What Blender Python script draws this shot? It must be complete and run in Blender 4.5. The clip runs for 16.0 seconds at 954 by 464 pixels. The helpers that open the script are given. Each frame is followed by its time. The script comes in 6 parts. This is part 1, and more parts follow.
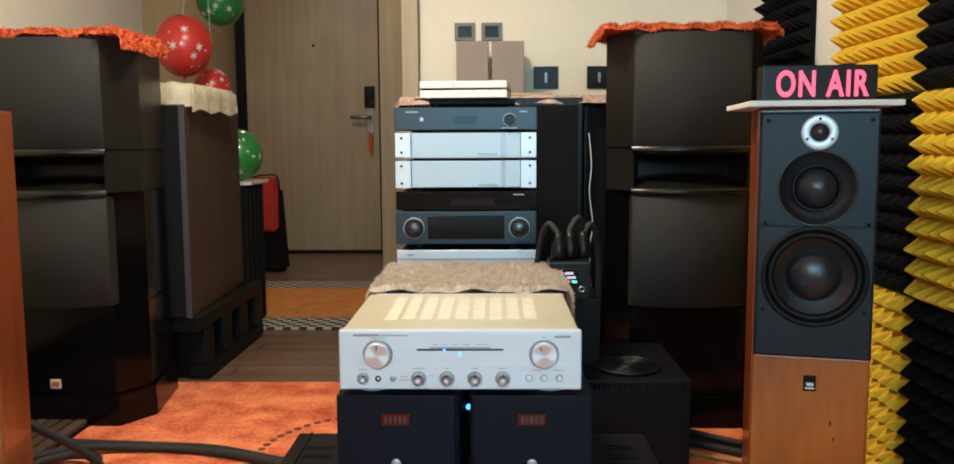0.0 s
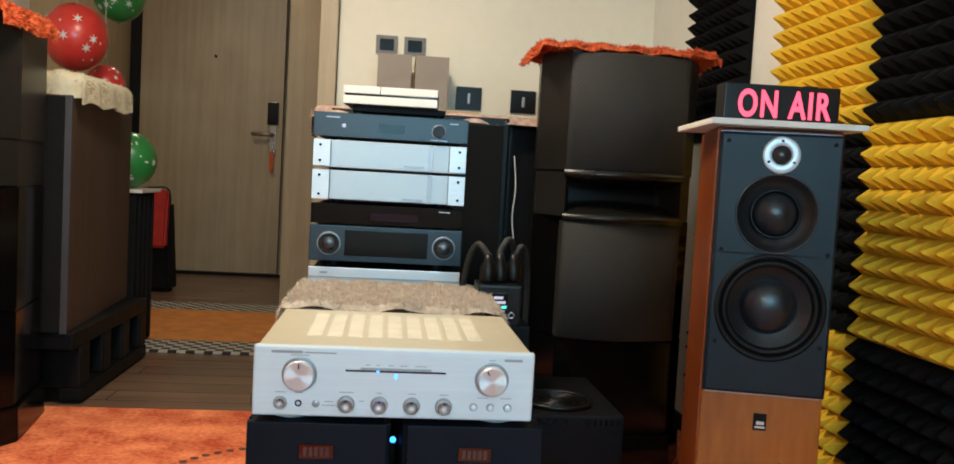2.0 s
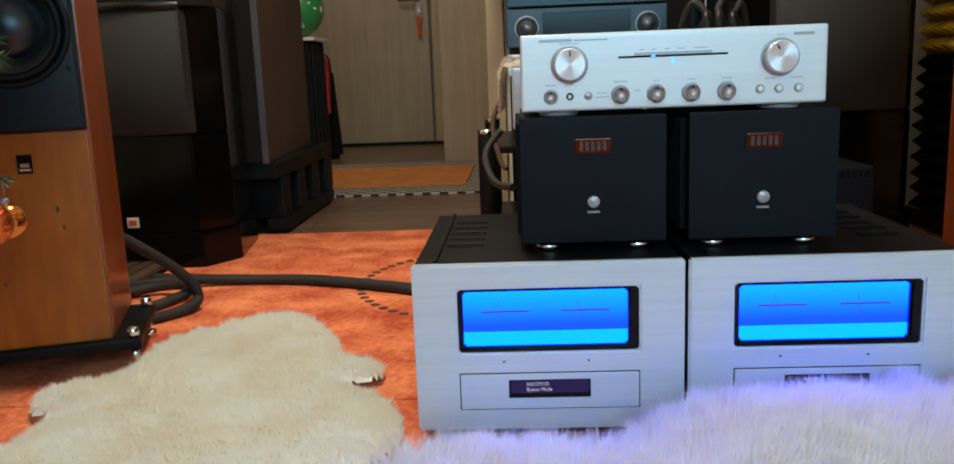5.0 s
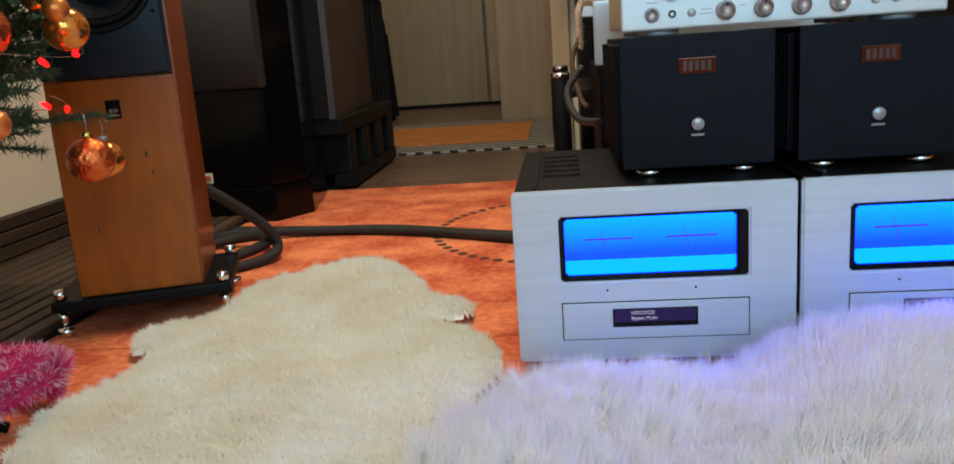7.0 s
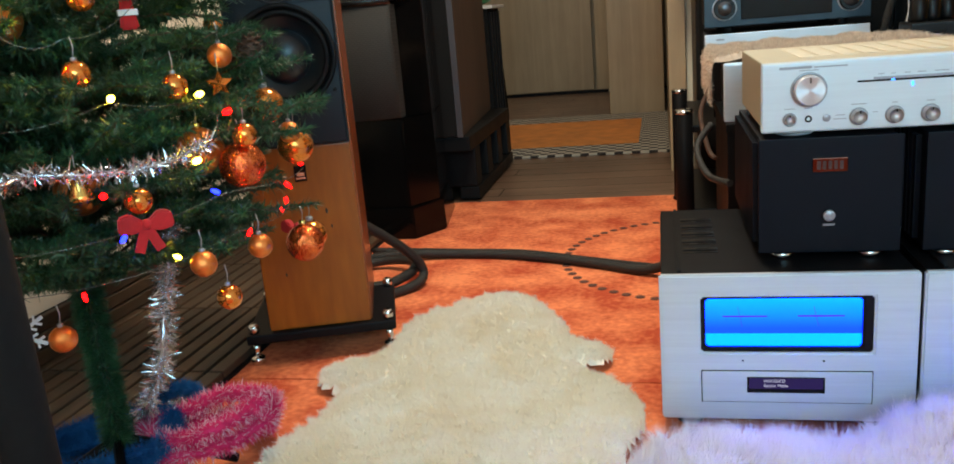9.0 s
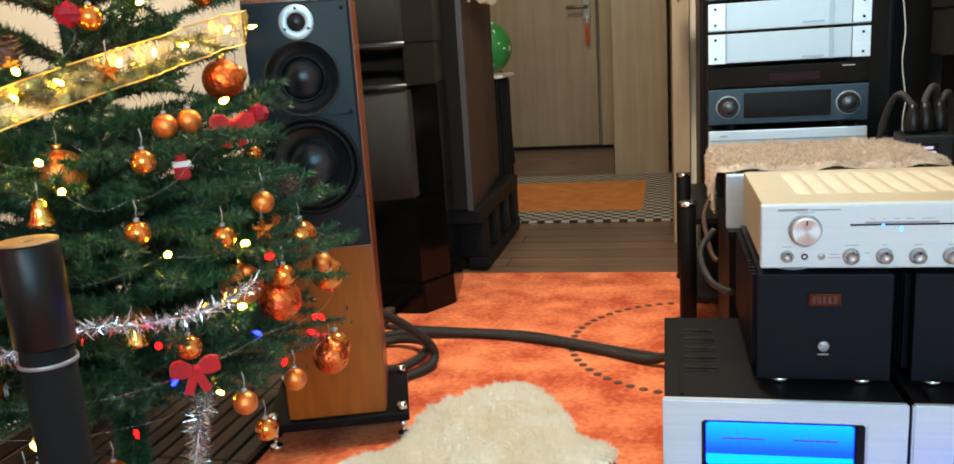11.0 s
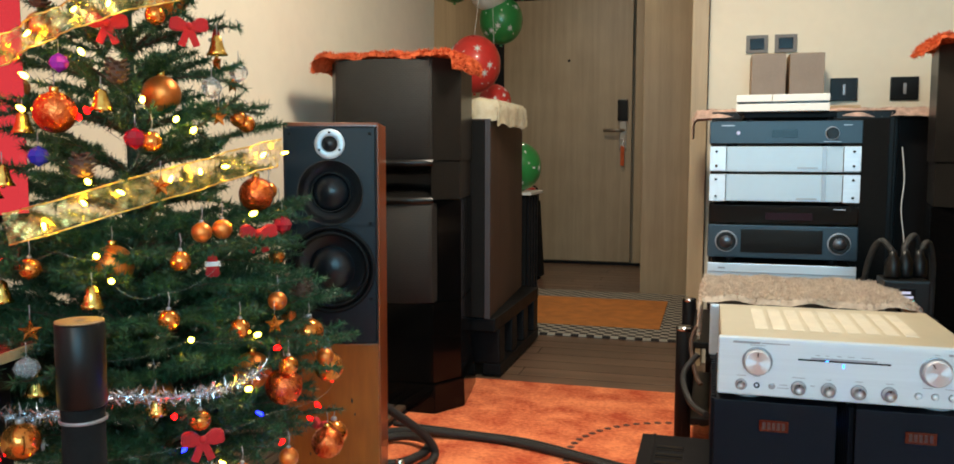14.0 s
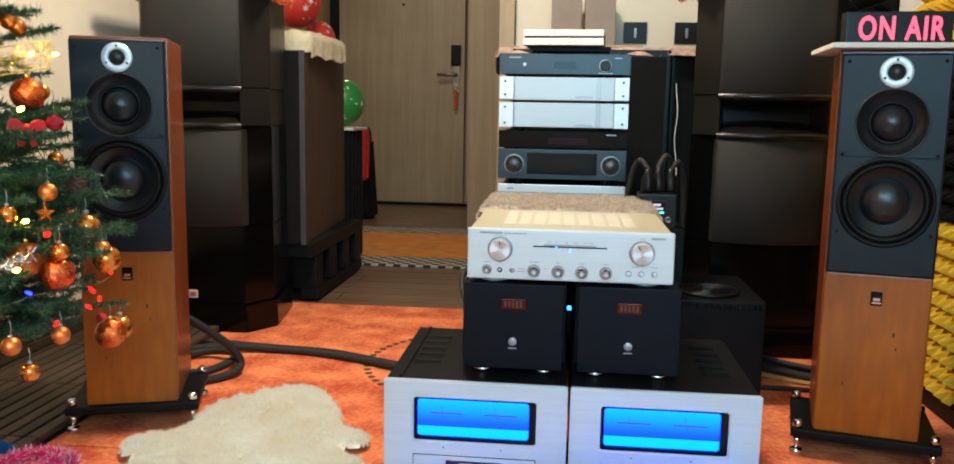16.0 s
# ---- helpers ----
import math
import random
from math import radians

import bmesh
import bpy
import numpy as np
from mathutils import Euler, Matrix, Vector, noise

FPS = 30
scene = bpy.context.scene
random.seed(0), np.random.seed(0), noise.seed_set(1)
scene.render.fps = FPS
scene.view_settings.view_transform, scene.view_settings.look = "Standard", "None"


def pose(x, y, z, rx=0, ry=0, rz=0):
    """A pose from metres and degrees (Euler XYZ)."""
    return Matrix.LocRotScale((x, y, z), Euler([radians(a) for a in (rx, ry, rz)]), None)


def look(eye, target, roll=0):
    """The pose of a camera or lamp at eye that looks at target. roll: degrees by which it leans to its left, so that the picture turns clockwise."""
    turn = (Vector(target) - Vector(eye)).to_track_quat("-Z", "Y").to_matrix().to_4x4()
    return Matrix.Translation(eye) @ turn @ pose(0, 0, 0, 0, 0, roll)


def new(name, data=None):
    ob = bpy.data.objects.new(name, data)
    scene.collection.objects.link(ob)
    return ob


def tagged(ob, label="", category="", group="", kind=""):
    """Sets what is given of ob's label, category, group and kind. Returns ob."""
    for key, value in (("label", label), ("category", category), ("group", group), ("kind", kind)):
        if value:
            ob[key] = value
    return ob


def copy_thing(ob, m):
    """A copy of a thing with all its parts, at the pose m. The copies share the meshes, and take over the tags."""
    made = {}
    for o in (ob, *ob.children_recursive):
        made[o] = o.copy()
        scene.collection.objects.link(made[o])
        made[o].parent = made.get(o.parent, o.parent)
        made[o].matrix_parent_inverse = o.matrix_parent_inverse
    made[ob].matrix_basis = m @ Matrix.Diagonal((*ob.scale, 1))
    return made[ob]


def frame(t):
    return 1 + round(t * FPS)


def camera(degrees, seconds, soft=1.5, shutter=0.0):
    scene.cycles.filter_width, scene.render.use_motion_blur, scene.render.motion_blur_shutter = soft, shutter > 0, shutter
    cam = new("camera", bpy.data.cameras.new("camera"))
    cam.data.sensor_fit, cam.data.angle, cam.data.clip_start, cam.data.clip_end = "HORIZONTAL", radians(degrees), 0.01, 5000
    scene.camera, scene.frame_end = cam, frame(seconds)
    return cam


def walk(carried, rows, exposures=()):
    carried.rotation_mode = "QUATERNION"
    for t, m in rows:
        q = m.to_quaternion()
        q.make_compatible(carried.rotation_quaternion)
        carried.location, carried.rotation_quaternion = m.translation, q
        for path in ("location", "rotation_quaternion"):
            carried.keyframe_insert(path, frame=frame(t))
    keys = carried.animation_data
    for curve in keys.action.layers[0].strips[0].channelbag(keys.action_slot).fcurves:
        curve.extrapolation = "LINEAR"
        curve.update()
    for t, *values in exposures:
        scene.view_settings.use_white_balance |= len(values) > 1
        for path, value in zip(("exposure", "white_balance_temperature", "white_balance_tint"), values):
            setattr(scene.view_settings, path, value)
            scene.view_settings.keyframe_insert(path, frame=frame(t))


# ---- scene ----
cam = camera(59.1, 16.0, soft=1.7)
PATH = [
    (0, (0.064, 0.2, 0.946), (0.022, 2.188, 0.734), -0.3),
    (0.5, (0.076, 0.245, 0.952), (0.081, 2.235, 0.755), -0.6),
    (1, (0.064, 0.301, 0.931), (0.164, 2.29, 0.744), -0.1),
    (1.5, (0.024, 0.347, 0.906), (0.201, 2.335, 0.77), 0.7),
    (2, (-0.024, 0.381, 0.878), (0.187, 2.367, 0.758), 3.2),
    (2.5, (-0.067, 0.405, 0.829), (0.125, 2.394, 0.728), 3.1),
    (3, (-0.095, 0.432, 0.745), (0.096, 2.417, 0.604), 1.2),
    (3.5, (-0.137, 0.446, 0.675), (0.026, 2.432, 0.498), -0.3),
    (4, (-0.179, 0.448, 0.617), (-0.091, 2.432, 0.382), -1.0),
    (4.5, (-0.209, 0.442, 0.572), (-0.236, 2.418, 0.262), -1.8),
    (4.7, (-0.217, 0.439, 0.565), (-0.284, 2.409, 0.225), -1.9),
    (7, (-0.308, 0.45, 0.497), (-0.527, 2.389, 0.058), -4.1),
    (7.5, (-0.331, 0.443, 0.495), (-0.628, 2.357, -0.002), -5.2),
    (8, (-0.366, 0.413, 0.539), (-0.738, 2.307, 0.017), -5.7),
    (8.5, (-0.379, 0.341, 0.631), (-0.802, 2.226, 0.115), -5.5),
    (9, (-0.375, 0.289, 0.724), (-0.813, 2.174, 0.22), -5.0),
    (9.2, (-0.363, 0.274, 0.757), (-0.799, 2.16, 0.253), -4.4),
    (11.3, (-0.386, 0.221, 0.918), (-0.831, 2.131, 0.526), -3.4),
    (11.5, (-0.407, 0.212, 0.932), (-0.886, 2.121, 0.575), -3.6),
    (12, (-0.439, 0.193, 0.966), (-1.005, 2.092, 0.696), -4.0),
    (12.5, (-0.424, 0.158, 0.995), (-1.012, 2.059, 0.793), -3.5),
    (13, (-0.376, 0.111, 0.997), (-0.953, 2.019, 0.842), -1.9),
    (13.5, (-0.316, 0.083, 0.978), (-0.893, 1.992, 0.821), -0.6),
    (14, (-0.239, 0.064, 0.946), (-0.776, 1.982, 0.765), 0.1),
    (14.5, (-0.164, 0.049, 0.919), (-0.615, 1.987, 0.719), 0.3),
    (15, (-0.118, 0.006, 0.887), (-0.453, 1.964, 0.655), 0.9),
    (15.5, (-0.062, -0.043, 0.87), (-0.282, 1.93, 0.634), 1.2),
    (16, (-0.018, -0.094, 0.859), (-0.219, 1.875, 0.572), 1.0),
]
EXPOSURES = [(0, -0.15), (3.5, -0.38), (7.0, -0.5), (8.5, -0.52), (9.2, -0.2), (11.5, 0.0), (12.5, -0.3), (13.5, -0.3), (14.5, -0.15), (16.0, -0.1)]
walk(cam, [(t, look(eye, target, roll)) for t, eye, target, roll in PATH], EXPOSURES)

# ---- light ----
world = bpy.data.worlds.new("world")
scene.world = world
world.use_nodes = True
world.node_tree.nodes["Background"].inputs[0].default_value = (0.6, 0.75, 1.0, 1)
world.node_tree.nodes["Background"].inputs[1].default_value = 0.3


def area_lamp(name, eye, target, size, size_y, watts, colour):
    data = bpy.data.lights.new(name, "AREA")
    data.shape, data.size, data.size_y = "RECTANGLE", size, size_y
    data.energy, data.color = watts, colour
    ob = new(name, data)
    ob.matrix_world = look(eye, target)
    return ob


WARM, COOL = (0.95, 0.84, 0.66), (0.32, 0.74, 0.98)
area_lamp("ceiling_lamp_light", (-0.45, 2.35, 2.40), (-0.45, 2.35, 0), 0.40, 0.40, 60, WARM)
# added fill with no fixture, lifts the entrance door and hall boards
area_lamp("hall_fill_light", (-1.25, 5.75, 2.44), (-1.25, 6.6, 0.6), 0.25, 0.25, 13, WARM)
area_lamp("wall_lamp_light", (-0.60, -1.36, 1.82), (-1.2, 5, 1.3), 0.20, 0.18, 15, (1.0, 0.88, 0.72))
area_lamp("window_light", (0.25, -1.44, 1.50), (-0.5, 3, 0.9), 1.5, 1.1, 63, COOL)


# ---- materials ----
def links_of(m):
    m.use_nodes = True
    return m.node_tree.nodes, m.node_tree.links, m.node_tree.nodes["Principled BSDF"]


def mat(name, colour, rough=0.5, metal=0.0, var=0.12, scale=8.0, bump=0.0, bscale=80.0, stretch=(1, 1, 1), spec=0.5, sheen=0.0, coat=0.0, random_var=0.0, dark=None, lo=0.45, hi=1.0):
    """Base colour with two scales of variation, roughness wear and fine relief."""
    m = bpy.data.materials.new(name)
    n, l, b = links_of(m)
    co = n.new("ShaderNodeTexCoord")
    mp = n.new("ShaderNodeMapping")
    mp.inputs["Scale"].default_value = stretch
    l.new(co.outputs["Object"], mp.inputs["Vector"])
    big = n.new("ShaderNodeTexNoise")
    big.inputs["Scale"].default_value, big.inputs["Detail"].default_value = scale, 4
    fine = n.new("ShaderNodeTexNoise")
    fine.inputs["Scale"].default_value, fine.inputs["Detail"].default_value = scale * 9, 3
    for t in (big, fine):
        l.new(mp.outputs[0], t.inputs["Vector"])
    mix = n.new("ShaderNodeMath")
    mix.operation = "ADD"
    half = n.new("ShaderNodeMath")
    half.operation, half.inputs[1].default_value = "MULTIPLY", 0.5
    l.new(fine.outputs[0], half.inputs[0])
    l.new(big.outputs[0], mix.inputs[0])
    l.new(half.outputs[0], mix.inputs[1])
    ramp = n.new("ShaderNodeValToRGB")
    dk = dark or tuple(c * (1 - 2 * var) for c in colour)
    lt = tuple(min(1, c * (1 + var)) for c in colour)
    ramp.color_ramp.elements[0].position, ramp.color_ramp.elements[0].color = lo, (*dk, 1)
    ramp.color_ramp.elements[1].position, ramp.color_ramp.elements[1].color = hi, (*lt, 1)
    l.new(mix.outputs[0], ramp.inputs[0])
    out = ramp.outputs[0]
    if random_var:
        info = n.new("ShaderNodeObjectInfo")
        hsv = n.new("ShaderNodeHueSaturation")
        mr = n.new("ShaderNodeMapRange")
        mr.inputs["To Min"].default_value, mr.inputs["To Max"].default_value = 1 - random_var, 1 + random_var
        l.new(info.outputs["Random"], mr.inputs["Value"])
        l.new(mr.outputs[0], hsv.inputs["Value"])
        l.new(out, hsv.inputs["Color"])
        out = hsv.outputs[0]
    l.new(out, b.inputs["Base Color"])
    rr = n.new("ShaderNodeMapRange")
    rr.inputs["To Min"].default_value, rr.inputs["To Max"].default_value = max(0.02, rough * 0.85), min(1, rough * 1.15)
    l.new(big.outputs[0], rr.inputs["Value"])
    l.new(rr.outputs[0], b.inputs["Roughness"])
    b.inputs["Metallic"].default_value = metal
    b.inputs["Specular IOR Level"].default_value = spec
    b.inputs["Sheen Weight"].default_value = sheen
    b.inputs["Coat Weight"].default_value = coat
    if bump:
        t = n.new("ShaderNodeTexNoise")
        t.inputs["Scale"].default_value, t.inputs["Detail"].default_value = bscale, 3
        l.new(mp.outputs[0], t.inputs["Vector"])
        bp = n.new("ShaderNodeBump")
        bp.inputs["Strength"].default_value, bp.inputs["Distance"].default_value = bump, 0.004
        l.new(t.outputs[0], bp.inputs["Height"])
        l.new(bp.outputs[0], b.inputs["Normal"])
    return m


def glow(name, colour, strength, base=0.02, rough=0.4, spec=0.1):
    m = bpy.data.materials.new(name)
    n, l, b = links_of(m)
    b.inputs["Base Color"].default_value = (*[v * base for v in colour], 1)
    b.inputs["Emission Color"].default_value = (*colour, 1)
    b.inputs["Emission Strength"].default_value = strength
    b.inputs["Roughness"].default_value = rough
    b.inputs["Specular IOR Level"].default_value = spec
    return m


def glow_fade(name, low, high, strength):
    """A lit field whose colour changes from bottom to top."""
    m = glow(name, low, strength)
    n, l, b = links_of(m)
    co = n.new("ShaderNodeTexCoord")
    sp = n.new("ShaderNodeSeparateXYZ")
    l.new(co.outputs["Generated"], sp.inputs[0])
    r = n.new("ShaderNodeValToRGB")
    r.color_ramp.elements[0].position, r.color_ramp.elements[0].color = 0.15, (*low, 1)
    r.color_ramp.elements[1].position, r.color_ramp.elements[1].color = 0.98, (*high, 1)
    l.new(sp.outputs["Z"], r.inputs[0])
    l.new(r.outputs[0], b.inputs["Emission Color"])
    return m


def woven(name, colour, dark, pitch):
    """Open grille cloth: a fine weave of rows and columns."""
    m = bpy.data.materials.new(name)
    n, l, b = links_of(m)
    co = n.new("ShaderNodeTexCoord")
    ck = n.new("ShaderNodeTexBrick")
    ck.offset = 0.5
    ck.inputs["Scale"].default_value = 1.0
    ck.inputs["Brick Width"].default_value, ck.inputs["Row Height"].default_value = pitch * 2.2, pitch
    ck.inputs["Mortar Size"].default_value = pitch * 0.16
    ck.inputs["Color1"].default_value = (*colour, 1)
    ck.inputs["Color2"].default_value = (*[c * 0.85 for c in colour], 1)
    ck.inputs["Mortar"].default_value = (*dark, 1)
    mp = n.new("ShaderNodeMapping")
    mp.inputs["Rotation"].default_value = (radians(-90), 0, 0)
    l.new(co.outputs["Object"], mp.inputs[0])
    l.new(mp.outputs[0], ck.inputs["Vector"])
    nz = n.new("ShaderNodeTexNoise")
    nz.inputs["Scale"].default_value = 5
    l.new(co.outputs["Object"], nz.inputs["Vector"])
    mx = n.new("ShaderNodeMix")
    mx.data_type, mx.blend_type = "RGBA", "MULTIPLY"
    mx.inputs["Factor"].default_value = 0.5
    l.new(ck.outputs["Color"], mx.inputs["A"])
    l.new(nz.outputs[0], mx.inputs["B"])
    l.new(mx.outputs["Result"], b.inputs["Base Color"])
    bp = n.new("ShaderNodeBump")
    bp.inputs["Strength"].default_value, bp.inputs["Distance"].default_value = 0.5, 0.002
    l.new(ck.outputs["Fac"], bp.inputs["Height"])
    bp.invert = True
    l.new(bp.outputs[0], b.inputs["Normal"])
    b.inputs["Roughness"].default_value = 0.75
    return m


def wood(name, light, dark, rough=0.4, along="z", grain=14.0, coat=0.0, random_var=0.0):
    m = bpy.data.materials.new(name)
    n, l, b = links_of(m)
    co = n.new("ShaderNodeTexCoord")
    mp = n.new("ShaderNodeMapping")
    mp.inputs["Scale"].default_value = {"z": (grain, grain, 0.9), "x": (0.9, grain, grain), "y": (grain, 0.9, grain)}[along]
    l.new(co.outputs["Object"], mp.inputs[0])
    a = n.new("ShaderNodeTexNoise")
    a.inputs["Scale"].default_value, a.inputs["Detail"].default_value, a.inputs["Distortion"].default_value = 1.0, 6, 0.6
    f = n.new("ShaderNodeTexNoise")
    f.inputs["Scale"].default_value, f.inputs["Detail"].default_value = 9, 4
    blotch = n.new("ShaderNodeTexNoise")
    blotch.inputs["Scale"].default_value = 3.0
    l.new(co.outputs["Object"], blotch.inputs["Vector"])
    l.new(mp.outputs[0], a.inputs["Vector"])
    l.new(mp.outputs[0], f.inputs["Vector"])
    s1 = n.new("ShaderNodeMix")
    s1.inputs["Factor"].default_value = 0.35
    l.new(a.outputs[0], s1.inputs["A"])
    l.new(f.outputs[0], s1.inputs["B"])
    s2 = n.new("ShaderNodeMix")
    s2.inputs["Factor"].default_value = 0.3
    l.new(s1.outputs[0], s2.inputs["A"])
    l.new(blotch.outputs[0], s2.inputs["B"])
    r = n.new("ShaderNodeValToRGB")
    r.color_ramp.elements[0].position, r.color_ramp.elements[0].color = 0.36, (*dark, 1)
    r.color_ramp.elements[1].position, r.color_ramp.elements[1].color = 0.62, (*light, 1)
    l.new(s2.outputs[0], r.inputs[0])
    out = r.outputs[0]
    if random_var:
        info = n.new("ShaderNodeObjectInfo")
        hsv = n.new("ShaderNodeHueSaturation")
        mr = n.new("ShaderNodeMapRange")
        mr.inputs["To Min"].default_value, mr.inputs["To Max"].default_value = 1 - random_var, 1 + random_var
        l.new(info.outputs["Random"], mr.inputs["Value"])
        l.new(mr.outputs[0], hsv.inputs["Value"])
        l.new(out, hsv.inputs["Color"])
        out = hsv.outputs[0]
    l.new(out, b.inputs["Base Color"])
    b.inputs["Roughness"].default_value = rough
    b.inputs["Coat Weight"].default_value = coat
    b.inputs["Coat Roughness"].default_value = 0.15
    bp = n.new("ShaderNodeBump")
    bp.inputs["Strength"].default_value, bp.inputs["Distance"].default_value = 0.15, 0.002
    l.new(f.outputs[0], bp.inputs["Height"])
    l.new(bp.outputs[0], b.inputs["Normal"])
    return m


def gingham(name, pitch):
    m = bpy.data.materials.new(name)
    n, l, b = links_of(m)
    co = n.new("ShaderNodeTexCoord")
    ck = n.new("ShaderNodeTexChecker")
    ck.inputs["Scale"].default_value = 1 / pitch
    ck.inputs["Color1"].default_value, ck.inputs["Color2"].default_value = (0.62, 0.56, 0.46, 1), (0.035, 0.03, 0.028, 1)
    l.new(co.outputs["Object"], ck.inputs["Vector"])
    nz = n.new("ShaderNodeTexNoise")
    nz.inputs["Scale"].default_value = 300
    l.new(co.outputs["Object"], nz.inputs["Vector"])
    mx = n.new("ShaderNodeMix")
    mx.data_type, mx.blend_type = "RGBA", "MULTIPLY"
    mx.inputs["Factor"].default_value = 0.6
    l.new(ck.outputs["Color"], mx.inputs["A"])
    l.new(nz.outputs[0], mx.inputs["B"])
    l.new(mx.outputs["Result"], b.inputs["Base Color"])
    b.inputs["Roughness"].default_value = 0.9
    return m


def glass_like(name, colour, rough=0.05, trans=1.0, alpha=1.0):
    m = bpy.data.materials.new(name)
    n, l, b = links_of(m)
    b.inputs["Base Color"].default_value = (*colour, 1)
    b.inputs["Roughness"].default_value = rough
    b.inputs["Transmission Weight"].default_value = trans
    b.inputs["Alpha"].default_value = alpha
    return m


def fur_mat(name, colour, dark, scale, through_light):
    """Hair: diffuse and translucent together, with soft patches of tone."""
    m = bpy.data.materials.new(name)
    n, l, b = links_of(m)
    co = n.new("ShaderNodeTexCoord")
    nz = n.new("ShaderNodeTexNoise")
    nz.inputs["Scale"].default_value, nz.inputs["Detail"].default_value = scale, 5
    l.new(co.outputs["Object"], nz.inputs["Vector"])
    r = n.new("ShaderNodeValToRGB")
    r.color_ramp.elements[0].position, r.color_ramp.elements[0].color = 0.3, (*dark, 1)
    r.color_ramp.elements[1].position, r.color_ramp.elements[1].color = 0.65, (*colour, 1)
    l.new(nz.outputs[0], r.inputs[0])
    l.new(r.outputs[0], b.inputs["Base Color"])
    b.inputs["Roughness"].default_value = 0.8
    b.inputs["Specular IOR Level"].default_value = 0.2
    tr = n.new("ShaderNodeBsdfTranslucent")
    l.new(r.outputs[0], tr.inputs["Color"])
    mx = n.new("ShaderNodeMixShader")
    mx.inputs[0].default_value = through_light
    l.new(b.outputs[0], mx.inputs[1])
    l.new(tr.outputs[0], mx.inputs[2])
    l.new(mx.outputs[0], n["Material Output"].inputs["Surface"])
    return m


M_WALL = mat("cream_wall_paint", (0.84, 0.77, 0.63), 0.75, var=0.03, scale=2, bump=0.05, bscale=160)
M_WALL_WHITE = mat("white_wall_paint", (0.78, 0.76, 0.70), 0.75, var=0.03, scale=2, bump=0.05, bscale=160)
M_CEIL = mat("ceiling_paint", (0.8, 0.78, 0.74), 0.85, var=0.03, scale=2)
M_DOOR = wood("pale_oak_veneer", (0.42, 0.32, 0.20), (0.31, 0.23, 0.14), 0.45, "z", 22)
M_PANEL = wood("oak_panel_veneer", (0.47, 0.36, 0.225), (0.36, 0.27, 0.165), 0.45, "z", 22)
M_DARKWOOD = wood("dark_brown_floor_wood", (0.19, 0.112, 0.072), (0.095, 0.054, 0.035), 0.30, "x", 18, random_var=0.18)
M_SLAT = wood("dark_deck_slat", (0.080, 0.048, 0.027), (0.032, 0.019, 0.012), 0.6, "y", 20, random_var=0.3)
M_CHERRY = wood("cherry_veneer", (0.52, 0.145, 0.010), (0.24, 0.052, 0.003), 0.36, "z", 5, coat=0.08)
# darker, redder copy of the cherry veneer for the tower cabinets
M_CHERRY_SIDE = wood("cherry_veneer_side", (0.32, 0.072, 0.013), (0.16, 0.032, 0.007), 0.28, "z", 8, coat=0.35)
M_BROWNCAB = wood("walnut_brown_laminate", (0.080, 0.042, 0.025), (0.045, 0.024, 0.015), 0.6, "z", 16)
M_TRIMWOOD = wood("light_wood_edge", (0.5, 0.36, 0.2), (0.38, 0.25, 0.13), 0.5, "x", 20)
M_BOOKWOOD = wood("honey_wood_side", (0.42, 0.25, 0.11), (0.30, 0.16, 0.06), 0.45, "z", 16)
# red, low-roughness table top with a thin clear coat
M_REDTOP = mat("glossy_red_top", (0.50, 0.035, 0.028), 0.22, var=0.08, scale=4, coat=0.4)
M_CARPET = mat("orange_mottled_carpet", (0.86, 0.255, 0.100), 0.95, var=0.12, scale=7, bump=0.8, bscale=260, dark=(0.52, 0.066, 0.018), lo=0.58, hi=0.93)
M_CARPET_DOT = mat("dark_brown_carpet_dot", (0.13, 0.05, 0.035), 0.95, var=0.2, scale=40, bump=0.5, bscale=300)
M_GINGHAM = gingham("black_white_gingham", 0.042)
M_COIR = mat("orange_doormat_pile", (0.62, 0.22, 0.045), 0.95, var=0.16, scale=12, bump=0.6, bscale=300)
M_BLACK_SATIN = mat("satin_black_cabinet", (0.006, 0.0057, 0.0057), 0.36, var=0.15, scale=5, spec=0.25)
M_BLACK_GLOSS = mat("gloss_black_lacquer", (0.0030, 0.0027, 0.0027), 0.12, var=0.1, scale=3, spec=0.2)
M_BROWNBLACK = mat("dark_grey_brown_cabinet", (0.016, 0.0135, 0.0115), 0.33, var=0.12, scale=4, bump=0.04, bscale=300, spec=0.22)
M_HORN = mat("satin_black_horn", (0.010, 0.009, 0.008), 0.26, var=0.1, scale=8, spec=0.4)
M_GRILLE = woven("dark_grey_grille_cloth", (0.030, 0.027, 0.0235), (0.009, 0.008, 0.007), 0.0065)
M_BAFFLE = mat("charcoal_baffle_paint", (0.0065, 0.0125, 0.0190), 0.40, var=0.08, scale=8, bump=0.08, bscale=420, spec=0.26)
M_RUBBER = mat("black_rubber", (0.0045, 0.0045, 0.005), 0.5, var=0.1, scale=20, spec=0.18)
M_CONE = mat("dark_driver_cone", (0.006, 0.007, 0.009), 0.34, var=0.1, scale=25)
M_DOME = mat("glossy_dust_dome", (0.008, 0.010, 0.014), 0.30, var=0.05, scale=25)
M_CHROME = mat("polished_chrome", (0.75, 0.75, 0.76), 0.14, metal=1.0, var=0.03)
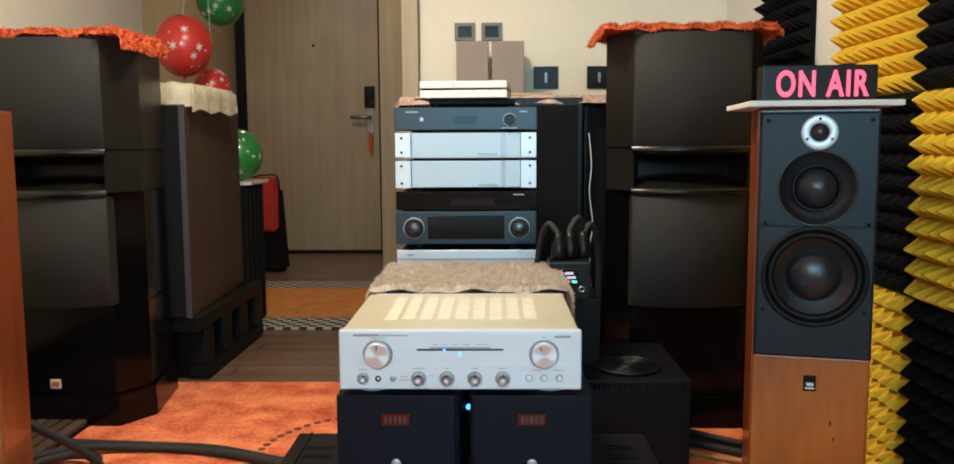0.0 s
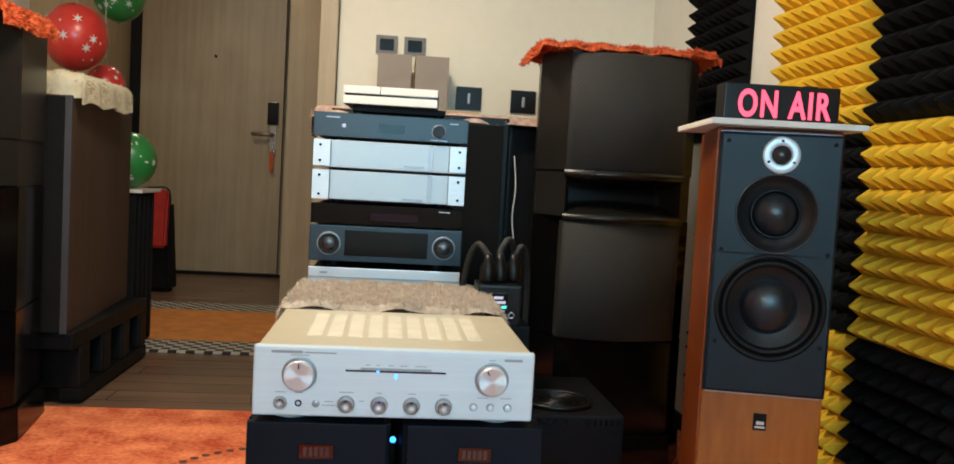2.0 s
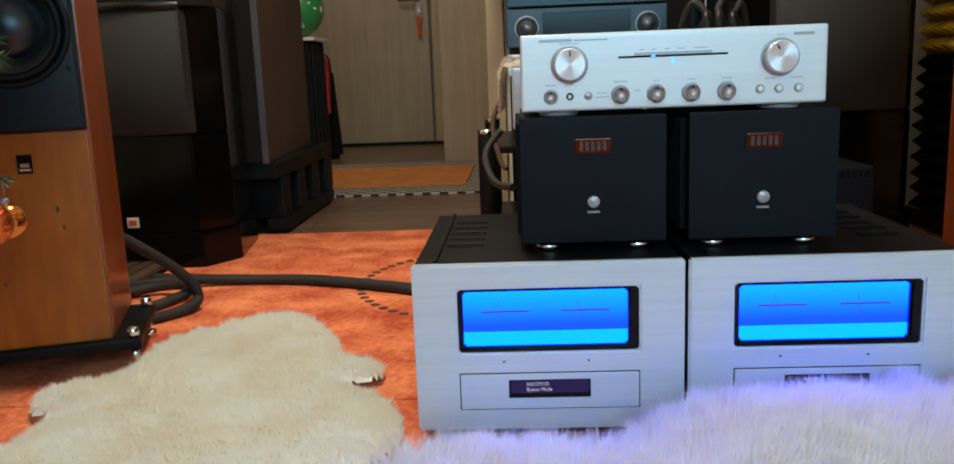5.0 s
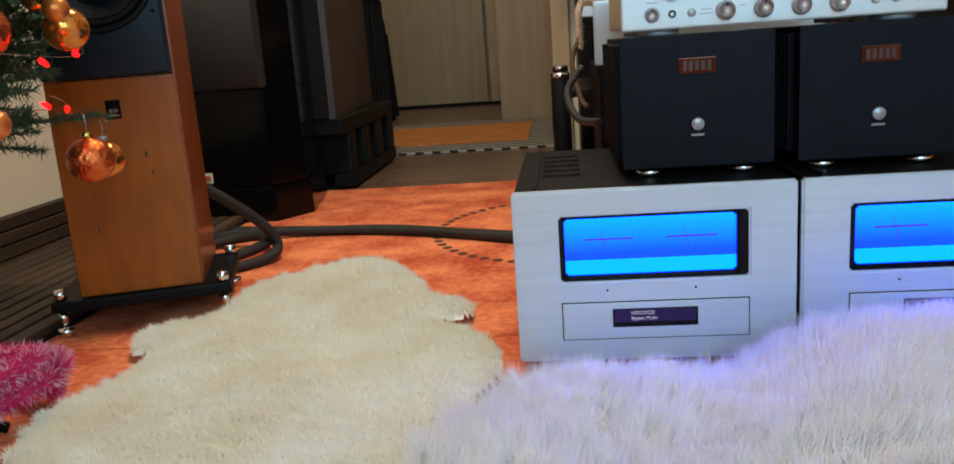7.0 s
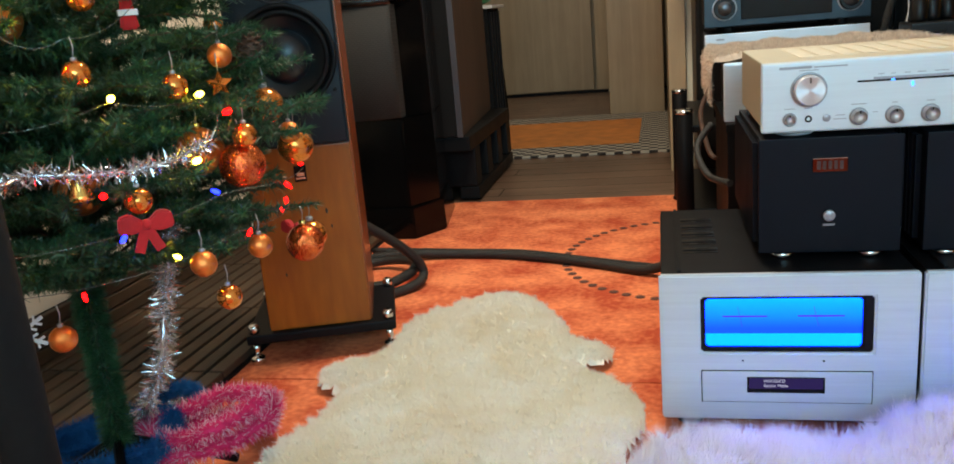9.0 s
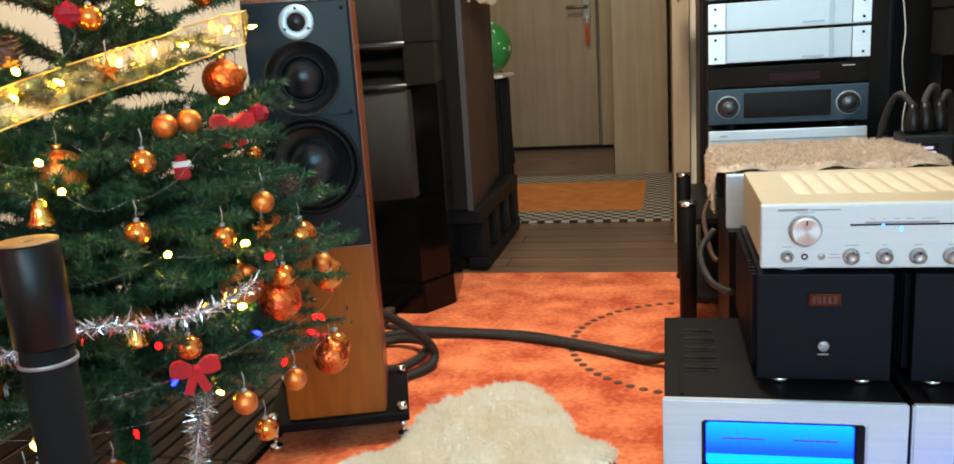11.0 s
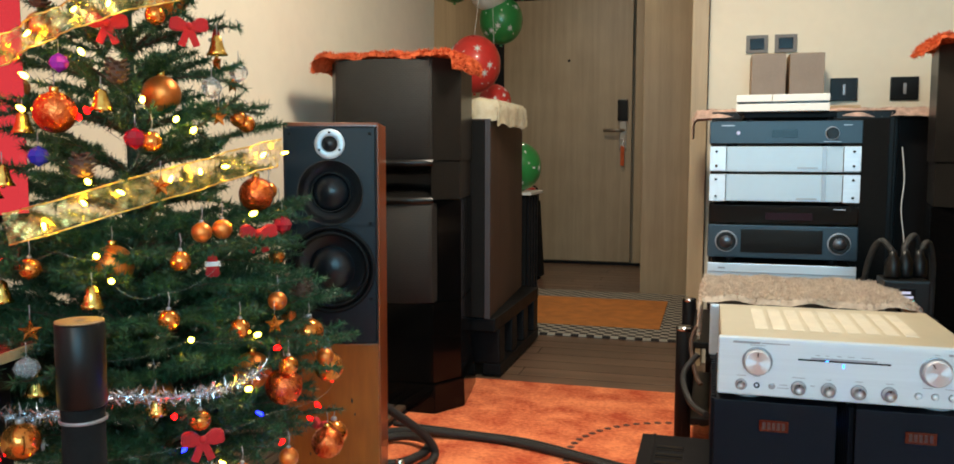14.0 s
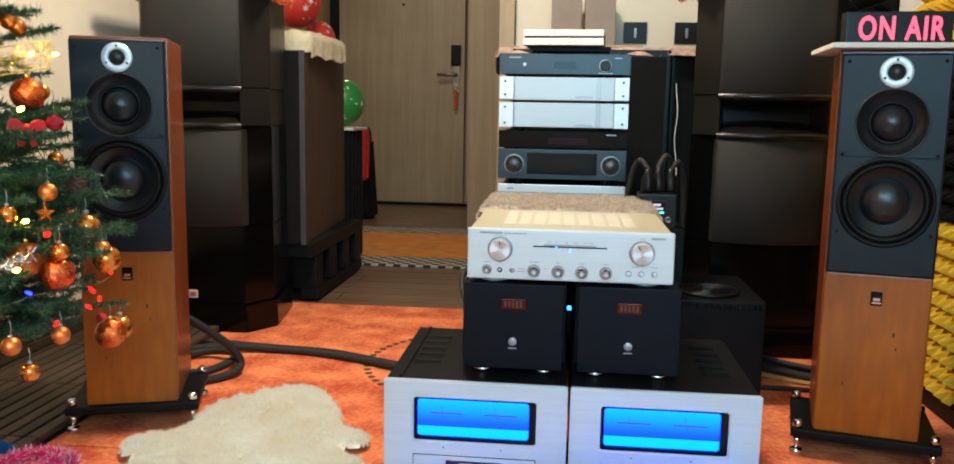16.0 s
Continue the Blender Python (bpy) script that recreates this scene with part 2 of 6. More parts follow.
M_ALU = mat("brushed_aluminium", (0.62, 0.68, 0.74), 0.34, metal=0.3, var=0.04, scale=6, bump=0.06, bscale=60, stretch=(0.6, 8, 30))
M_SILVER = mat("champagne_silver_face", (0.66, 0.715, 0.745), 0.36, metal=0.25, var=0.03, scale=5, bump=0.04, bscale=60, stretch=(0.6, 8, 30))
M_GOLDTOP = mat("champagne_cover_metal", (0.66, 0.585, 0.43), 0.42, metal=0.55, var=0.04, scale=5)
M_VENT = mat("pale_perforated_metal", (0.74, 0.68, 0.55), 0.5, metal=0.4, var=0.06, scale=30, bump=0.3, bscale=700)
M_WHITEFACE = mat("pale_aluminium_panel", (0.45, 0.565, 0.66), 0.38, metal=0.1, var=0.02, scale=5)
M_SLATEFACE = mat("slate_blue_black_face", (0.012, 0.030, 0.048), 0.34, metal=0.1, var=0.06, scale=6)
M_MONO = mat("matt_black_blue_metal", (0.0045, 0.0058, 0.0100), 0.48, var=0.1, scale=6, bump=0.08, bscale=500, spec=0.12)
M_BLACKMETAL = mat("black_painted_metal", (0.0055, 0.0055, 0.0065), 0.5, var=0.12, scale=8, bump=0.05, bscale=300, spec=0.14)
M_SCREENBLACK = mat("black_display_glass", (0.005, 0.005, 0.006), 0.16, var=0.05, spec=0.22)
M_WHITEPLASTIC = mat("white_console_plastic", (0.80, 0.78, 0.73), 0.4, var=0.03, scale=6)
M_SHELF = mat("off_white_board", (0.72, 0.68, 0.62), 0.5, var=0.05, scale=9)
M_FOAM_Y = mat("yellow_acoustic_foam", (0.82, 0.50, 0.022), 0.95, var=0.10, scale=12, bump=0.35, bscale=500)
M_FOAM_K = mat("black_acoustic_foam", (0.0042, 0.0042, 0.0047), 0.95, var=0.2, scale=12, bump=0.35, bscale=500, spec=0.15)
M_ORANGERUG = fur_mat("orange_shaggy_pile", (0.78, 0.17, 0.06), (0.55, 0.10, 0.035), 30, 0.25)
M_TOWEL = fur_mat("cream_terry_towel", (0.88, 0.80, 0.62), (0.76, 0.66, 0.46), 40, 0.3)
M_FURBEIGE = fur_mat("beige_shag_fleece", (0.74, 0.63, 0.52), (0.52, 0.42, 0.33), 45, 0.3)
M_PINKCLOTH = mat("pink_beige_cloth", (0.60, 0.40, 0.32), 0.95, var=0.25, scale=40, bump=0.5, bscale=300)
M_SHEEP = fur_mat("cream_sheepskin_hair", (0.98, 0.955, 0.88), (0.92, 0.85, 0.70), 11, 0.3)
M_WHITEFUR = fur_mat("white_long_fur", (0.95, 0.94, 0.95), (0.90, 0.88, 0.88), 9, 0.4)
M_HIDE = mat("pale_hide", (0.92, 0.86, 0.74), 0.9, var=0.08, scale=12)
M_CABLE = mat("black_braided_cable", (0.016, 0.015, 0.014), 0.55, var=0.2, scale=60, bump=0.6, bscale=500)
M_CABLE_Y = mat("tan_cable", (0.45, 0.27, 0.09), 0.55, var=0.1, scale=30)
M_WHITECABLE = mat("white_cable", (0.7, 0.7, 0.7), 0.5)
M_GREYCLOTH = mat("taupe_grille_cloth", (0.30, 0.25, 0.215), 0.9, var=0.06, scale=10, bump=0.3, bscale=700)
M_SOCKET = mat("grey_metal_wall_plate", (0.34, 0.34, 0.36), 0.35, metal=0.5, var=0.05)
M_BRONZE = mat("dull_bronze_metal", (0.30, 0.25, 0.20), 0.38, metal=0.7, var=0.08)
M_PLATE = mat("taupe_grey_plate", (0.17, 0.16, 0.155), 0.5, var=0.06)
M_STRIP = mat("dull_mauve_metal", (0.055, 0.048, 0.052), 0.5, metal=0.2, var=0.06)
M_KNOB = mat("turned_aluminium_knob", (0.66, 0.62, 0.62), 0.34, metal=0.6, var=0.05, scale=20)


def spun(m):
    """Turned metal: the gloss runs round the axis of the knob."""
    n, l, b = links_of(m)
    tg = n.new("ShaderNodeTangent")
    tg.direction_type, tg.axis = "RADIAL", "Y"
    l.new(tg.outputs[0], b.inputs["Tangent"])
    b.inputs["Anisotropic"].default_value = 0.85


spun(M_KNOB)
M_DARKKNOB = mat("dark_turned_knob", (0.10, 0.10, 0.11), 0.3, metal=0.9, var=0.05, scale=20)
# mirror badge: the carpet's red reflection is put into its base colour
M_BADGE = mat("carpet_tinted_mirror", (0.12, 0.034, 0.022), 0.14, metal=1.0, var=0.1)
M_BADGEBAR = mat("dark_engraving", (0.06, 0.02, 0.015), 0.4)
M_FROST = fur_mat("frosted_tinsel_tips", (0.95, 0.80, 0.88), (0.9, 0.6, 0.75), 20, 0.3)
M_REDBALLOON = mat("red_latex", (0.72, 0.045, 0.035), 0.28, var=0.1, scale=4, coat=0.3)
M_GREENBALLOON = mat("green_latex", (0.03, 0.24, 0.055), 0.28, var=0.1, scale=4, coat=0.3)
M_WHITEBALLOON = mat("white_latex", (0.75, 0.70, 0.62), 0.35, var=0.05, scale=4)
M_PRINT = mat("white_balloon_print", (0.82, 0.78, 0.74), 0.5)
M_REDCLOTH = mat("red_cloth", (0.55, 0.03, 0.022), 0.8, var=0.15, scale=20, bump=0.2, bscale=300)
M_BLACKCLOTH = mat("black_cloth", (0.007, 0.007, 0.007), 0.9, var=0.2, scale=12, bump=0.2, spec=0.2)
M_NEEDLE = mat("green_plastic_needles", (0.020, 0.078, 0.030), 0.45, var=0.35, scale=14, dark=(0.007, 0.030, 0.015), spec=0.45)
M_BARK = mat("brown_wire_stem", (0.09, 0.055, 0.035), 0.8, var=0.2, scale=30)
M_ORNAMENT = mat("copper_orange_bauble", (0.80, 0.27, 0.055), 0.16, metal=0.85, var=0.08, scale=20)
M_ORNAMENT_MATT = mat("frosted_orange_bauble", (0.80, 0.24, 0.055), 0.32, metal=0.8, var=0.12, scale=30, bump=0.2, bscale=500)
M_ORNAMENT_RED = mat("red_glitter_bauble", (0.85, 0.20, 0.05), 0.22, metal=0.9, var=0.25, scale=45, bump=1.0, bscale=130, dark=(0.40, 0.03, 0.012))
M_GOLD = mat("gold_metal", (0.85, 0.55, 0.14), 0.2, metal=1.0, var=0.05)
M_BOW = mat("red_velvet_bow", (0.50, 0.009, 0.012), 0.8, var=0.12, scale=30, sheen=0.1)
M_PINE = mat("brown_pine_cone", (0.10, 0.05, 0.03), 0.7, var=0.25, scale=30)
M_SILVERTINSEL = mat("silver_tinsel_foil", (0.78, 0.79, 0.82), 0.2, metal=1.0, var=0.1)
M_PINKTINSEL = fur_mat("pink_tinsel_foil", (0.95, 0.085, 0.30), (0.75, 0.03, 0.17), 18, 0.3)
M_BLUETINSEL = fur_mat("blue_tinsel_foil", (0.030, 0.18, 0.44), (0.008, 0.07, 0.24), 18, 0.3)
M_SNOW = mat("white_glitter_plastic", (0.82, 0.83, 0.86), 0.35, var=0.05)
M_GREENWRAP = mat("dark_green_wrap", (0.010, 0.035, 0.015), 0.7, var=0.3, scale=30, bump=0.5, bscale=200)
M_CRYSTAL = glass_like("clear_cut_plastic", (0.95, 0.97, 1.0), 0.06, 0.85)
M_GEM_RED = glass_like("dark_red_cut_plastic", (0.55, 0.02, 0.05), 0.08, 0.5)
M_GEM_BLUE = glass_like("deep_blue_cut_plastic", (0.04, 0.05, 0.60), 0.08, 0.4)
M_GEM_PURPLE = glass_like("purple_cut_plastic", (0.45, 0.05, 0.60), 0.08, 0.4)
M_WIRE = glass_like("clear_wire_sleeve", (0.45, 0.5, 0.45), 0.25, 0.8)
M_RIBBON = mat("sheer_gold_ribbon", (0.90, 0.70, 0.26), 0.24, metal=0.55, var=0.12, scale=30, bump=0.6, bscale=110)


def foil_flecks(m):
    """Lets a foil band be dense in patches and sheer between them."""
    n, l, b = links_of(m)
    co = n.new("ShaderNodeTexCoord")
    nz = n.new("ShaderNodeTexNoise")
    nz.inputs["Scale"].default_value, nz.inputs["Detail"].default_value = 55, 3
    l.new(co.outputs["Object"], nz.inputs["Vector"])
    mr = n.new("ShaderNodeMapRange")
    mr.inputs["From Min"].default_value, mr.inputs["From Max"].default_value = 0.42, 0.66
    mr.inputs["To Min"].default_value, mr.inputs["To Max"].default_value = 0.10, 0.72
    l.new(nz.outputs[0], mr.inputs["Value"])
    l.new(mr.outputs[0], b.inputs["Alpha"])


foil_flecks(M_RIBBON)
M_RIBBON_EDGE = mat("gold_ribbon_edge", (0.80, 0.55, 0.16), 0.3, metal=0.8, var=0.05)
G_RED = glow("red_sign_letters", (1.0, 0.085, 0.15), 3.0)
G_BLUE = glow_fade("blue_meter_backlight", (0.0005, 0.006, 0.45), (0.0002, 0.030, 1.0), 25.0)
G_CYAN = glow("cyan_meter_strip", (0.0002, 0.036, 1.0), 23.0)
G_NEEDLE = glow("red_meter_scale", (0.25, 0.012, 0.16), 0.5)
G_VFD = glow("violet_text_display", (0.05, 0.03, 0.16), 0.6)
G_DIMVFD = glow("dim_plum_display", (0.10, 0.02, 0.035), 0.16)
G_TEXT = glow("white_display_text", (0.75, 0.75, 0.95), 1.0)
G_LED = glow("blue_led", (0.03, 0.25, 1.0), 6)
G_TEALTEXT = glow("teal_digits", (0.1, 0.9, 0.8), 2)
G_REDTEXT = glow("orange_digits", (1.0, 0.12, 0.03), 2)
G_BULB = glow("warm_fairy_bulb", (1.0, 0.58, 0.02), 110)
G_BULB_RED = glow("red_fairy_bulb", (1.0, 0.0008, 0.001), 40)
G_BULB_BLUE = glow("blue_fairy_bulb", (0.002, 0.004, 1.0), 70)
G_BULB_GREEN = glow("green_fairy_bulb", (0.002, 0.7, 0.03), 35)
G_TV = glow("red_television_picture", (0.95, 0.062, 0.075), 0.85, 0.05, 0.07, 0.5)


# ---- mesh helpers ----
def thing(name, at, label, category, group="", turn=0.0, kind=""):
    e = new(name)
    e.empty_display_size = 0.05
    e.matrix_world = pose(*at, 0, 0, turn)
    return tagged(e, label, category, group, kind)


def mesh_of(name, bm, material):
    me = bpy.data.meshes.new(name)
    bm.to_mesh(me)
    bm.free()
    me.materials.append(material)
    return me


def part(name, bm, material, parent, label="", kind=""):
    ob = new(name, mesh_of(name, bm, material) if isinstance(bm, bmesh.types.BMesh) else bm)
    if not isinstance(bm, bmesh.types.BMesh) and not bm.materials:
        bm.materials.append(material)
    ob.parent = parent
    return tagged(ob, label, kind=kind)


def solo(name, bm, material, at, label, category, group="", turn=0.0, kind=""):
    ob = new(name, mesh_of(name, bm, material) if isinstance(bm, bmesh.types.BMesh) else bm)
    if not isinstance(bm, bmesh.types.BMesh) and not bm.materials:
        bm.materials.append(material)
    ob.matrix_world = pose(*at, 0, 0, turn)
    return tagged(ob, label, category, group, kind)


def box(x0, x1, y0, y1, z0, z1, bev=0.003, seg=2, bm=None):
    b = bmesh.new()
    bmesh.ops.create_cube(b, size=1)
    for v in b.verts:
        v.co = Vector(((x0 + x1) / 2 + v.co.x * (x1 - x0), (y0 + y1) / 2 + v.co.y * (y1 - y0), (z0 + z1) / 2 + v.co.z * (z1 - z0)))
    if bev:
        bmesh.ops.bevel(b, geom=b.edges[:], offset=bev, segments=seg, affect="EDGES", profile=0.7)
    return join(bm, b)


def join(bm, b):
    if bm is None:
        return b
    me = bpy.data.meshes.new("tmp")
    b.to_mesh(me)
    b.free()
    bm.from_mesh(me)
    bpy.data.meshes.remove(me)
    return bm


AX = {"z": Matrix.Identity(4), "y": Matrix.Rotation(radians(90), 4, "X"), "x": Matrix.Rotation(radians(90), 4, "Y")}


def lathe(profile, at=(0, 0, 0), axis="z", seg=32, bm=None, smooth=True):
    """Turns (radius, height) pairs round an axis; with axis y, height goes towards -y, the viewer."""
    b = bmesh.new()
    rings = []
    for r, h in profile:
        if r < 1e-6:
            rings.append([b.verts.new((0, 0, h))])
        else:
            rings.append([b.verts.new((r * math.cos(2 * math.pi * i / seg), r * math.sin(2 * math.pi * i / seg), h)) for i in range(seg)])
    for a, c in zip(rings, rings[1:]):
        for i in range(seg):
            j = (i + 1) % seg
            if len(a) == 1 and len(c) == 1:
                continue
            if len(a) == 1:
                b.faces.new((a[0], c[j], c[i])) if False else b.faces.new((a[0], c[i], c[j]))
            elif len(c) == 1:
                b.faces.new((a[i], a[j], c[0]))
            else:
                b.faces.new((a[i], a[j], c[j], c[i]))
    for f in b.faces:
        f.smooth = smooth
    bmesh.ops.recalc_face_normals(b, faces=b.faces[:])
    b.transform(Matrix.Translation(at) @ AX[axis])
    return join(bm, b)


def cyl(r, h, at=(0, 0, 0), axis="z", seg=24, bev=0.0015, bm=None):
    return lathe([(0, 0), (r - bev, 0), (r, bev), (r, h - bev), (r - bev, h), (0, h)], at, axis, seg, bm, smooth=False if seg < 9 else True)


def ring(r0, r1, h0, h1, at, axis="y", seg=40, bm=None):
    return lathe([(r0, h0), (r1, h0), (r1, h1 * 0.7), (r1 - (r1 - r0) * 0.2, h1), (r0 + (r1 - r0) * 0.2, h1), (r0, h1 * 0.7), (r0, h0)], at, axis, seg, bm)


def frame_plate(x0, x1, z0, z1, y0, y1, hole, bm=None):
    """A plate from y0 (front) to y1 with a rectangular opening through it."""
    b = bmesh.new()
    hx0, hx1, hz0, hz1 = hole
    outer = [(x0, z0), (x1, z0), (x1, z1), (x0, z1)]
    inner = [(hx0, hz0), (hx1, hz0), (hx1, hz1), (hx0, hz1)]
    V = {}
    for y in (y0, y1):
        V[y] = ([b.verts.new((x, y, z)) for x, z in outer], [b.verts.new((x, y, z)) for x, z in inner])
    for i in range(4):
        j = (i + 1) % 4
        b.faces.new((V[y0][0][i], V[y0][0][j], V[y0][1][j], V[y0][1][i]))
        b.faces.new((V[y1][0][j], V[y1][0][i], V[y1][1][i], V[y1][1][j]))
        b.faces.new((V[y0][0][j], V[y0][0][i], V[y1][0][i], V[y1][0][j]))
        b.faces.new((V[y0][1][i], V[y0][1][j], V[y1][1][j], V[y1][1][i]))
    bmesh.ops.recalc_face_normals(b, faces=b.faces[:])
    sharp = [e for e in b.edges if e.calc_length() > 0 and len(e.link_faces) == 2 and e.calc_face_angle() > 1]
    bmesh.ops.bevel(b, geom=sharp, offset=0.003, segments=2, affect="EDGES")
    return join(bm, b)


def spline(points, n=12, closed=False):
    """A smooth line through points."""
    P = [Vector(p) for p in points]
    out = []
    m = len(P)
    for i in range(m if closed else m - 1):
        a, b, c, d = (P[(i + k) % m] if closed else P[min(max(i + k, 0), m - 1)] for k in (-1, 0, 1, 2))
        for k in range(n):
            t = k / n
            out.append(0.5 * ((2 * b) + (c - a) * t + (2 * a - 5 * b + 4 * c - d) * t * t + (3 * b - a - 3 * c + d) * t ** 3))
    if not closed:
        out.append(P[-1])
    return out


def tube(points, r, seg=8, closed=False, bm=None, taper=None):
    b = bmesh.new()
    rings = []
    m = len(points)
    for i, p in enumerate(points):
        a = points[(i - 1) % m] if closed or i else p
        c = points[(i + 1) % m] if closed or i < m - 1 else p
        t = (Vector(c) - Vector(a)).normalized()
        u = t.cross(Vector((0, 0, 1)) if abs(t.z) < 0.95 else Vector((1, 0, 0))).normalized()
        w = t.cross(u)
        rr = r * (taper(i / (m - 1)) if taper else 1)
        rings.append([b.verts.new(Vector(p) + rr * (u * math.cos(k * 2 * math.pi / seg) + w * math.sin(k * 2 * math.pi / seg))) for k in range(seg)])
    pairs = list(zip(rings, rings[1:])) + ([(rings[-1], rings[0])] if closed else [])
    for a, c in pairs:
        for k in range(seg):
            f = b.faces.new((a[k], a[(k + 1) % seg], c[(k + 1) % seg], c[k]))
            f.smooth = True
    if not closed:
        b.faces.new(rings[0][::-1])
        b.faces.new(rings[-1])
    bmesh.ops.recalc_face_normals(b, faces=b.faces[:])
    return join(bm, b)


def prism(outline, z0, z1, top=1.0, centre=(0, 0), bev=0.004):
    """An outline in x, y raised from z0 to z1, scaled by top about centre at its upper end."""
    b = bmesh.new()
    lo = [b.verts.new((x, y, z0)) for x, y in outline]
    hi = [b.verts.new((centre[0] + (x - centre[0]) * top, centre[1] + (y - centre[1]) * top, z1)) for x, y in outline]
    n = len(outline)
    b.faces.new(lo[::-1])
    b.faces.new(hi)
    for i in range(n):
        b.faces.new((lo[i], lo[(i + 1) % n], hi[(i + 1) % n], hi[i]))
    bmesh.ops.recalc_face_normals(b, faces=b.faces[:])
    if bev:
        bmesh.ops.bevel(b, geom=b.edges[:], offset=bev, segments=2, affect="EDGES")
    return b


def text_mesh(words, height, at, turn=0.0, depth=0.0008, spread=1.0, align="LEFT", bold=0.0):
    c = bpy.data.curves.new("words", "FONT")
    c.body, c.size, c.extrude, c.offset = words, height * 1.37, depth, bold
    c.space_character, c.align_x = spread, align
    o = bpy.data.objects.new("words", c)
    me = bpy.data.meshes.new_from_object(o)
    bpy.data.objects.remove(o)
    me.transform(Matrix.Translation(at) @ Matrix.Rotation(turn, 4, "Z") @ Matrix.Rotation(radians(90), 4, "X"))
    return me


def blades(roots, dirs, lengths, widths, rng, name, segs=1):
    """Many tapered blades as one mesh: each a triangle, or a bent pair."""
    n = len(roots)
    side = np.cross(dirs, rng.normal(size=(n, 3)))
    side /= np.linalg.norm(side, axis=1, keepdims=True) + 1e-9
    w = (widths / 2)[:, None]
    verts = np.empty((n, 3, 3))
    verts[:, 0] = roots - side * w
    verts[:, 1] = roots + side * w
    verts[:, 2] = roots + dirs * lengths[:, None]
    me = bpy.data.meshes.new(name)
    me.from_pydata(verts.reshape(-1, 3).tolist(), [], np.arange(n * 3).reshape(-1, 3).tolist())
    return me


def sphere_bm(r, at=(0, 0, 0), seg=20, squash=1.0, bm=None):
    prof = [(r * math.sin(math.pi * i / (seg // 2)), -r * squash * math.cos(math.pi * i / (seg // 2))) for i in range(seg // 2 + 1)]
    prof[0], prof[-1] = (0, -r * squash), (0, r * squash)
    return lathe(prof, at, "z", seg, bm)


def squash(me, sx, at):
    """Narrows flat lettering about at."""
    me.transform(Matrix.Translation(at) @ Matrix.Diagonal((sx, 1, 1, 1)) @ Matrix.Translation(-Vector(at)))
    return me

# ---- setting ----
XL, XR, YB, YS, H = -1.80, 1.10, 4.05, -1.50, 2.55


def structure(name, bm, material, label, at=(0, 0, 0)):
    return solo(name, bm, material, at, label, "setting", kind="structure")


structure("floor", box(-2.6, 1.4, -1.8, 8.0, -0.12, -0.024, 0), M_BLACKMETAL, "dark screed under the carpet and boards")
carpet = structure("carpet", box(XL, XR, YS, 1.822, -0.024, 0.0, 0.003), M_CARPET, "bright orange mottled short-pile carpet on the floor")
part("carpet_tile", box(XL, XR, 1.826, 3.46, -0.024, 0.0, 0.003), M_CARPET, carpet)
structure("wall_left", box(XL - 0.15, XL, YS - 0.15, 4.72, -0.024, H, 0), M_WALL, "cream painted wall behind the tree")
structure("wall_left_return", box(-2.30, XL - 0.15, 4.57, 4.72, -0.024, H, 0), M_WALL, "cream painted wall corner")
structure("wall_hall", box(-2.32, -2.17, 4.72, 7.62, -0.024, H, 0), M_DOOR, "oak veneer panelled hall wall")
structure("wall_right", box(XR, XR + 0.15, YS - 0.15, YB + 0.15, -0.024, H, 0), M_WALL_WHITE, "white painted wall behind the foam panels")
structure("wall_back", box(-0.27, XR, YB, YB + 0.15, -0.024, H, 0), M_WALL, "cream painted wall behind the rack")
structure("wall_south", frame_plate(XL, XR, -0.024, H, YS - 0.15, YS, (-0.53, 1.03, 0.92, 2.08)), M_WALL, "cream painted wall with a window opening")
structure("wall_hall_end", box(-2.32, 0.0, 7.62, 7.77, -0.024, H, 0), M_PANEL, "oak panelled wall round the entrance door")
structure("ceiling", box(-2.6, 1.4, -1.8, 8.0, H, H + 0.1, 0), M_CEIL, "white painted ceiling")
# oak panelling on the right of the hall
structure("hall_panel", box(-0.715, -0.36, 6.0, 7.62, -0.024, H, 0.004), M_PANEL, "pale oak veneer tall hall cupboard")
structure("hall_jamb", box(-0.335, -0.12, 5.0, 6.6, -0.024, H, 0.004), M_PANEL, "pale oak veneer panel beside a dark gap")
structure("hall_casing", box(-0.345, -0.274, 3.98, 4.9, -0.024, H, 0.004), M_PANEL, "oak door casing at the end of the cream wall")
# black slab stands in for the shade between the oak panels
structure("hall_gap_shade", box(-0.30, -0.15, 4.205, 7.6, -0.024, H, 0), M_BLACKMETAL, "black slab giving the shade in the gap behind the panels")
# entrance door
structure("door_frame", frame_plate(-2.165, -0.80, -0.02, 2.42, 7.53, 7.618, (-2.075, -0.905, -0.015, 2.32)), M_BLACK_SATIN, "dark entrance door frame")
door = structure("door_1", box(-2.07, -0.930, 7.50, 7.55, 0.012, 2.31, 0.004), M_DOOR, "closed pale oak veneer entrance door")
part("door_strip", box(-0.902, -0.80, 7.48, 7.52, -0.02, 2.4, 0.003), M_PANEL, door, "oak door jamb")
part("peephole", cyl(0.012, 0.006, (-1.484, 7.502, 1.776), "y", 16), M_BLACKMETAL, door, "black peephole")
part("lock_plate", box(-1.036, -0.974, 7.478, 7.502, 1.00, 1.245, 0.008), M_BRONZE, door, "dull bronze lock plate")
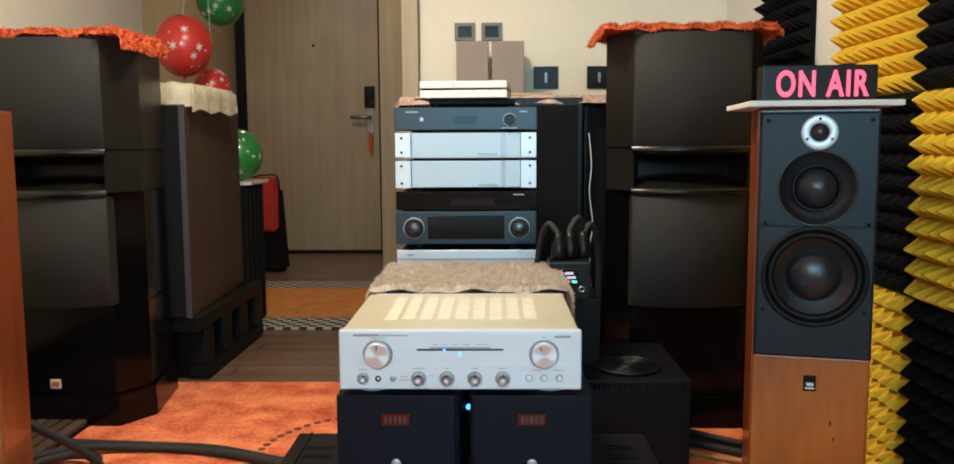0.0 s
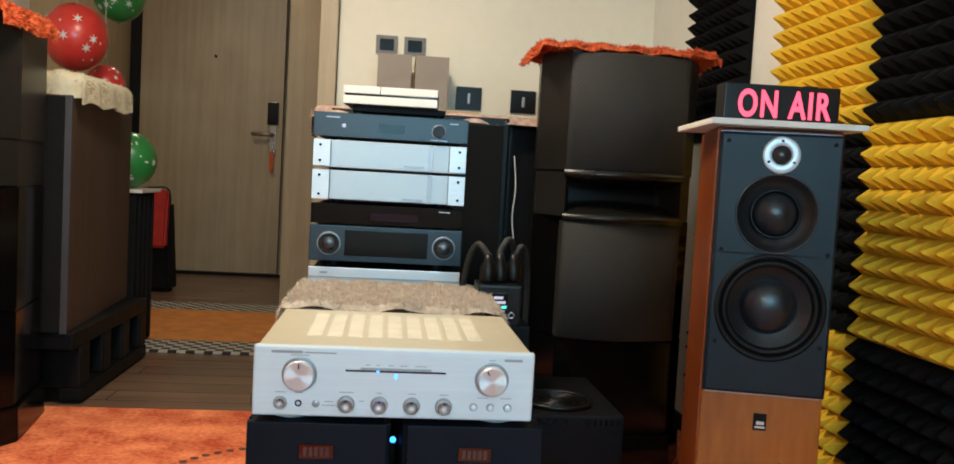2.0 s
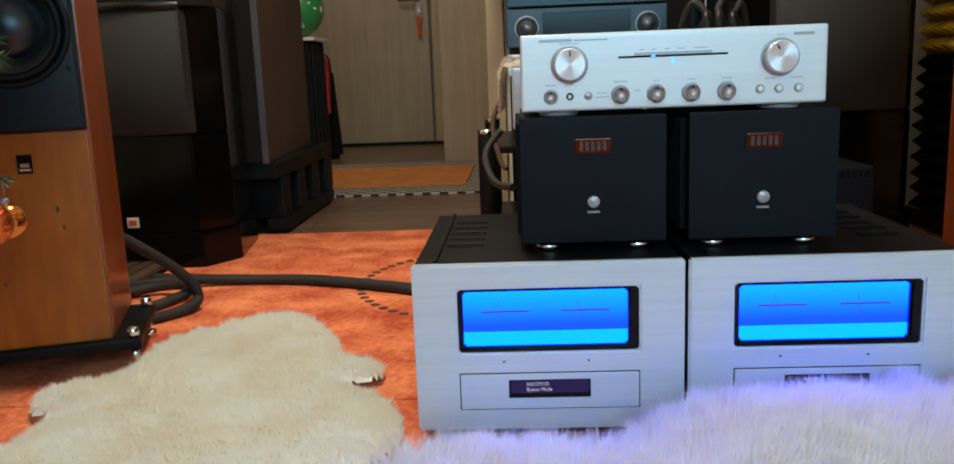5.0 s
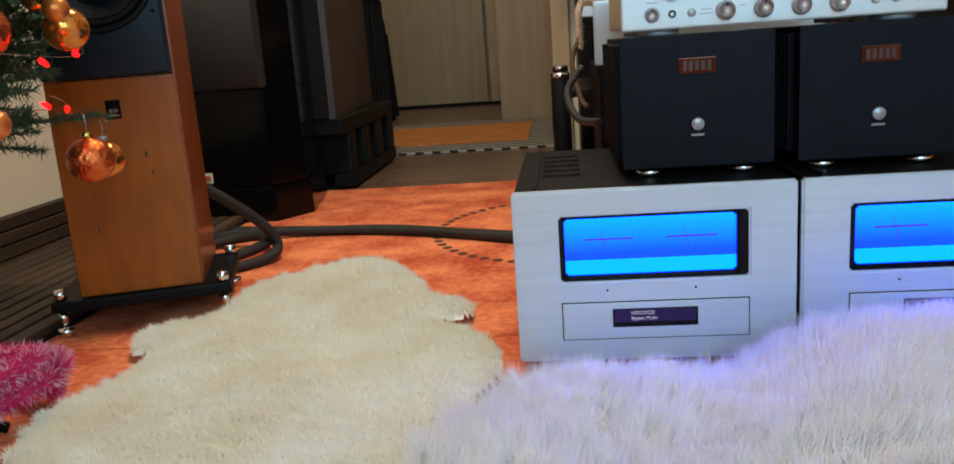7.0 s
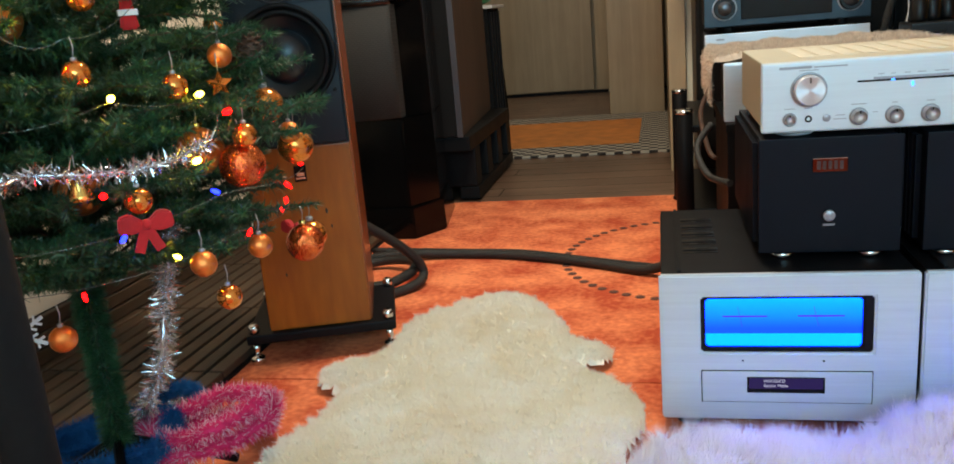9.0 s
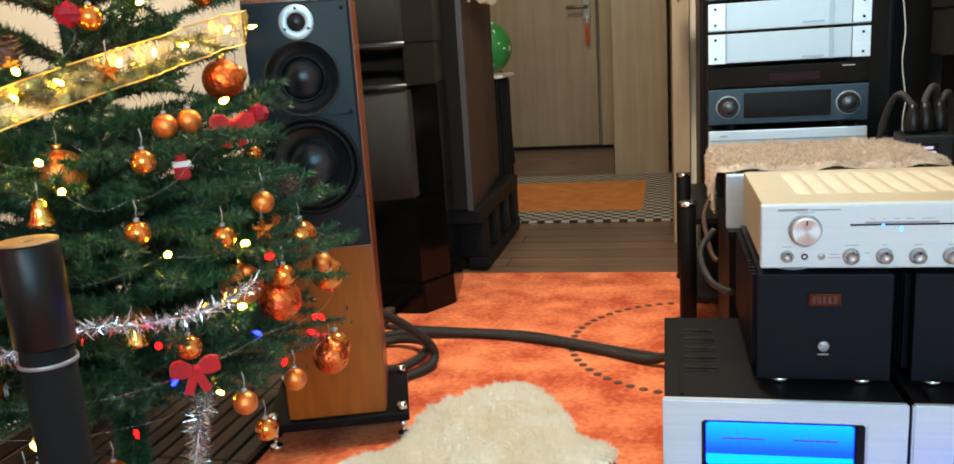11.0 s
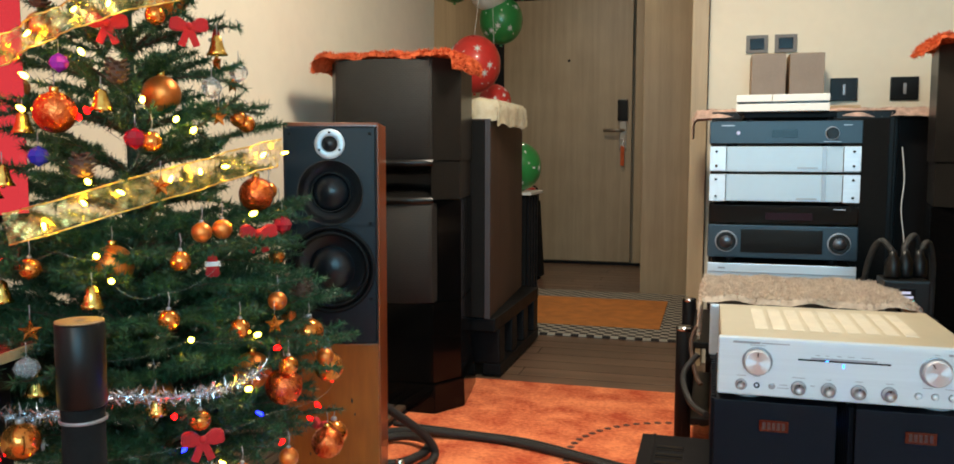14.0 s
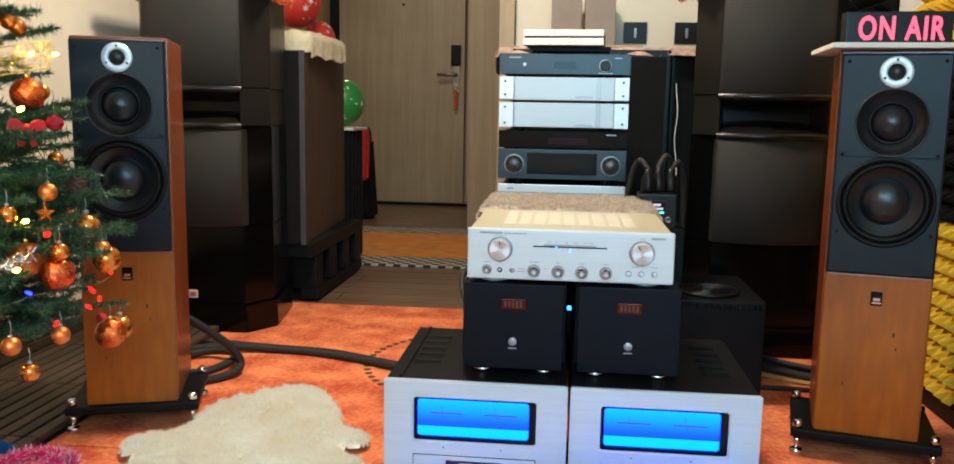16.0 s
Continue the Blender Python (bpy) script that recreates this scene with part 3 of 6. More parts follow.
part("lock_screen", box(-1.050, -0.962, 7.462, 7.502, 1.247, 1.432, 0.008), M_SCREENBLACK, door, "black glass keypad")
part("door_handle", tube([Vector((-1.0, 7.47, 1.165)), Vector((-1.0, 7.43, 1.165)), Vector((-1.03, 7.42, 1.165)), Vector((-1.165, 7.42, 1.165))], 0.015, 8), M_BRONZE, door, "dull bronze lever handle")
keys = thing("bunch_of_keys", (-1.0, 7.455, 0.92), "bunch of keys with an orange tag hanging in the door lock", "keys")
part("key_ring", tube([Vector((0.02 * math.cos(a), 0, 0.13 + 0.022 * math.sin(a))) for a in np.linspace(0, 6.28, 13)[:-1]], 0.003, 6, True), M_CHROME, keys)
part("key", box(-0.006, 0.006, -0.002, 0.016, 0.12, 0.17, 0.001), M_CHROME, keys)
part("key_tag", box(-0.018, 0.014, -0.006, 0.004, -0.06, 0.11, 0.003), M_ORANGERUG, keys, "orange fabric key tag")
# hall skirting and floor boards
structure("baseboard", box(-2.168, -0.81, 7.455, 7.478, -0.02, 0.012, 0.003), M_BLACKMETAL, "low dark door sill")
hall_floor = structure("hall_floor", box(-2.17, -0.15, 3.46, 7.62, -0.03, -0.0125, 0), M_BLACKMETAL, "dark brown wooden plank floor in the hall")

# window in the wall behind the camera
win = structure("window_1", frame_plate(-0.53, 1.03, 0.92, 2.08, YS - 0.12, YS - 0.08, (-0.48, 0.98, 0.97, 2.03)), M_WHITEPLASTIC, "white framed window")
part("mullion", box(0.23, 0.27, YS - 0.118, YS - 0.082, 0.965, 2.035, 0.003), M_WHITEPLASTIC, win)
lamp = thing("ceiling_lamp", (-0.45, 2.35, 2.41), "round white ceiling lamp", "lamp")
part("base", cyl(0.22, 0.06, (0, 0, 0.08)), M_WHITEPLASTIC, lamp)

# entrance mat
mat_ob = thing("doormat", (-0.78, 5.19, -0.012), "black and white gingham mat with orange centre, on the floor", "mat")
part("border", box(-0.78, 0.44, -0.745, 0.745, 0, 0.010, 0.003), M_GINGHAM, mat_ob, "black and white checked border")
part("centre", box(-0.72, 0.28, -0.49, 0.41, 0.0105, 0.017, 0.003), M_COIR, mat_ob, "orange pile centre")

# wall plates on the back wall
for x in (-0.067, 0.053):
    s = thing("wall_socket", (x, YB, 1.40), "grey metal wall socket plate with a dark centre", "socket", "grey wall sockets")
    part("plate", box(-0.046, 0.046, -0.012, 0.0, 0, 0.078, 0.003), M_PLATE, s)
    part("insert", box(-0.03, 0.03, -0.016, -0.0125, 0.015, 0.063, 0.002), M_SCREENBLACK, s)
for x in (0.296, 0.535):
    s = thing("wall_socket", (x, YB, 1.185), "black wall socket plate with a chrome toggle", "socket", "black wall sockets")
    part("plate", box(-0.055, 0.055, -0.012, 0.0, 0, 0.098, 0.003), M_BLACK_SATIN, s)
    part("toggle", box(-0.006, 0.006, -0.024, -0.0125, 0.025, 0.07, 0.003), M_SOCKET, s)


# ---- wall foam ----
FOAM_N, FOAM_SIZE = 10, 0.5


def foam_pyramid(material, seed):
    """One soft foam pyramid, facing -x."""
    b = bmesh.new()
    p = FOAM_SIZE / FOAM_N
    rng = random.Random(seed)
    q = [b.verts.new(v) for v in ((-0.012, 0, 0), (-0.012, p, 0), (-0.012, p, p), (-0.012, 0, p))]
    c_ = Vector((-0.055 + rng.uniform(-0.005, 0.005), p / 2 + rng.uniform(-0.004, 0.004), p / 2 + rng.uniform(-0.004, 0.004)))
    top = [b.verts.new(c_ + Vector((0, dy * 0.0022, dz * 0.0022))) for dy, dz in ((-1, -1), (1, -1), (1, 1), (-1, 1))]
    for k in range(4):
        b.faces.new((q[k], q[(k + 1) % 4], top[(k + 1) % 4], top[k]))
    b.faces.new(top)
    bmesh.ops.recalc_face_normals(b, faces=b.faces[:])
    return mesh_of("pyramid", b, material)


PYRAMIDS = {m_: [foam_pyramid(m_, s) for s in range(6)] for m_ in (M_FOAM_Y, M_FOAM_K)}
rf = random.Random(77)
BACK_OF = {m_: mesh_of("foam_back", box(-0.0119, 0, 0, FOAM_SIZE, 0, FOAM_SIZE, 0.002, 1), m_) for m_ in (M_FOAM_Y, M_FOAM_K)}
for col in range(-1, 4):
    for row in range(4):
        if col == 2:
            continue
        y0 = 2.24 - 0.5 + 0.502 * col
        if col == 3:
            y0 = 2.75 if row < 2 else 2.98
        yellow = (row + col) % 2 == 1 if col < 3 else row == 1
        m_ = M_FOAM_Y if yellow else M_FOAM_K
        t = thing("foam_panel", (XR - 0.001, y0, 0.06 + 0.502 * row), "%s pyramid acoustic foam panel on the wall" % ("yellow" if yellow else "black"), "foam panel", "acoustic foam panels")
        part("foam_back", BACK_OF[m_], m_, t)
        for k in range(FOAM_N * FOAM_N):
            r_ = part("pyramid", rf.choice(PYRAMIDS[m_]), m_, t)
            r_.location = (0, (k % FOAM_N) * FOAM_SIZE / FOAM_N, (k // FOAM_N) * FOAM_SIZE / FOAM_N)
structure("baseboard_right", box(XR - 0.015, XR, YS, YB, 0.0, 0.055, 0.003), M_BLACKMETAL, "low dark skirting under the foam")


# ---- large horn loudspeakers ----
def big_speaker(x, y, turn):
    t = thing("horn_loudspeaker", (x, y, 0), "large dark grey horn loudspeaker with curved cloth grilles, gloss black base", "loudspeaker", "large horn loudspeakers", turn)
    f, w, d = 0.198, 0.274, 0.46
    outline = [(-f, 0), (f, 0), (w, 0.13), (w - 0.05, d), (-w + 0.05, d), (-w, 0.13)]
    shrink = [(a * 0.94, 0.012 + b * 0.94) for a, b in outline]
    part("plinth", prism(outline, 0.0, 0.108, 0.985, (0, 0.2)), M_BLACK_GLOSS, t, "gloss black flared plinth")
    part("lower_body", prism(shrink, 0.1085, 0.405, 1.0), M_BLACK_GLOSS, t, "gloss black lower cabinet")
    inner = [(a, b + (0.05 if b < 0.05 else 0)) for a, b in shrink]
    part("middle_body", prism(inner, 0.4055, 0.785, 1.0), M_BLACK_GLOSS, t)
    part("upper_body", prism(shrink, 0.925, 1.295, 1.0), M_BROWNBLACK, t, "dark grey brown upper cabinet")
    slot = [(a * 0.93, b + (0.16 if b < 0.05 else 0.02)) for a, b in shrink]
    part("horn_throat", prism(slot, 0.785, 0.9255, 1.0, bev=0), M_BLACK_SATIN, t, "black horn recess")
    for s in (-1, 1):
        part("horn_cheek", prism([(s * 0.182, 0.012), (s * 0.253, 0.134), (s * 0.206, 0.44), (s * 0.16, 0.40), (s * 0.15, 0.12)][::s], 0.7855, 0.9248, 1.0, bev=0.002), M_BROWNBLACK, t)

    def bulge(z0, z1, depth, half, mat_, name, label=""):
        b = bmesh.new()
        n = 20
        cols = []
        for i in range(n + 1):
            u = -1 + 2 * i / n
            yy = 0.008 - depth * (1 - u * u)
            cols.append((u * half, yy))
        rows = []
        for z in (z0, z0 + 0.006, z1 - 0.006, z1):
            inset = 0.008 if z in (z0, z1) else 0
            rows.append([b.verts.new((cx, cy + inset, z)) for cx, cy in cols])
        for r0, r1 in zip(rows, rows[1:]):
            for i in range(n):
                fc = b.faces.new((r0[i], r0[i + 1], r1[i + 1], r1[i]))
                fc.smooth = True
        for r in (rows[0], rows[-1]):
            bk = [b.verts.new((v.co.x, 0.07, v.co.z)) for v in r]
            for i in range(n):
                b.faces.new((r[i], r[i + 1], bk[i + 1], bk[i]))
            r.append(bk)
        for k in (0, n):
            b.faces.new((rows[0][k], rows[1][k], rows[2][k], rows[3][k], rows[3][-1][k], rows[0][-1][k]))
        bmesh.ops.recalc_face_normals(b, faces=b.faces[:])
        part(name, b, mat_, t, label)

    bulge(0.930, 1.287, 0.045, 0.186, M_GRILLE, "upper_grille", "curved dark grey cloth grille")
    bulge(0.41, 0.772, 0.045, 0.186, M_GRILLE, "lower_grille", "curved dark grey cloth grille")

    def flare(z_lip, z_throat, z_rim, name):
        """One jaw of the horn: a rounded curved lip that sweeps back to the throat."""
        b = bmesh.new()
        n, k = 24, 10
        rows = []
        for j in range(k + 4):
            row = []
            for i in range(n + 1):
                u = -1 + 2 * i / n
                front = 0.002 - 0.052 * (1 - u * u)
                if j < 3:
                    c = (1 - j / 2) * math.pi / 2
                    y, zz = front + 0.006 * (1 - math.cos(c)), z_rim + (z_lip - z_rim) * (0.5 + 0.5 * (1 - j / 2) * -1 + 0.5 * j / 2)
                    y += 0.004 * abs(1 - j)
                else:
                    v = (j - 2) / (k + 1)
                    y = front + 0.004 + (0.165 - front) * v
                    zz = z_lip + (z_throat - z_lip) * (1 - (1 - v) ** 2.2) * (1 - 0.25 * u * u)
                row.append(b.verts.new((u * 0.190 * (1 - 0.12 * max(0, (j - 2) / (k + 1))), y, zz)))
            rows.append(row)
        for r0, r1 in zip(rows, rows[1:]):
            for i in range(n):
                b.faces.new((r0[i], r0[i + 1], r1[i + 1], r1[i])).smooth = True
        bmesh.ops.recalc_face_normals(b, faces=b.faces[:])
        part(name, b, M_HORN, t, "satin black curved horn jaw")

    flare(0.793, 0.840, 0.772, "lower_jaw")
    flare(0.912, 0.872, 0.931, "upper_jaw")
    part("badge", box(-0.036, 0.000, 0.0065, 0.0115, 0.128, 0.160, 0.002), M_SHELF, t, "small cream and orange maker's plate")
    part("badge_mark", box(-0.030, -0.006, 0.0045, 0.0062, 0.136, 0.152, 0.0), M_ORANGERUG, t)
    return t


big_speaker(-1.397, 2.925, 0)
big_speaker(0.695, 2.915, 0)


# ---- slim tower loudspeakers ----
def drilled_board(half, z0, z1, y0, y1, holes, chamfer=0.005):
    """A board facing -y with chamfered edges and round holes through it."""
    b = bmesh.new()
    hx, lo, hi = half - chamfer, z0 + chamfer, z1 - chamfer

    def quad(*pts):
        b.faces.new([b.verts.new(p) for p in pts])

    cells, z = [], lo
    for zc, r in sorted(holes):
        cells += [(z, zc - r - 0.004, None), (zc - r - 0.004, zc + r + 0.004, (zc, r))]
        z = zc + r + 0.004
    cells.append((z, hi, None))
    for a0, a1, hole in cells:
        if not hole:
            quad((-hx, y0, a0), (hx, y0, a0), (hx, y0, a1), (-hx, y0, a1))
            continue
        zc, r = hole
        n = 64
        rim, edge, back = [], [], []
        for k in range(n):
            a = 2 * math.pi * (k + 0.5) / n
            c, d = math.cos(a), math.sin(a)
            m = min(hx / max(1e-9, abs(c)), (a1 - a0) / 2 / max(1e-9, abs(d)))
            rim.append(b.verts.new((c * r, y0, zc + d * r)))
            back.append(b.verts.new((c * r, y1, zc + d * r)))
            edge.append(b.verts.new((c * m, y0, zc + d * m)))
        for k in range(n):
            j = (k + 1) % n
            b.faces.new((rim[k], rim[j], edge[j], edge[k]))
            b.faces.new((rim[j], rim[k], back[k], back[j]))
        for sx in (-1, 1):
            for zz, sg in ((a0, -1), (a1, 1)):
                near = [v for v in edge if v.co.x * sx > 0 and (v.co.z - zc) * sg > 0]
                side = max((v for v in near if abs(abs(v.co.x) - hx) < 1e-6), key=lambda v: v.co.z * sg, default=None)
                cap = max((v for v in near if abs(v.co.z - zz) < 1e-6), key=lambda v: v.co.x * sx, default=None)
                if side and cap:
                    b.faces.new((side, b.verts.new((sx * hx, y0, zz)), cap))
    inner = [(-hx, y0, lo), (hx, y0, lo), (hx, y0, hi), (-hx, y0, hi)]
    outer = [(-half, y0 + chamfer * 0.6, z0), (half, y0 + chamfer * 0.6, z0), (half, y0 + chamfer * 0.6, z1), (-half, y0 + chamfer * 0.6, z1)]
    rear = [(x, y1, z) for x, y, z in outer]
    for k in range(4):
        j = (k + 1) % 4
        quad(inner[k], inner[j], outer[j], outer[k])
        quad(outer[k], outer[j], rear[j], rear[k])
    bmesh.ops.remove_doubles(b, verts=b.verts[:], dist=0.00002)
    bmesh.ops.recalc_face_normals(b, faces=b.faces[:])
    return b


def tower_speaker(x, y, turn, zt, w):
    t = thing("tower_loudspeaker", (x, y, 0), "cherry veneered tower loudspeaker with a charcoal two-driver baffle on spikes", "loudspeaker", "slim tower loudspeakers", turn)
    d, z0 = 0.28, 0.072
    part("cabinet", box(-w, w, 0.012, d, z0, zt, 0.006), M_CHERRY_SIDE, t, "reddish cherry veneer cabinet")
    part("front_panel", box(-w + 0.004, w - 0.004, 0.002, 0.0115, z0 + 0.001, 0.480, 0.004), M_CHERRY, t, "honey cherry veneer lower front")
    yb = -0.0125
    zt_, zm, zw = zt - 0.053, zt - 0.170, zt - 0.358
    part("baffle", drilled_board(w - 0.004, 0.482, zt - 0.010, -0.012, 0.0115, ((zm, 0.079), (zw, 0.104))), M_BAFFLE, t, "charcoal painted baffle with round cut-outs")
    tw = part("tweeter", ring(0.019, 0.0365, 0, 0.005, (0, yb, zt_)), M_ALU, t, "silver tweeter ring")
    part("dome", lathe([(0.0195, 0.0), (0.015, 0.004), (0.009, 0.008), (0, 0.0095)], (0, yb, zt_), "y"), M_DOME, tw)
    for a in (90, 210, 330):
        part("screw", cyl(0.003, 0.002, (0.028 * math.cos(radians(a)), yb - 0.004, zt_ + 0.028 * math.sin(radians(a))), "y", 10, 0.0005), M_BLACKMETAL, tw)
    md = part("midrange", lathe([(0.081, 0.001), (0.080, 0.003), (0.077, 0.002), (0.072, -0.007), (0.060, -0.015), (0.049, -0.020)], (0, yb, zm), "y", 48), M_CONE, t, "black flared midrange horn")
    part("trim_ring", lathe([(0.0505, -0.020), (0.0495, -0.011), (0.0455, -0.0105), (0.044, -0.019)], (0, yb, zm), "y", 44), M_BLACK_SATIN, md, "satin black trim ring")
    part("dome", lathe([(0.044, -0.019), (0.040, -0.010), (0.031, -0.001), (0.019, 0.005), (0.008, 0.008), (0, 0.0085)], (0, yb, zm), "y", 44), M_DOME, md, "glossy dark dome")
    wf = part("woofer", lathe([(0.108, 0.000), (0.108, 0.004), (0.105, 0.006), (0.099, 0.005), (0.096, -0.002)], (0, yb, zw), "y", 56), M_RUBBER, t, "black woofer frame")
    part("surround", lathe([(0.0965, -0.003), (0.094, 0.004), (0.089, 0.006), (0.084, 0.003), (0.081, -0.005)], (0, yb, zw), "y", 56), M_RUBBER, wf, "black rubber surround")
    part("cone", lathe([(0.0815, -0.004), (0.070, -0.011), (0.058, -0.0165), (0.050, -0.020)], (0, yb, zw), "y", 56), M_CONE, wf, "dark woofer cone")
    part("dust_cap", lathe([(0.056, -0.0175), (0.053, -0.009), (0.043, 0.001), (0.028, 0.008), (0.012, 0.0115), (0, 0.012)], (0, yb, zw), "y", 48), M_DOME, wf, "large glossy dust cap")
    for sx in (-1, 1):
        for zz in (zt - 0.028, zt - 0.245, zt - 0.432):
            part("screw", cyl(0.0042, 0.003, (sx * (w - 0.020), -0.011, zz), "y", 10, 0.0005), M_BLACKMETAL, t)
    for kx, kz, kr in ((0.045, 0.335, 0.0042), (0.052, 0.300, 0.003), (-0.06, 0.20, 0.003)):
        b = cyl(kr, 0.0005, (0, 0, 0), "y", 12, 0.0001)
        b.transform(Matrix.Translation((kx, 0.0021, kz)) @ Matrix.Diagonal((0.7, 1, 1.6, 1)))
        part("wood_knot", b, M_BROWNCAB, t, "small dark knot in the veneer")
    bd = part("badge", box(-0.013, 0.013, -0.001, 0.0022, 0.405, 0.44, 0.001), M_SCREENBLACK, t, "small black and silver maker's plate")
    part("badge_bar", box(-0.010, 0.010, -0.0024, -0.0012, 0.410, 0.414, 0), M_CHROME, bd)
    part("badge_mark", box(-0.007, 0.008, -0.0024, -0.0012, 0.417, 0.424, 0), M_CHROME, bd)
    bp = part("base_plate", box(-w - 0.050, w + 0.050, -0.012, 0.262, 0.050, 0.0715, 0.005), M_BLACKMETAL, t, "black metal plinth plate")
    for sx in (-1, 1):
        for yy in (0.006, 0.245):
            part("spike_knob", lathe([(0, 0.072), (0.010, 0.072), (0.012, 0.076), (0.012, 0.089), (0.008, 0.093), (0, 0.093)], (sx * (w + 0.034), yy, 0), "z", 16), M_CHROME, bp, "chrome spike knob")
            part("spike", lathe([(0, 0.016), (0.003, 0.018), (0.008, 0.030), (0.008, 0.050), (0, 0.050)], (sx * (w + 0.034), yy, 0), "z", 16), M_CHROME, bp)
            part("spike_shoe", cyl(0.016, 0.016, (sx * (w + 0.034), yy, 0.0), "z", 16, 0.002), M_CHROME, bp)
    return t


tower_speaker(-1.136, 1.945, 18, 1.026, 0.116)
tower_speaker(0.746, 1.995, -14, 1.016, 0.122)
shelf = solo("speaker_top_board", box(-0.150, 0.156, -0.03, 0.26, 0, 0.012, 0.003), M_SHELF, (0.745, 1.985, 1.0165), "thin off-white board lying on a tower loudspeaker", "board", turn=-6)
sign = thing("on_air_sign", (0.754, 2.02, 1.029), "black box sign with glowing red ON AIR letters", "sign", turn=-4)
part("case", box(-0.118, 0.118, 0.0, 0.055, 0, 0.076, 0.003), M_BLACK_SATIN, sign)
part("letters", squash(text_mesh("ON AIR", 0.055, (0.003, -0.0025, 0.0115), 0, 0.0012, 1.16, "CENTER", 0.0016), 0.66, (0.003, 0, 0)), G_RED, sign, "glowing red letters")
part("switch", box(0.05, 0.08, 0.02, 0.035, 0.0762, 0.08, 0.001), M_BLACKMETAL, sign)
bpy.context.view_layer.update()


# ---- amplifier pile ----
def meter_amp(x, words):
    t = thing("meter_amplifier", (x, 1.62, 0.03), "silver-fronted power amplifier with glowing blue meter window, on the carpet", "amplifier", "meter amplifiers")
    w = 0.197
    part("case", box(-w + 0.003, w - 0.003, 0.016, 0.445, 0.0, 0.249, 0.003), M_BLACKMETAL, t, "black metal case")
    fp = part("faceplate", frame_plate(-w, w, 0.001, 0.255, 0.0, 0.014, (-0.132, 0.132, 0.121, 0.217)), M_ALU, t, "brushed silver faceplate")
    wd = part("meter_window", frame_plate(-0.1335, 0.1335, 0.1195, 0.2185, 0.004, 0.0155, (-0.124, 0.116, 0.129, 0.212)), M_BLACK_GLOSS, t, "black window bezel")
    part("backlight", box(-0.126, 0.118, 0.0125, 0.0150, 0.150, 0.214, 0), G_BLUE, wd, "glowing deep blue meter field")
    part("backlight_strip", box(-0.126, 0.118, 0.0120, 0.0150, 0.1275, 0.1495, 0), G_CYAN, wd, "bright cyan strip")
    for mx in (-0.062, 0.055):
        part("meter_scale", box(mx - 0.035, mx + 0.035, 0.0110, 0.0122, 0.1792, 0.1810, 0), G_NEEDLE, wd, "thin red meter scale")
        nb = box(-0.0003, 0.0003, 0.0102, 0.0108, 0, 0.034, 0)
        nb.transform(Matrix.Translation((mx - 0.004, 0, 0.163)) @ Matrix.Rotation(radians(-12), 4, "Y"))
        part("needle", nb, G_NEEDLE, wd)
    tr = part("drawer", box(-0.131, 0.131, -0.003, 0.003, 0.035, 0.089, 0.0015), M_ALU, t, "silver control flap")
    part("drawer_gap", box(-0.1325, 0.1325, -0.0005, 0.0035, 0.0335, 0.0905, 0), M_SCREENBLACK, t)
    part("display", box(-0.06, 0.06, -0.0042, -0.0032, 0.0525, 0.080, 0.0), M_SCREENBLACK, tr, "small violet text display")
    part("display_field", box(-0.057, 0.057, -0.0050, -0.0044, 0.060, 0.0785, 0.0), G_VFD, tr)
    zz = 0.0715
    for wds in words:
        part("display_text", text_mesh(wds, 0.0052, (-0.034, -0.0053, zz), 0, 0.0001), G_TEXT, tr)
        zz -= 0.008
    for sx in (-0.066, 0.058):
        part("pin_hole", cyl(0.0016, 0.001, (sx, 0.0, 0.1075), "y", 10, 0.0002), M_SCREENBLACK, t)
    lid = part("lid", box(-w + 0.004, w - 0.004, 0.017, 0.444, 0.2495, 0.2535, 0.001), M_BLACKMETAL, t, "black lid")
    part("lid_ridge", box(-w + 0.030, -w + 0.036, 0.02, 0.44, 0.2537, 0.2575, 0.001), M_BLACKMETAL, lid)
    for s in (-1, 1):
        for k in range(5):
            y0 = 0.13 + k * 0.052
            part("vent", box(s * 0.125 - 0.030, s * 0.125 + 0.030, y0, y0 + 0.030, 0.2536, 0.2546, 0), M_SCREENBLACK, lid)
            part("vent_bar", box(s * 0.125 - 0.030, s * 0.125 + 0.030, y0 + 0.013, y0 + 0.016, 0.2547, 0.2560, 0), M_BLACKMETAL, lid)
    for sx in (-1, 1):
        for yy in (0.06, 0.40):
            part("foot", cyl(0.022, 0.03, (sx * 0.15, yy, -0.03)), M_RUBBER, t)
    return t


meter_amp(-0.192, ("HDCD/CD", "Bypass Mode"))
meter_amp(0.2075, ("AutoDet",))


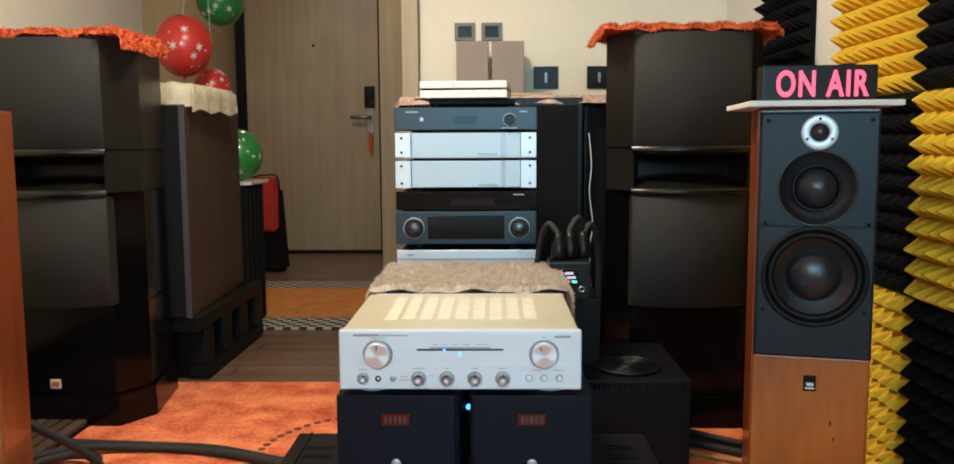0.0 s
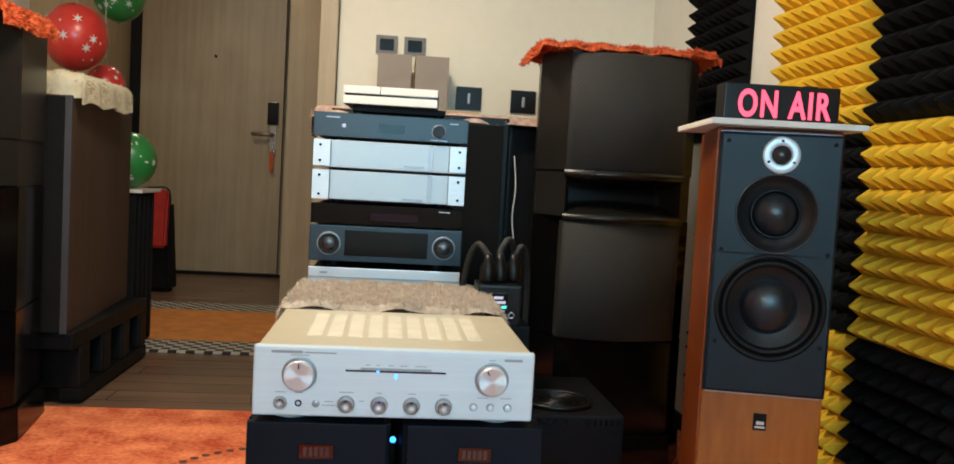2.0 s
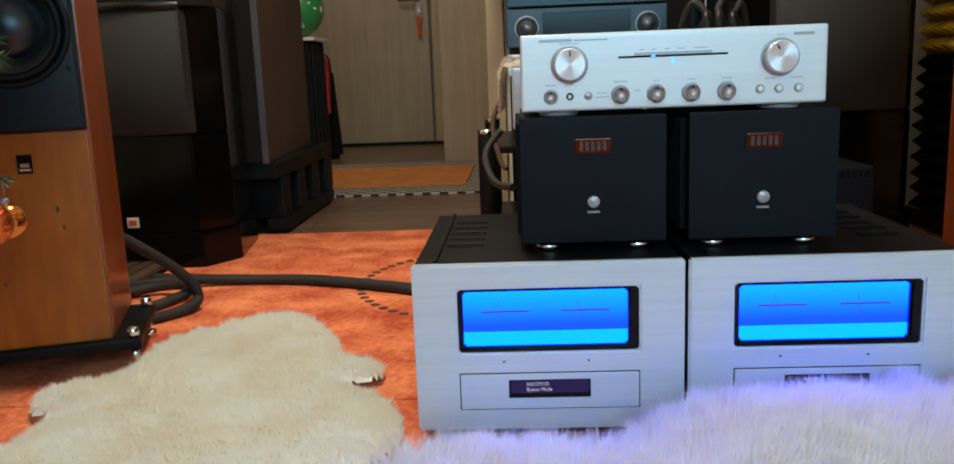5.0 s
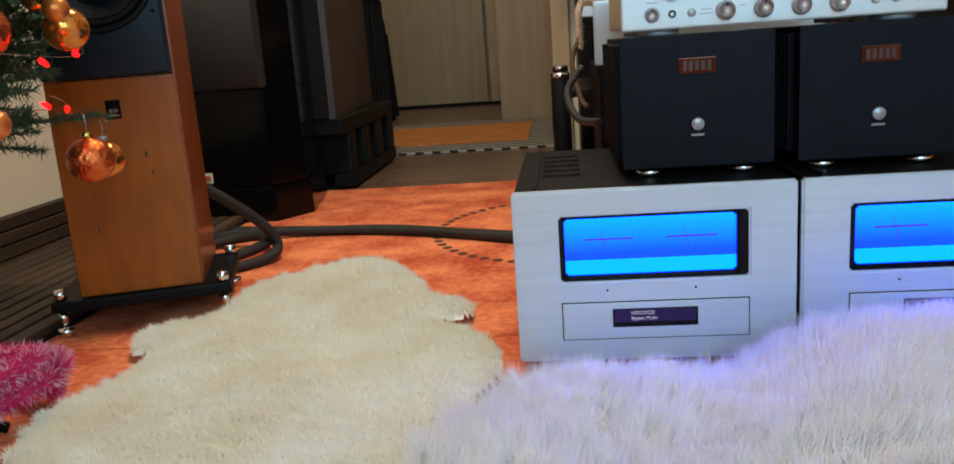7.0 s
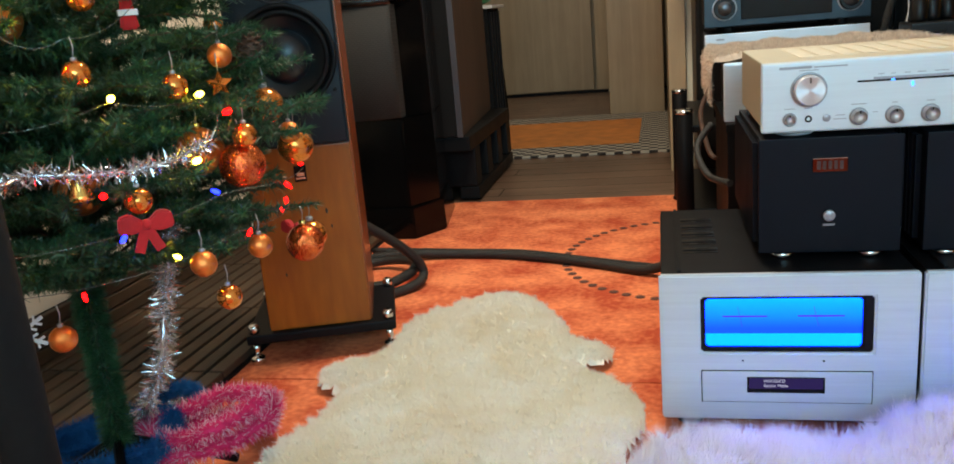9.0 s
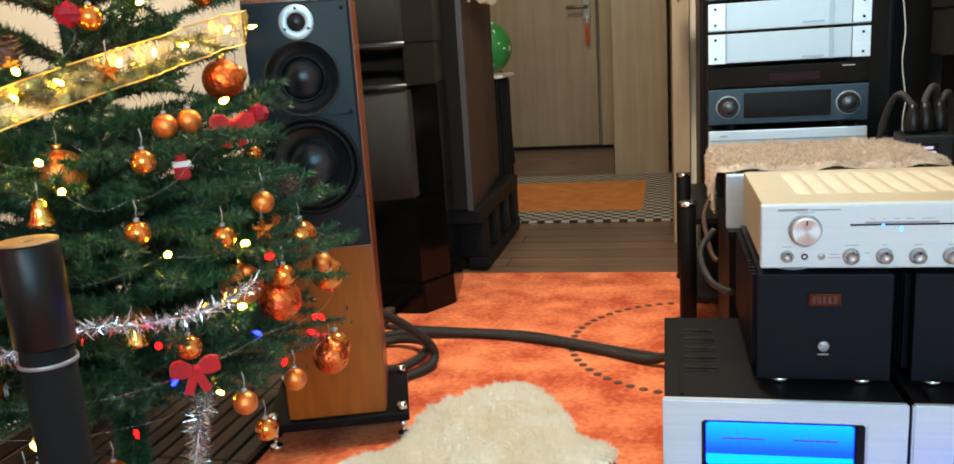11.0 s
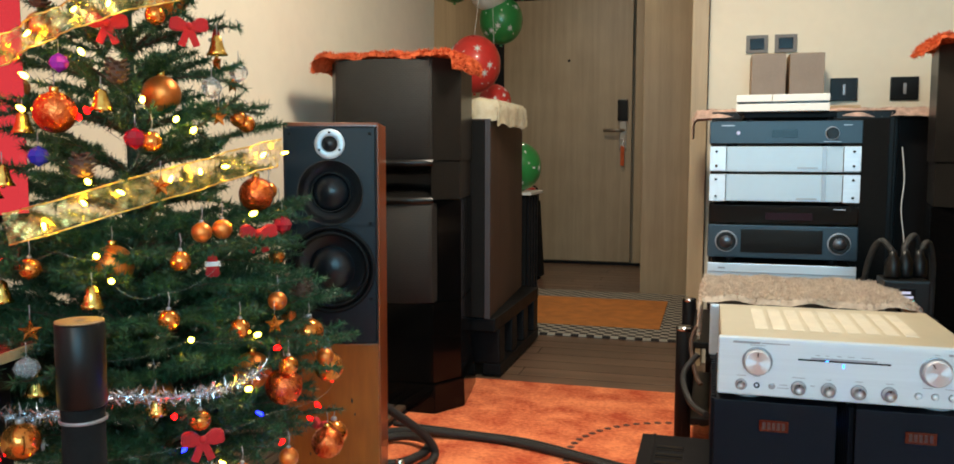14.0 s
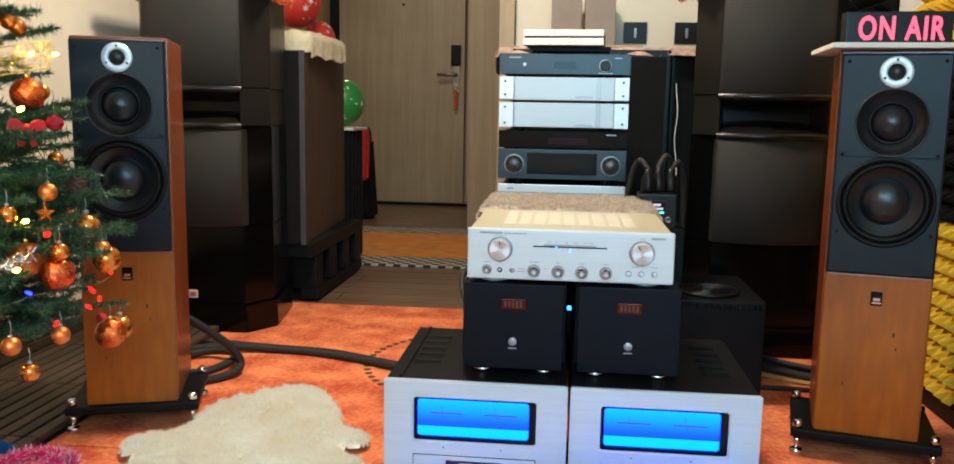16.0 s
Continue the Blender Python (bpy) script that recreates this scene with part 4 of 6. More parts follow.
def mono_amp(x):
    t = thing("mono_amplifier", (x, 1.69, 0.2875), "tall matt black mono amplifier standing on a silver amplifier", "amplifier", "black mono amplifiers")
    w = 0.108
    part("case", box(-w + 0.004, w - 0.004, 0.011, 0.40, 0.012, 0.198, 0.002), M_MONO, t)
    part("faceplate", box(-w, w, 0.0, 0.0105, 0.011, 0.200, 0.002), M_MONO, t, "matt blue-black faceplate")
    bd = part("badge", box(-0.026, 0.026, -0.003, 0.0005, 0.145, 0.167, 0.001), M_BADGE, t, "small dark mirror badge, the carpet's reflected red in its colour")
    for k in range(5):
        part("badge_bar", box(-0.020 + k * 0.0085, -0.0145 + k * 0.0085, -0.0036, -0.0031, 0.149, 0.163, 0), M_BADGEBAR, bd)
    pb = part("power_button", lathe([(0.0095, 0), (0.0095, 0.004), (0.008, 0.0055), (0, 0.005)], (0, 0, 0.073), "y", 24), M_SOCKET, t, "round silver power button")
    part("power_button_ring", ring(0.0098, 0.0112, 0, 0.0025, (0, 0, 0.073), "y", 24), M_SCREENBLACK, pb)
    part("button_caption", box(-0.009, 0.009, -0.0012, -0.0002, 0.056, 0.059, 0), M_SOCKET, t)
    for k in range(16):
        part("side_fin", box(-w - 0.006, -w + 0.0035, 0.04 + k * 0.022, 0.05 + k * 0.022, 0.02, 0.19, 0.001), M_MONO, t)
        part("side_fin", box(w - 0.0035, w + 0.006, 0.04 + k * 0.022, 0.05 + k * 0.022, 0.02, 0.19, 0.001), M_MONO, t)
    for sx in (-1, 1):
        for yy in (0.03, 0.36):
            part("foot", lathe([(0, -0.002), (0.018, -0.002), (0.020, 0.002), (0.017, 0.010), (0, 0.011)], (sx * 0.068, yy, 0), "z", 20), M_CHROME, t, "polished foot")
    return t


mono_amp(-0.118)
mono_amp(0.131)
led = solo("blue_led_lamp", sphere_bm(0.006), G_LED, (0.006, 2.00, 0.367), "small blue indicator lamp between the black amplifiers", "lamp")
ledpost = solo("led_holder", box(-0.006, 0.006, -0.006, 0.006, 0, 0.078, 0.001), M_SCREENBLACK, (0.006, 2.00, 0.2845), "slim black indicator post between the amplifiers", "post")


def knob(parent, name, r, depth, at, material, pointer=35, cap=True):
    k = part(name, lathe([(r, 0), (r, depth - 0.002), (r - 0.0015, depth), (r * 0.9, depth), (0, depth - 0.001)], at, "y", 36), material, parent)
    part("collar", ring(r, r * 1.12 + 0.001, 0, 0.0018, at, "y", 36), M_SOCKET, k)
    b = box(-0.0008, 0.0008, -depth - 0.0012, -depth + 0.0004, r * 0.5, r * 0.85, 0)
    b.transform(Matrix.Translation(at) @ Matrix.Rotation(radians(pointer), 4, "Y"))
    part("pointer", b, M_SCREENBLACK, k)
    return k


amp = thing("integrated_amplifier", (0, 1.70, 0.4875), "champagne silver integrated amplifier with two large knobs, on the black amplifiers", "amplifier")
part("faceplate", box(-0.2215, 0.2215, 0.0, 0.014, 0.008, 0.1195, 0.006, 3), M_SILVER, amp, "champagne silver faceplate")
cov = part("cover", box(-0.217, 0.217, 0.0145, 0.375, 0.012, 0.1175, 0.004), M_GOLDTOP, amp, "warm champagne metal cover")
for i in range(9):
    x0 = -0.15 + i * 0.034
    part("vent_strip", box(x0, x0 + 0.024, 0.10, 0.325, 0.1176, 0.1184, 0.0), M_VENT, cov)
for sx, ptr in ((-0.15, 0), (0.153, -28)):
    knob(amp, "large_knob", 0.0235, 0.018, (sx, 0, 0.075), M_KNOB, ptr)
for sx in (-0.076, -0.024, 0.027, 0.078):
    knob(amp, "small_knob", 0.0115, 0.014, (sx, 0, 0.029), M_KNOB, 0)
knob(amp, "power_button", 0.0088, 0.006, (-0.178, 0, 0.029), M_KNOB, 0)
part("headphone_jack", ring(0.003, 0.0055, 0, 0.002, (-0.150, 0, 0.029), "y", 20), M_SCREENBLACK, amp)
part("remote_eye", cyl(0.006, 0.0015, (-0.123, 0, 0.029), "y", 20, 0.0003), M_SOCKET, amp)
for sx in (0.126, 0.153, 0.181):
    part("push_button", cyl(0.0052, 0.005, (sx, 0, 0.030), "y", 20, 0.0006), M_SILVER, amp)
    part("button_ring", ring(0.0053, 0.0066, 0, 0.0016, (sx, 0, 0.030), "y", 20), M_SOCKET, amp)
slot = part("indicator_slot", box(-0.079, 0.079, -0.0012, 0.0005, 0.0815, 0.0845, 0.0005), M_SCREENBLACK, amp, "thin dark indicator slot")
part("slot_wing", box(-0.056, 0.056, -0.0016, 0.0004, 0.0842, 0.0885, 0.0005), M_SOCKET, slot)
part("indicator_lamp", box(-0.031, -0.026, -0.0022, -0.0013, 0.082, 0.0842, 0), G_LED, slot)
part("indicator_lamp", box(-0.0015, 0.0015, -0.0016, -0.0003, 0.072, 0.0785, 0), G_LED, amp, "small blue lamp")
part("name_plate", box(-0.194, -0.146, -0.0014, 0.0002, 0.108, 0.112, 0), M_SOCKET, amp, "dark raised maker's bar")
part("caption_bar", box(-0.143, -0.094, -0.0006, 0.0003, 0.1085, 0.1105, 0), M_SOCKET, amp)
part("caption_bar", box(0.172, 0.201, -0.0014, 0.0002, 0.105, 0.109, 0), M_SOCKET, amp)
for sx, zz, ww in ((-0.178, 0.0455, 0.008), (-0.15, 0.0455, 0.006), (-0.076, 0.0475, 0.011), (-0.024, 0.0475, 0.004), (0.027, 0.0475, 0.006), (0.078, 0.0475, 0.007), (0.14, 0.0445, 0.008), (0.178, 0.0445, 0.009), (-0.15, 0.1045, 0.014), (0.153, 0.1055, 0.005), (-0.103, 0.026, 0.010), (-0.103, 0.032, 0.007), (-0.052, 0.034, 0.004), (-0.045, 0.092, 0.004), (-0.028, 0.092, 0.003), (-0.008, 0.092, 0.004), (0.012, 0.092, 0.006), (0.04, 0.092, 0.010)):
    part("caption_bar", box(sx - ww, sx + ww, -0.0005, 0.0003, zz, zz + 0.0012, 0), M_SOCKET, amp)
for sx in (-1, 1):
    for yy in (0.045, 0.32):
        part("foot", lathe([(0, 0.0), (0.027, 0.0), (0.03, 0.002), (0.03, 0.007), (0.024, 0.010), (0, 0.012)], (sx * 0.165, yy, 0), "z", 28), M_ALU, amp, "round metal foot")


# ---- fleece-topped component and its stand ----
stand = thing("low_stand", (0, 2.28, 0), "black low equipment stand behind the amplifiers", "stand")
for s in (-1, 1):
    part("side_panel", box(s * 0.22 - 0.012, s * 0.22 + 0.012, 0.0, 0.42, 0, 0.41, 0.003), M_BLACKMETAL, stand)
part("shelf", box(-0.235, 0.235, -0.01, 0.43, 0.4105, 0.43, 0.003), M_BLACKMETAL, stand)
part("back_panel", box(-0.2, 0.2, 0.38, 0.395, 0, 0.41, 0.002), M_BLACKMETAL, stand)
comp = thing("silver_component", (0, 2.30, 0.4305), "silver hi-fi component under a beige fleece", "hi-fi unit")
part("case", box(-0.218, 0.218, 0.012, 0.38, 0.004, 0.128, 0.003), M_BLACKMETAL, comp)
part("faceplate", box(-0.238, 0.238, 0.0, 0.0115, 0.0, 0.134, 0.006), M_ALU, comp, "pale silver faceplate")

# ---- rack with its stack ----
rack = thing("equipment_rack", (-0.03, 2.82, 0), "low black rack with tubular posts and chrome caps", "rack")
for sx in (-0.285, 0.285):
    for yy in (0.0, 0.565):
        p = part("post", cyl(0.026, 0.375, (sx, yy, 0.012), "z", 20), M_BLACKMETAL, rack, "black tubular post")
        part("cap", lathe([(0.026, 0.3875), (0.027, 0.389), (0.026, 0.399), (0, 0.400)], (sx, yy, 0), "z", 20), M_CHROME, p, "chrome cap")
        part("foot", cyl(0.03, 0.0118, (sx, yy, 0), "z", 20), M_BLACKMETAL, p)
part("shelf", box(-0.262, 0.262, -0.01, 0.60, 0.33, 0.352, 0.004), M_BLACK_SATIN, rack)
part("shelf", box(-0.262, 0.262, -0.01, 0.60, 0.08, 0.102, 0.004), M_BLACK_SATIN, rack)
for sx in (-1, 1):
    for zz in (0.341, 0.091):
        for yy in (0.0, 0.565):
            part("shelf_lug", box(*sorted((sx * 0.255, sx * 0.275)), yy - 0.012, yy + 0.012, zz - 0.008, zz + 0.008, 0.001), M_BLACKMETAL, rack)
RX, RY = -0.027, 2.872


def unit(name, label, z0, z1, half, face, depth=0.36, feet=0.012, face_label="", dx=0.0):
    t = thing(name, (RX + dx, RY, z0), label, "hi-fi unit", "stacked hi-fi units")
    h = z1 - z0
    part("case", box(-half + 0.012, half - 0.012, 0.012, depth, feet, h - 0.002, 0.002), M_BLACKMETAL, t)
    part("faceplate", box(-half, half, 0.0, 0.0115, feet - 0.002, h, 0.003), face, t, face_label)
    for s in (-1, 1):
        for yy in (0.04, depth - 0.05):
            part("foot", cyl(0.018, feet, (s * (half - 0.07), yy, 0), "z", 16, 0.001), M_RUBBER, t)
    return t, h


u, h = unit("power_supply_unit", "black hi-fi unit on the low rack", 0.3525, 0.533, 0.2, M_BLACKMETAL)
u, h = unit("disc_player", "silver disc player in the stack", 0.5335, 0.603, 0.223, M_ALU, face_label="bright silver faceplate")
part("groove", box(-0.221, 0.221, -0.0012, 0.0003, h - 0.030, h - 0.027, 0), M_SOCKET, u)
part("name_plate", box(-0.19, -0.168, -0.0012, 0.0003, h - 0.018, h - 0.013, 0), M_SOCKET, u)
u, h = unit("surround_processor", "slate black surround processor with two round knobs", 0.6035, 0.727, 0.224, M_SLATEFACE, feet=0.02, face_label="slate blue-black faceplate")
part("flap", box(-0.122, 0.122, -0.003, 0.001, 0.036, h - 0.012, 0.002), M_SCREENBLACK, u, "glossy black front flap")
for sx, ptr in ((-0.167, 60), (0.170, -20)):
    k = knob(u, "dial", 0.030, 0.014, (sx, 0, 0.070), M_BLACK_SATIN, ptr)
    part("dial_face", cyl(0.020, 0.0012, (sx, -0.0138, 0.070), "y", 30, 0.0003), M_DARKKNOB, k)
u, h = unit("media_player", "gloss black media player with a dim display", 0.7275, 0.791, 0.223, M_BLACK_GLOSS, feet=0.006, face_label="gloss black faceplate")
part("display", box(-0.05, 0.09, -0.0012, 0.0003, 0.018, 0.04, 0), G_DIMVFD, u, "dim plum display")
part("caption_bar", box(0.15, 0.185, -0.0010, 0.0003, h - 0.012, h - 0.009, 0), M_SOCKET, u)
for k, (z0, z1) in enumerate(((0.7915, 0.888), (0.8885, 0.976))):
    u, h = unit("class_a_amplifier", "pale aluminium fronted amplifier with bolted end plates", z0, z1, 0.222, M_WHITEFACE, feet=0.014 if k == 0 else 0.010, face_label="pale aluminium faceplate")
    for s in (-1, 1):
        ep = part("end_plate", box(*sorted((s * 0.174, s * 0.223)), -0.005, -0.0005, 0.011, h, 0.001), M_ALU, u, "bolted aluminium end plate")
        for zz in (0.026, h - 0.016):
            part("bolt", cyl(0.004, 0.0025, (s * 0.203, -0.005, zz), "y", 12, 0.0005), M_BLACKMETAL, ep)
        part("edge_line", box(*sorted((s * 0.1725, s * 0.1742)), -0.0052, -0.0006, 0.012, h - 0.001, 0), M_BROWNCAB, ep)
    part("groove", box(0.112, 0.125, -0.0014, 0.0003, 0.012, h - 0.001, 0), M_SOCKET, u)
    part("caption_bar", box(0.04, 0.10, -0.0010, 0.0003, 0.018, 0.023, 0), M_SOCKET, u)
u, h = unit("preamplifier", "slate black preamplifier with a small display", 0.9765, 1.056, 0.226, M_SLATEFACE, feet=0.010, face_label="slate blue-black faceplate")
part("lamp_button", cyl(0.006, 0.003, (-0.138, 0, 0.042), "y", 16, 0.0005), G_TEXT, u, "small lit button")
part("display", box(-0.037, 0.038, -0.0012, 0.0003, 0.028, 0.052, 0), M_SCREENBLACK, u)
knob(u, "dial", 0.018, 0.012, (0.139, 0, 0.040), M_BLACK_SATIN, 10)
part("caption_bar", box(-0.19, -0.15, -0.0010, 0.0003, h - 0.016, h - 0.0125, 0), M_SOCKET, u)
part("caption_bar", box(0.17, 0.195, -0.0010, 0.0003, h - 0.016, h - 0.013, 0), M_SOCKET, u)
part("caption_bar", box(0.115, 0.165, -0.0010, 0.0003, 0.013, 0.0155, 0), M_SOCKET, u)
u2 = thing("isolation_platform", (RX, 2.95, 1.0565), "small black platform under a white console", "platform")
part("board", box(-0.12, 0.16, 0.0, 0.25, 0.012, 0.030, 0.002), M_BLACKMETAL, u2)
for sx in (-0.1, 0.14):
    for yy in (0.02, 0.23):
        part("foot", cyl(0.012, 0.0118, (sx, yy, 0), "z", 14, 0.001), M_RUBBER, u2)
con = thing("game_console", (-0.035, 2.90, 1.087), "white slab game console with a dark seam, on the stack", "console", turn=-4)
part("lower_shell", box(-0.139, 0.139, 0.0, 0.29, 0, 0.024, 0.002), M_WHITEPLASTIC, con)
part("seam", box(-0.135, 0.135, 0.004, 0.286, 0.0242, 0.0305, 0), M_SCREENBLACK, con, "dark seam")
part("upper_shell", box(-0.139, -0.031, 0.0, 0.29, 0.0307, 0.053, 0.002), M_WHITEPLASTIC, con)
part("upper_shell", box(-0.029, 0.139, 0.0, 0.29, 0.0307, 0.053, 0.002), M_WHITEPLASTIC, con)

# tall black cabinets behind the rack
cabs = []
for x0, x1, y0, zt, m_, lab in ((-0.25, 0.41, 3.52, 1.118, M_BLACK_SATIN, "tall black subwoofer cabinet behind the rack"), (0.425, 0.60, 3.62, 1.12, M_BLACK_SATIN, "narrow black cabinet beside the subwoofer")):
    c = thing("black_cabinet", ((x0 + x1) / 2, y0, 0), lab, "cabinet", "black cabinets")
    hw = (x1 - x0) / 2
    part("body", box(-hw, hw, 0.0, 0.40, 0, zt, 0.006), m_, c)
    part("grille", box(-hw + 0.012, hw - 0.02, -0.014, -0.0005, 0.02, zt - 0.03, 0.004), M_BLACKCLOTH if hw > 0.2 else M_BLACKMETAL, c)
for k, x in enumerate((-0.028, 0.122)):
    b = thing("bookshelf_speaker", (x, 3.80, 1.130), "small wooden bookshelf speaker with a taupe cloth grille", "speaker", "bookshelf speakers")
    part("cabinet", box(-0.068, 0.068, 0.012, 0.185, 0, 0.240, 0.003), M_BOOKWOOD, b, "honey wooden cabinet")
    part("grille", box(-0.067, 0.067, 0.0, 0.0115, 0.002, 0.238, 0.004), M_GREYCLOTH, b, "taupe cloth grille")
pin = solo("wooden_tray", box(0, 0.22, 0, 0.12, 0, 0.012, 0.003), M_TRIMWOOD, (0.08, 3.60, 1.130), "thin light wooden board on the cabinet cloth", "tray")

# power meter with its plugs
ps = thing("power_box", (0.275, 2.57, 0), "tall black mains box with a small dark red side", "mains box")
part("body", box(-0.07, 0.09, 0.0, 0.20, 0, 0.50, 0.004), M_BLACKMETAL, ps)
pm = thing("power_meter", (0.278, 2.56, 0.5005), "small black power meter with glowing coloured digits", "meter")
part("case", box(-0.058, 0.058, 0.0, 0.12, 0, 0.108, 0.006), M_BLACK_SATIN, pm)
part("screen", box(-0.022, 0.020, -0.0015, 0.0005, 0.042, 0.088, 0.001), M_SCREENBLACK, pm)
part("digit_bar", box(-0.016, 0.008, -0.0025, -0.0016, 0.072, 0.079, 0), G_TEXT, pm)
part("digit_bar", box(-0.010, 0.015, -0.0025, -0.0016, 0.060, 0.067, 0), G_TEXT, pm)
part("digit_bar", box(-0.024, 0.0, -0.0025, -0.0016, 0.048, 0.055, 0), G_REDTEXT, pm)
part("digit_bar", box(0.004, 0.018, -0.0025, -0.0016, 0.048, 0.055, 0), G_TEALTEXT, pm)
part("red_lamp", cyl(0.004, 0.002, (-0.008, 0, 0.02), "y", 12, 0.0004), G_REDTEXT, pm)
part("dial_ring", ring(0.006, 0.009, 0, 0.002, (0.032, 0, 0.030), "y", 18), M_CHROME, pm)
for k, (dx, top, mm) in enumerate(((-0.03, 0.090, M_CABLE), (0.005, 0.105, M_CABLE), (0.045, 0.085, M_CABLE))):
    pl = thing("mains_plug", (0.278 + dx, 2.61 + 0.02 * k, 0.609), "black mains plug with a thick braided cable", "plug", "mains plugs")
    part("plug_body", lathe([(0, 0), (0.020, 0), (0.022, 0.01), (0.021, 0.045), (0.012, 0.06), (0.010, 0.075), (0, 0.075)], (0, 0, 0), "z", 18), M_BLACK_SATIN, pl)
    s = -1 if k == 0 else 1
    part("cable", tube(spline([(0, 0, 0.07), (0.0, 0.01, top * 0.8), (s * 0.025, 0.03, top + 0.01), (s * 0.045, 0.06, top - 0.03), (s * 0.058, 0.10, -0.05), (s * 0.06, 0.13, -0.28)], 8), 0.009, 8), M_CABLE, pl)
wc = solo("white_cable", tube(spline([(0.43, 3.49, 0.98), (0.44, 3.48, 0.86), (0.432, 3.47, 0.75), (0.445, 3.46, 0.62), (0.43, 3.42, 0.5), (0.44, 3.3, 0.0)], 8), 0.0024, 6), M_WHITECABLE, (0, 0, 0), "thin white cable hanging beside the black cabinet", "cable")

# fan-topped black amplifier on the floor
fb = thing("fan_amplifier", (0.44, 2.40, 0), "low black amplifier with a round fan grille on top", "amplifier")
part("case", box(-0.18, 0.147, 0.0, 0.42, 0.015, 0.312, 0.006), M_BLACKMETAL, fb)
for sx in (-0.15, 0.12):
    for yy in (0.04, 0.38):
        part("foot", cyl(0.02, 0.015, (sx, yy, 0), "z", 14, 0.001), M_RUBBER, fb)
fg = part("fan_ring", ring(0.084, 0.096, 0, 0.012, (-0.005, 0.125, 0.312), "z", 40), M_BLACK_SATIN, fb, "round black fan guard")
for k in range(5):
    part("guard_ring", ring(0.018 + k * 0.014, 0.021 + k * 0.014, 0.004, 0.008, (-0.005, 0.125, 0.312), "z", 36), M_BLACK_SATIN, fg)
for a in range(4):
    b = box(-0.088, 0.088, -0.0012, 0.0012, 0.003, 0.006, 0)
    b.transform(Matrix.Translation((-0.005, 0.125, 0.312)) @ Matrix.Rotation(radians(45 * a), 4, "Z"))
    part("guard_spoke", b, M_BLACK_SATIN, fg)
part("fan_hub", cyl(0.016, 0.008, (-0.005, 0.125, 0.312), "z", 20, 0.001), M_DARKKNOB, fg)
for k in range(22):
    part("vent_tooth", box(-0.172 + k * 0.0142, -0.165 + k * 0.0142, -0.0025, 0.002, 0.288, 0.303, 0), M_SCREENBLACK, fb)


# ---- soft things ----
def tuft_mesh(name, pts, normals, length, width, spread, seed, lean=(0, 0, 0), jitter=0.35):
    """Short bent tufts over given roots."""
    rng = np.random.default_rng(seed)
    pts, normals = np.asarray(pts, float), np.asarray(normals, float)
    d = normals + rng.normal(size=pts.shape) * spread + np.asarray(lean)
    d /= np.linalg.norm(d, axis=1, keepdims=True)
    n = len(pts)
    return blades(pts, d, length * (1 - jitter + 2 * jitter * rng.random(n)), width * (0.7 + 0.6 * rng.random(n)), rng, name)


def inside(poly, p):
    x, y = p[:, 0], p[:, 1]
    res = np.zeros(len(p), bool)
    q = np.asarray(poly)
    j = len(q) - 1
    for i in range(len(q)):
        c = ((q[i, 1] > y) != (q[j, 1] > y)) & (x < (q[j, 0] - q[i, 0]) * (y - q[i, 1]) / (q[j, 1] - q[i, 1] + 1e-12) + q[i, 0])
        res ^= c
        j = i
    return res


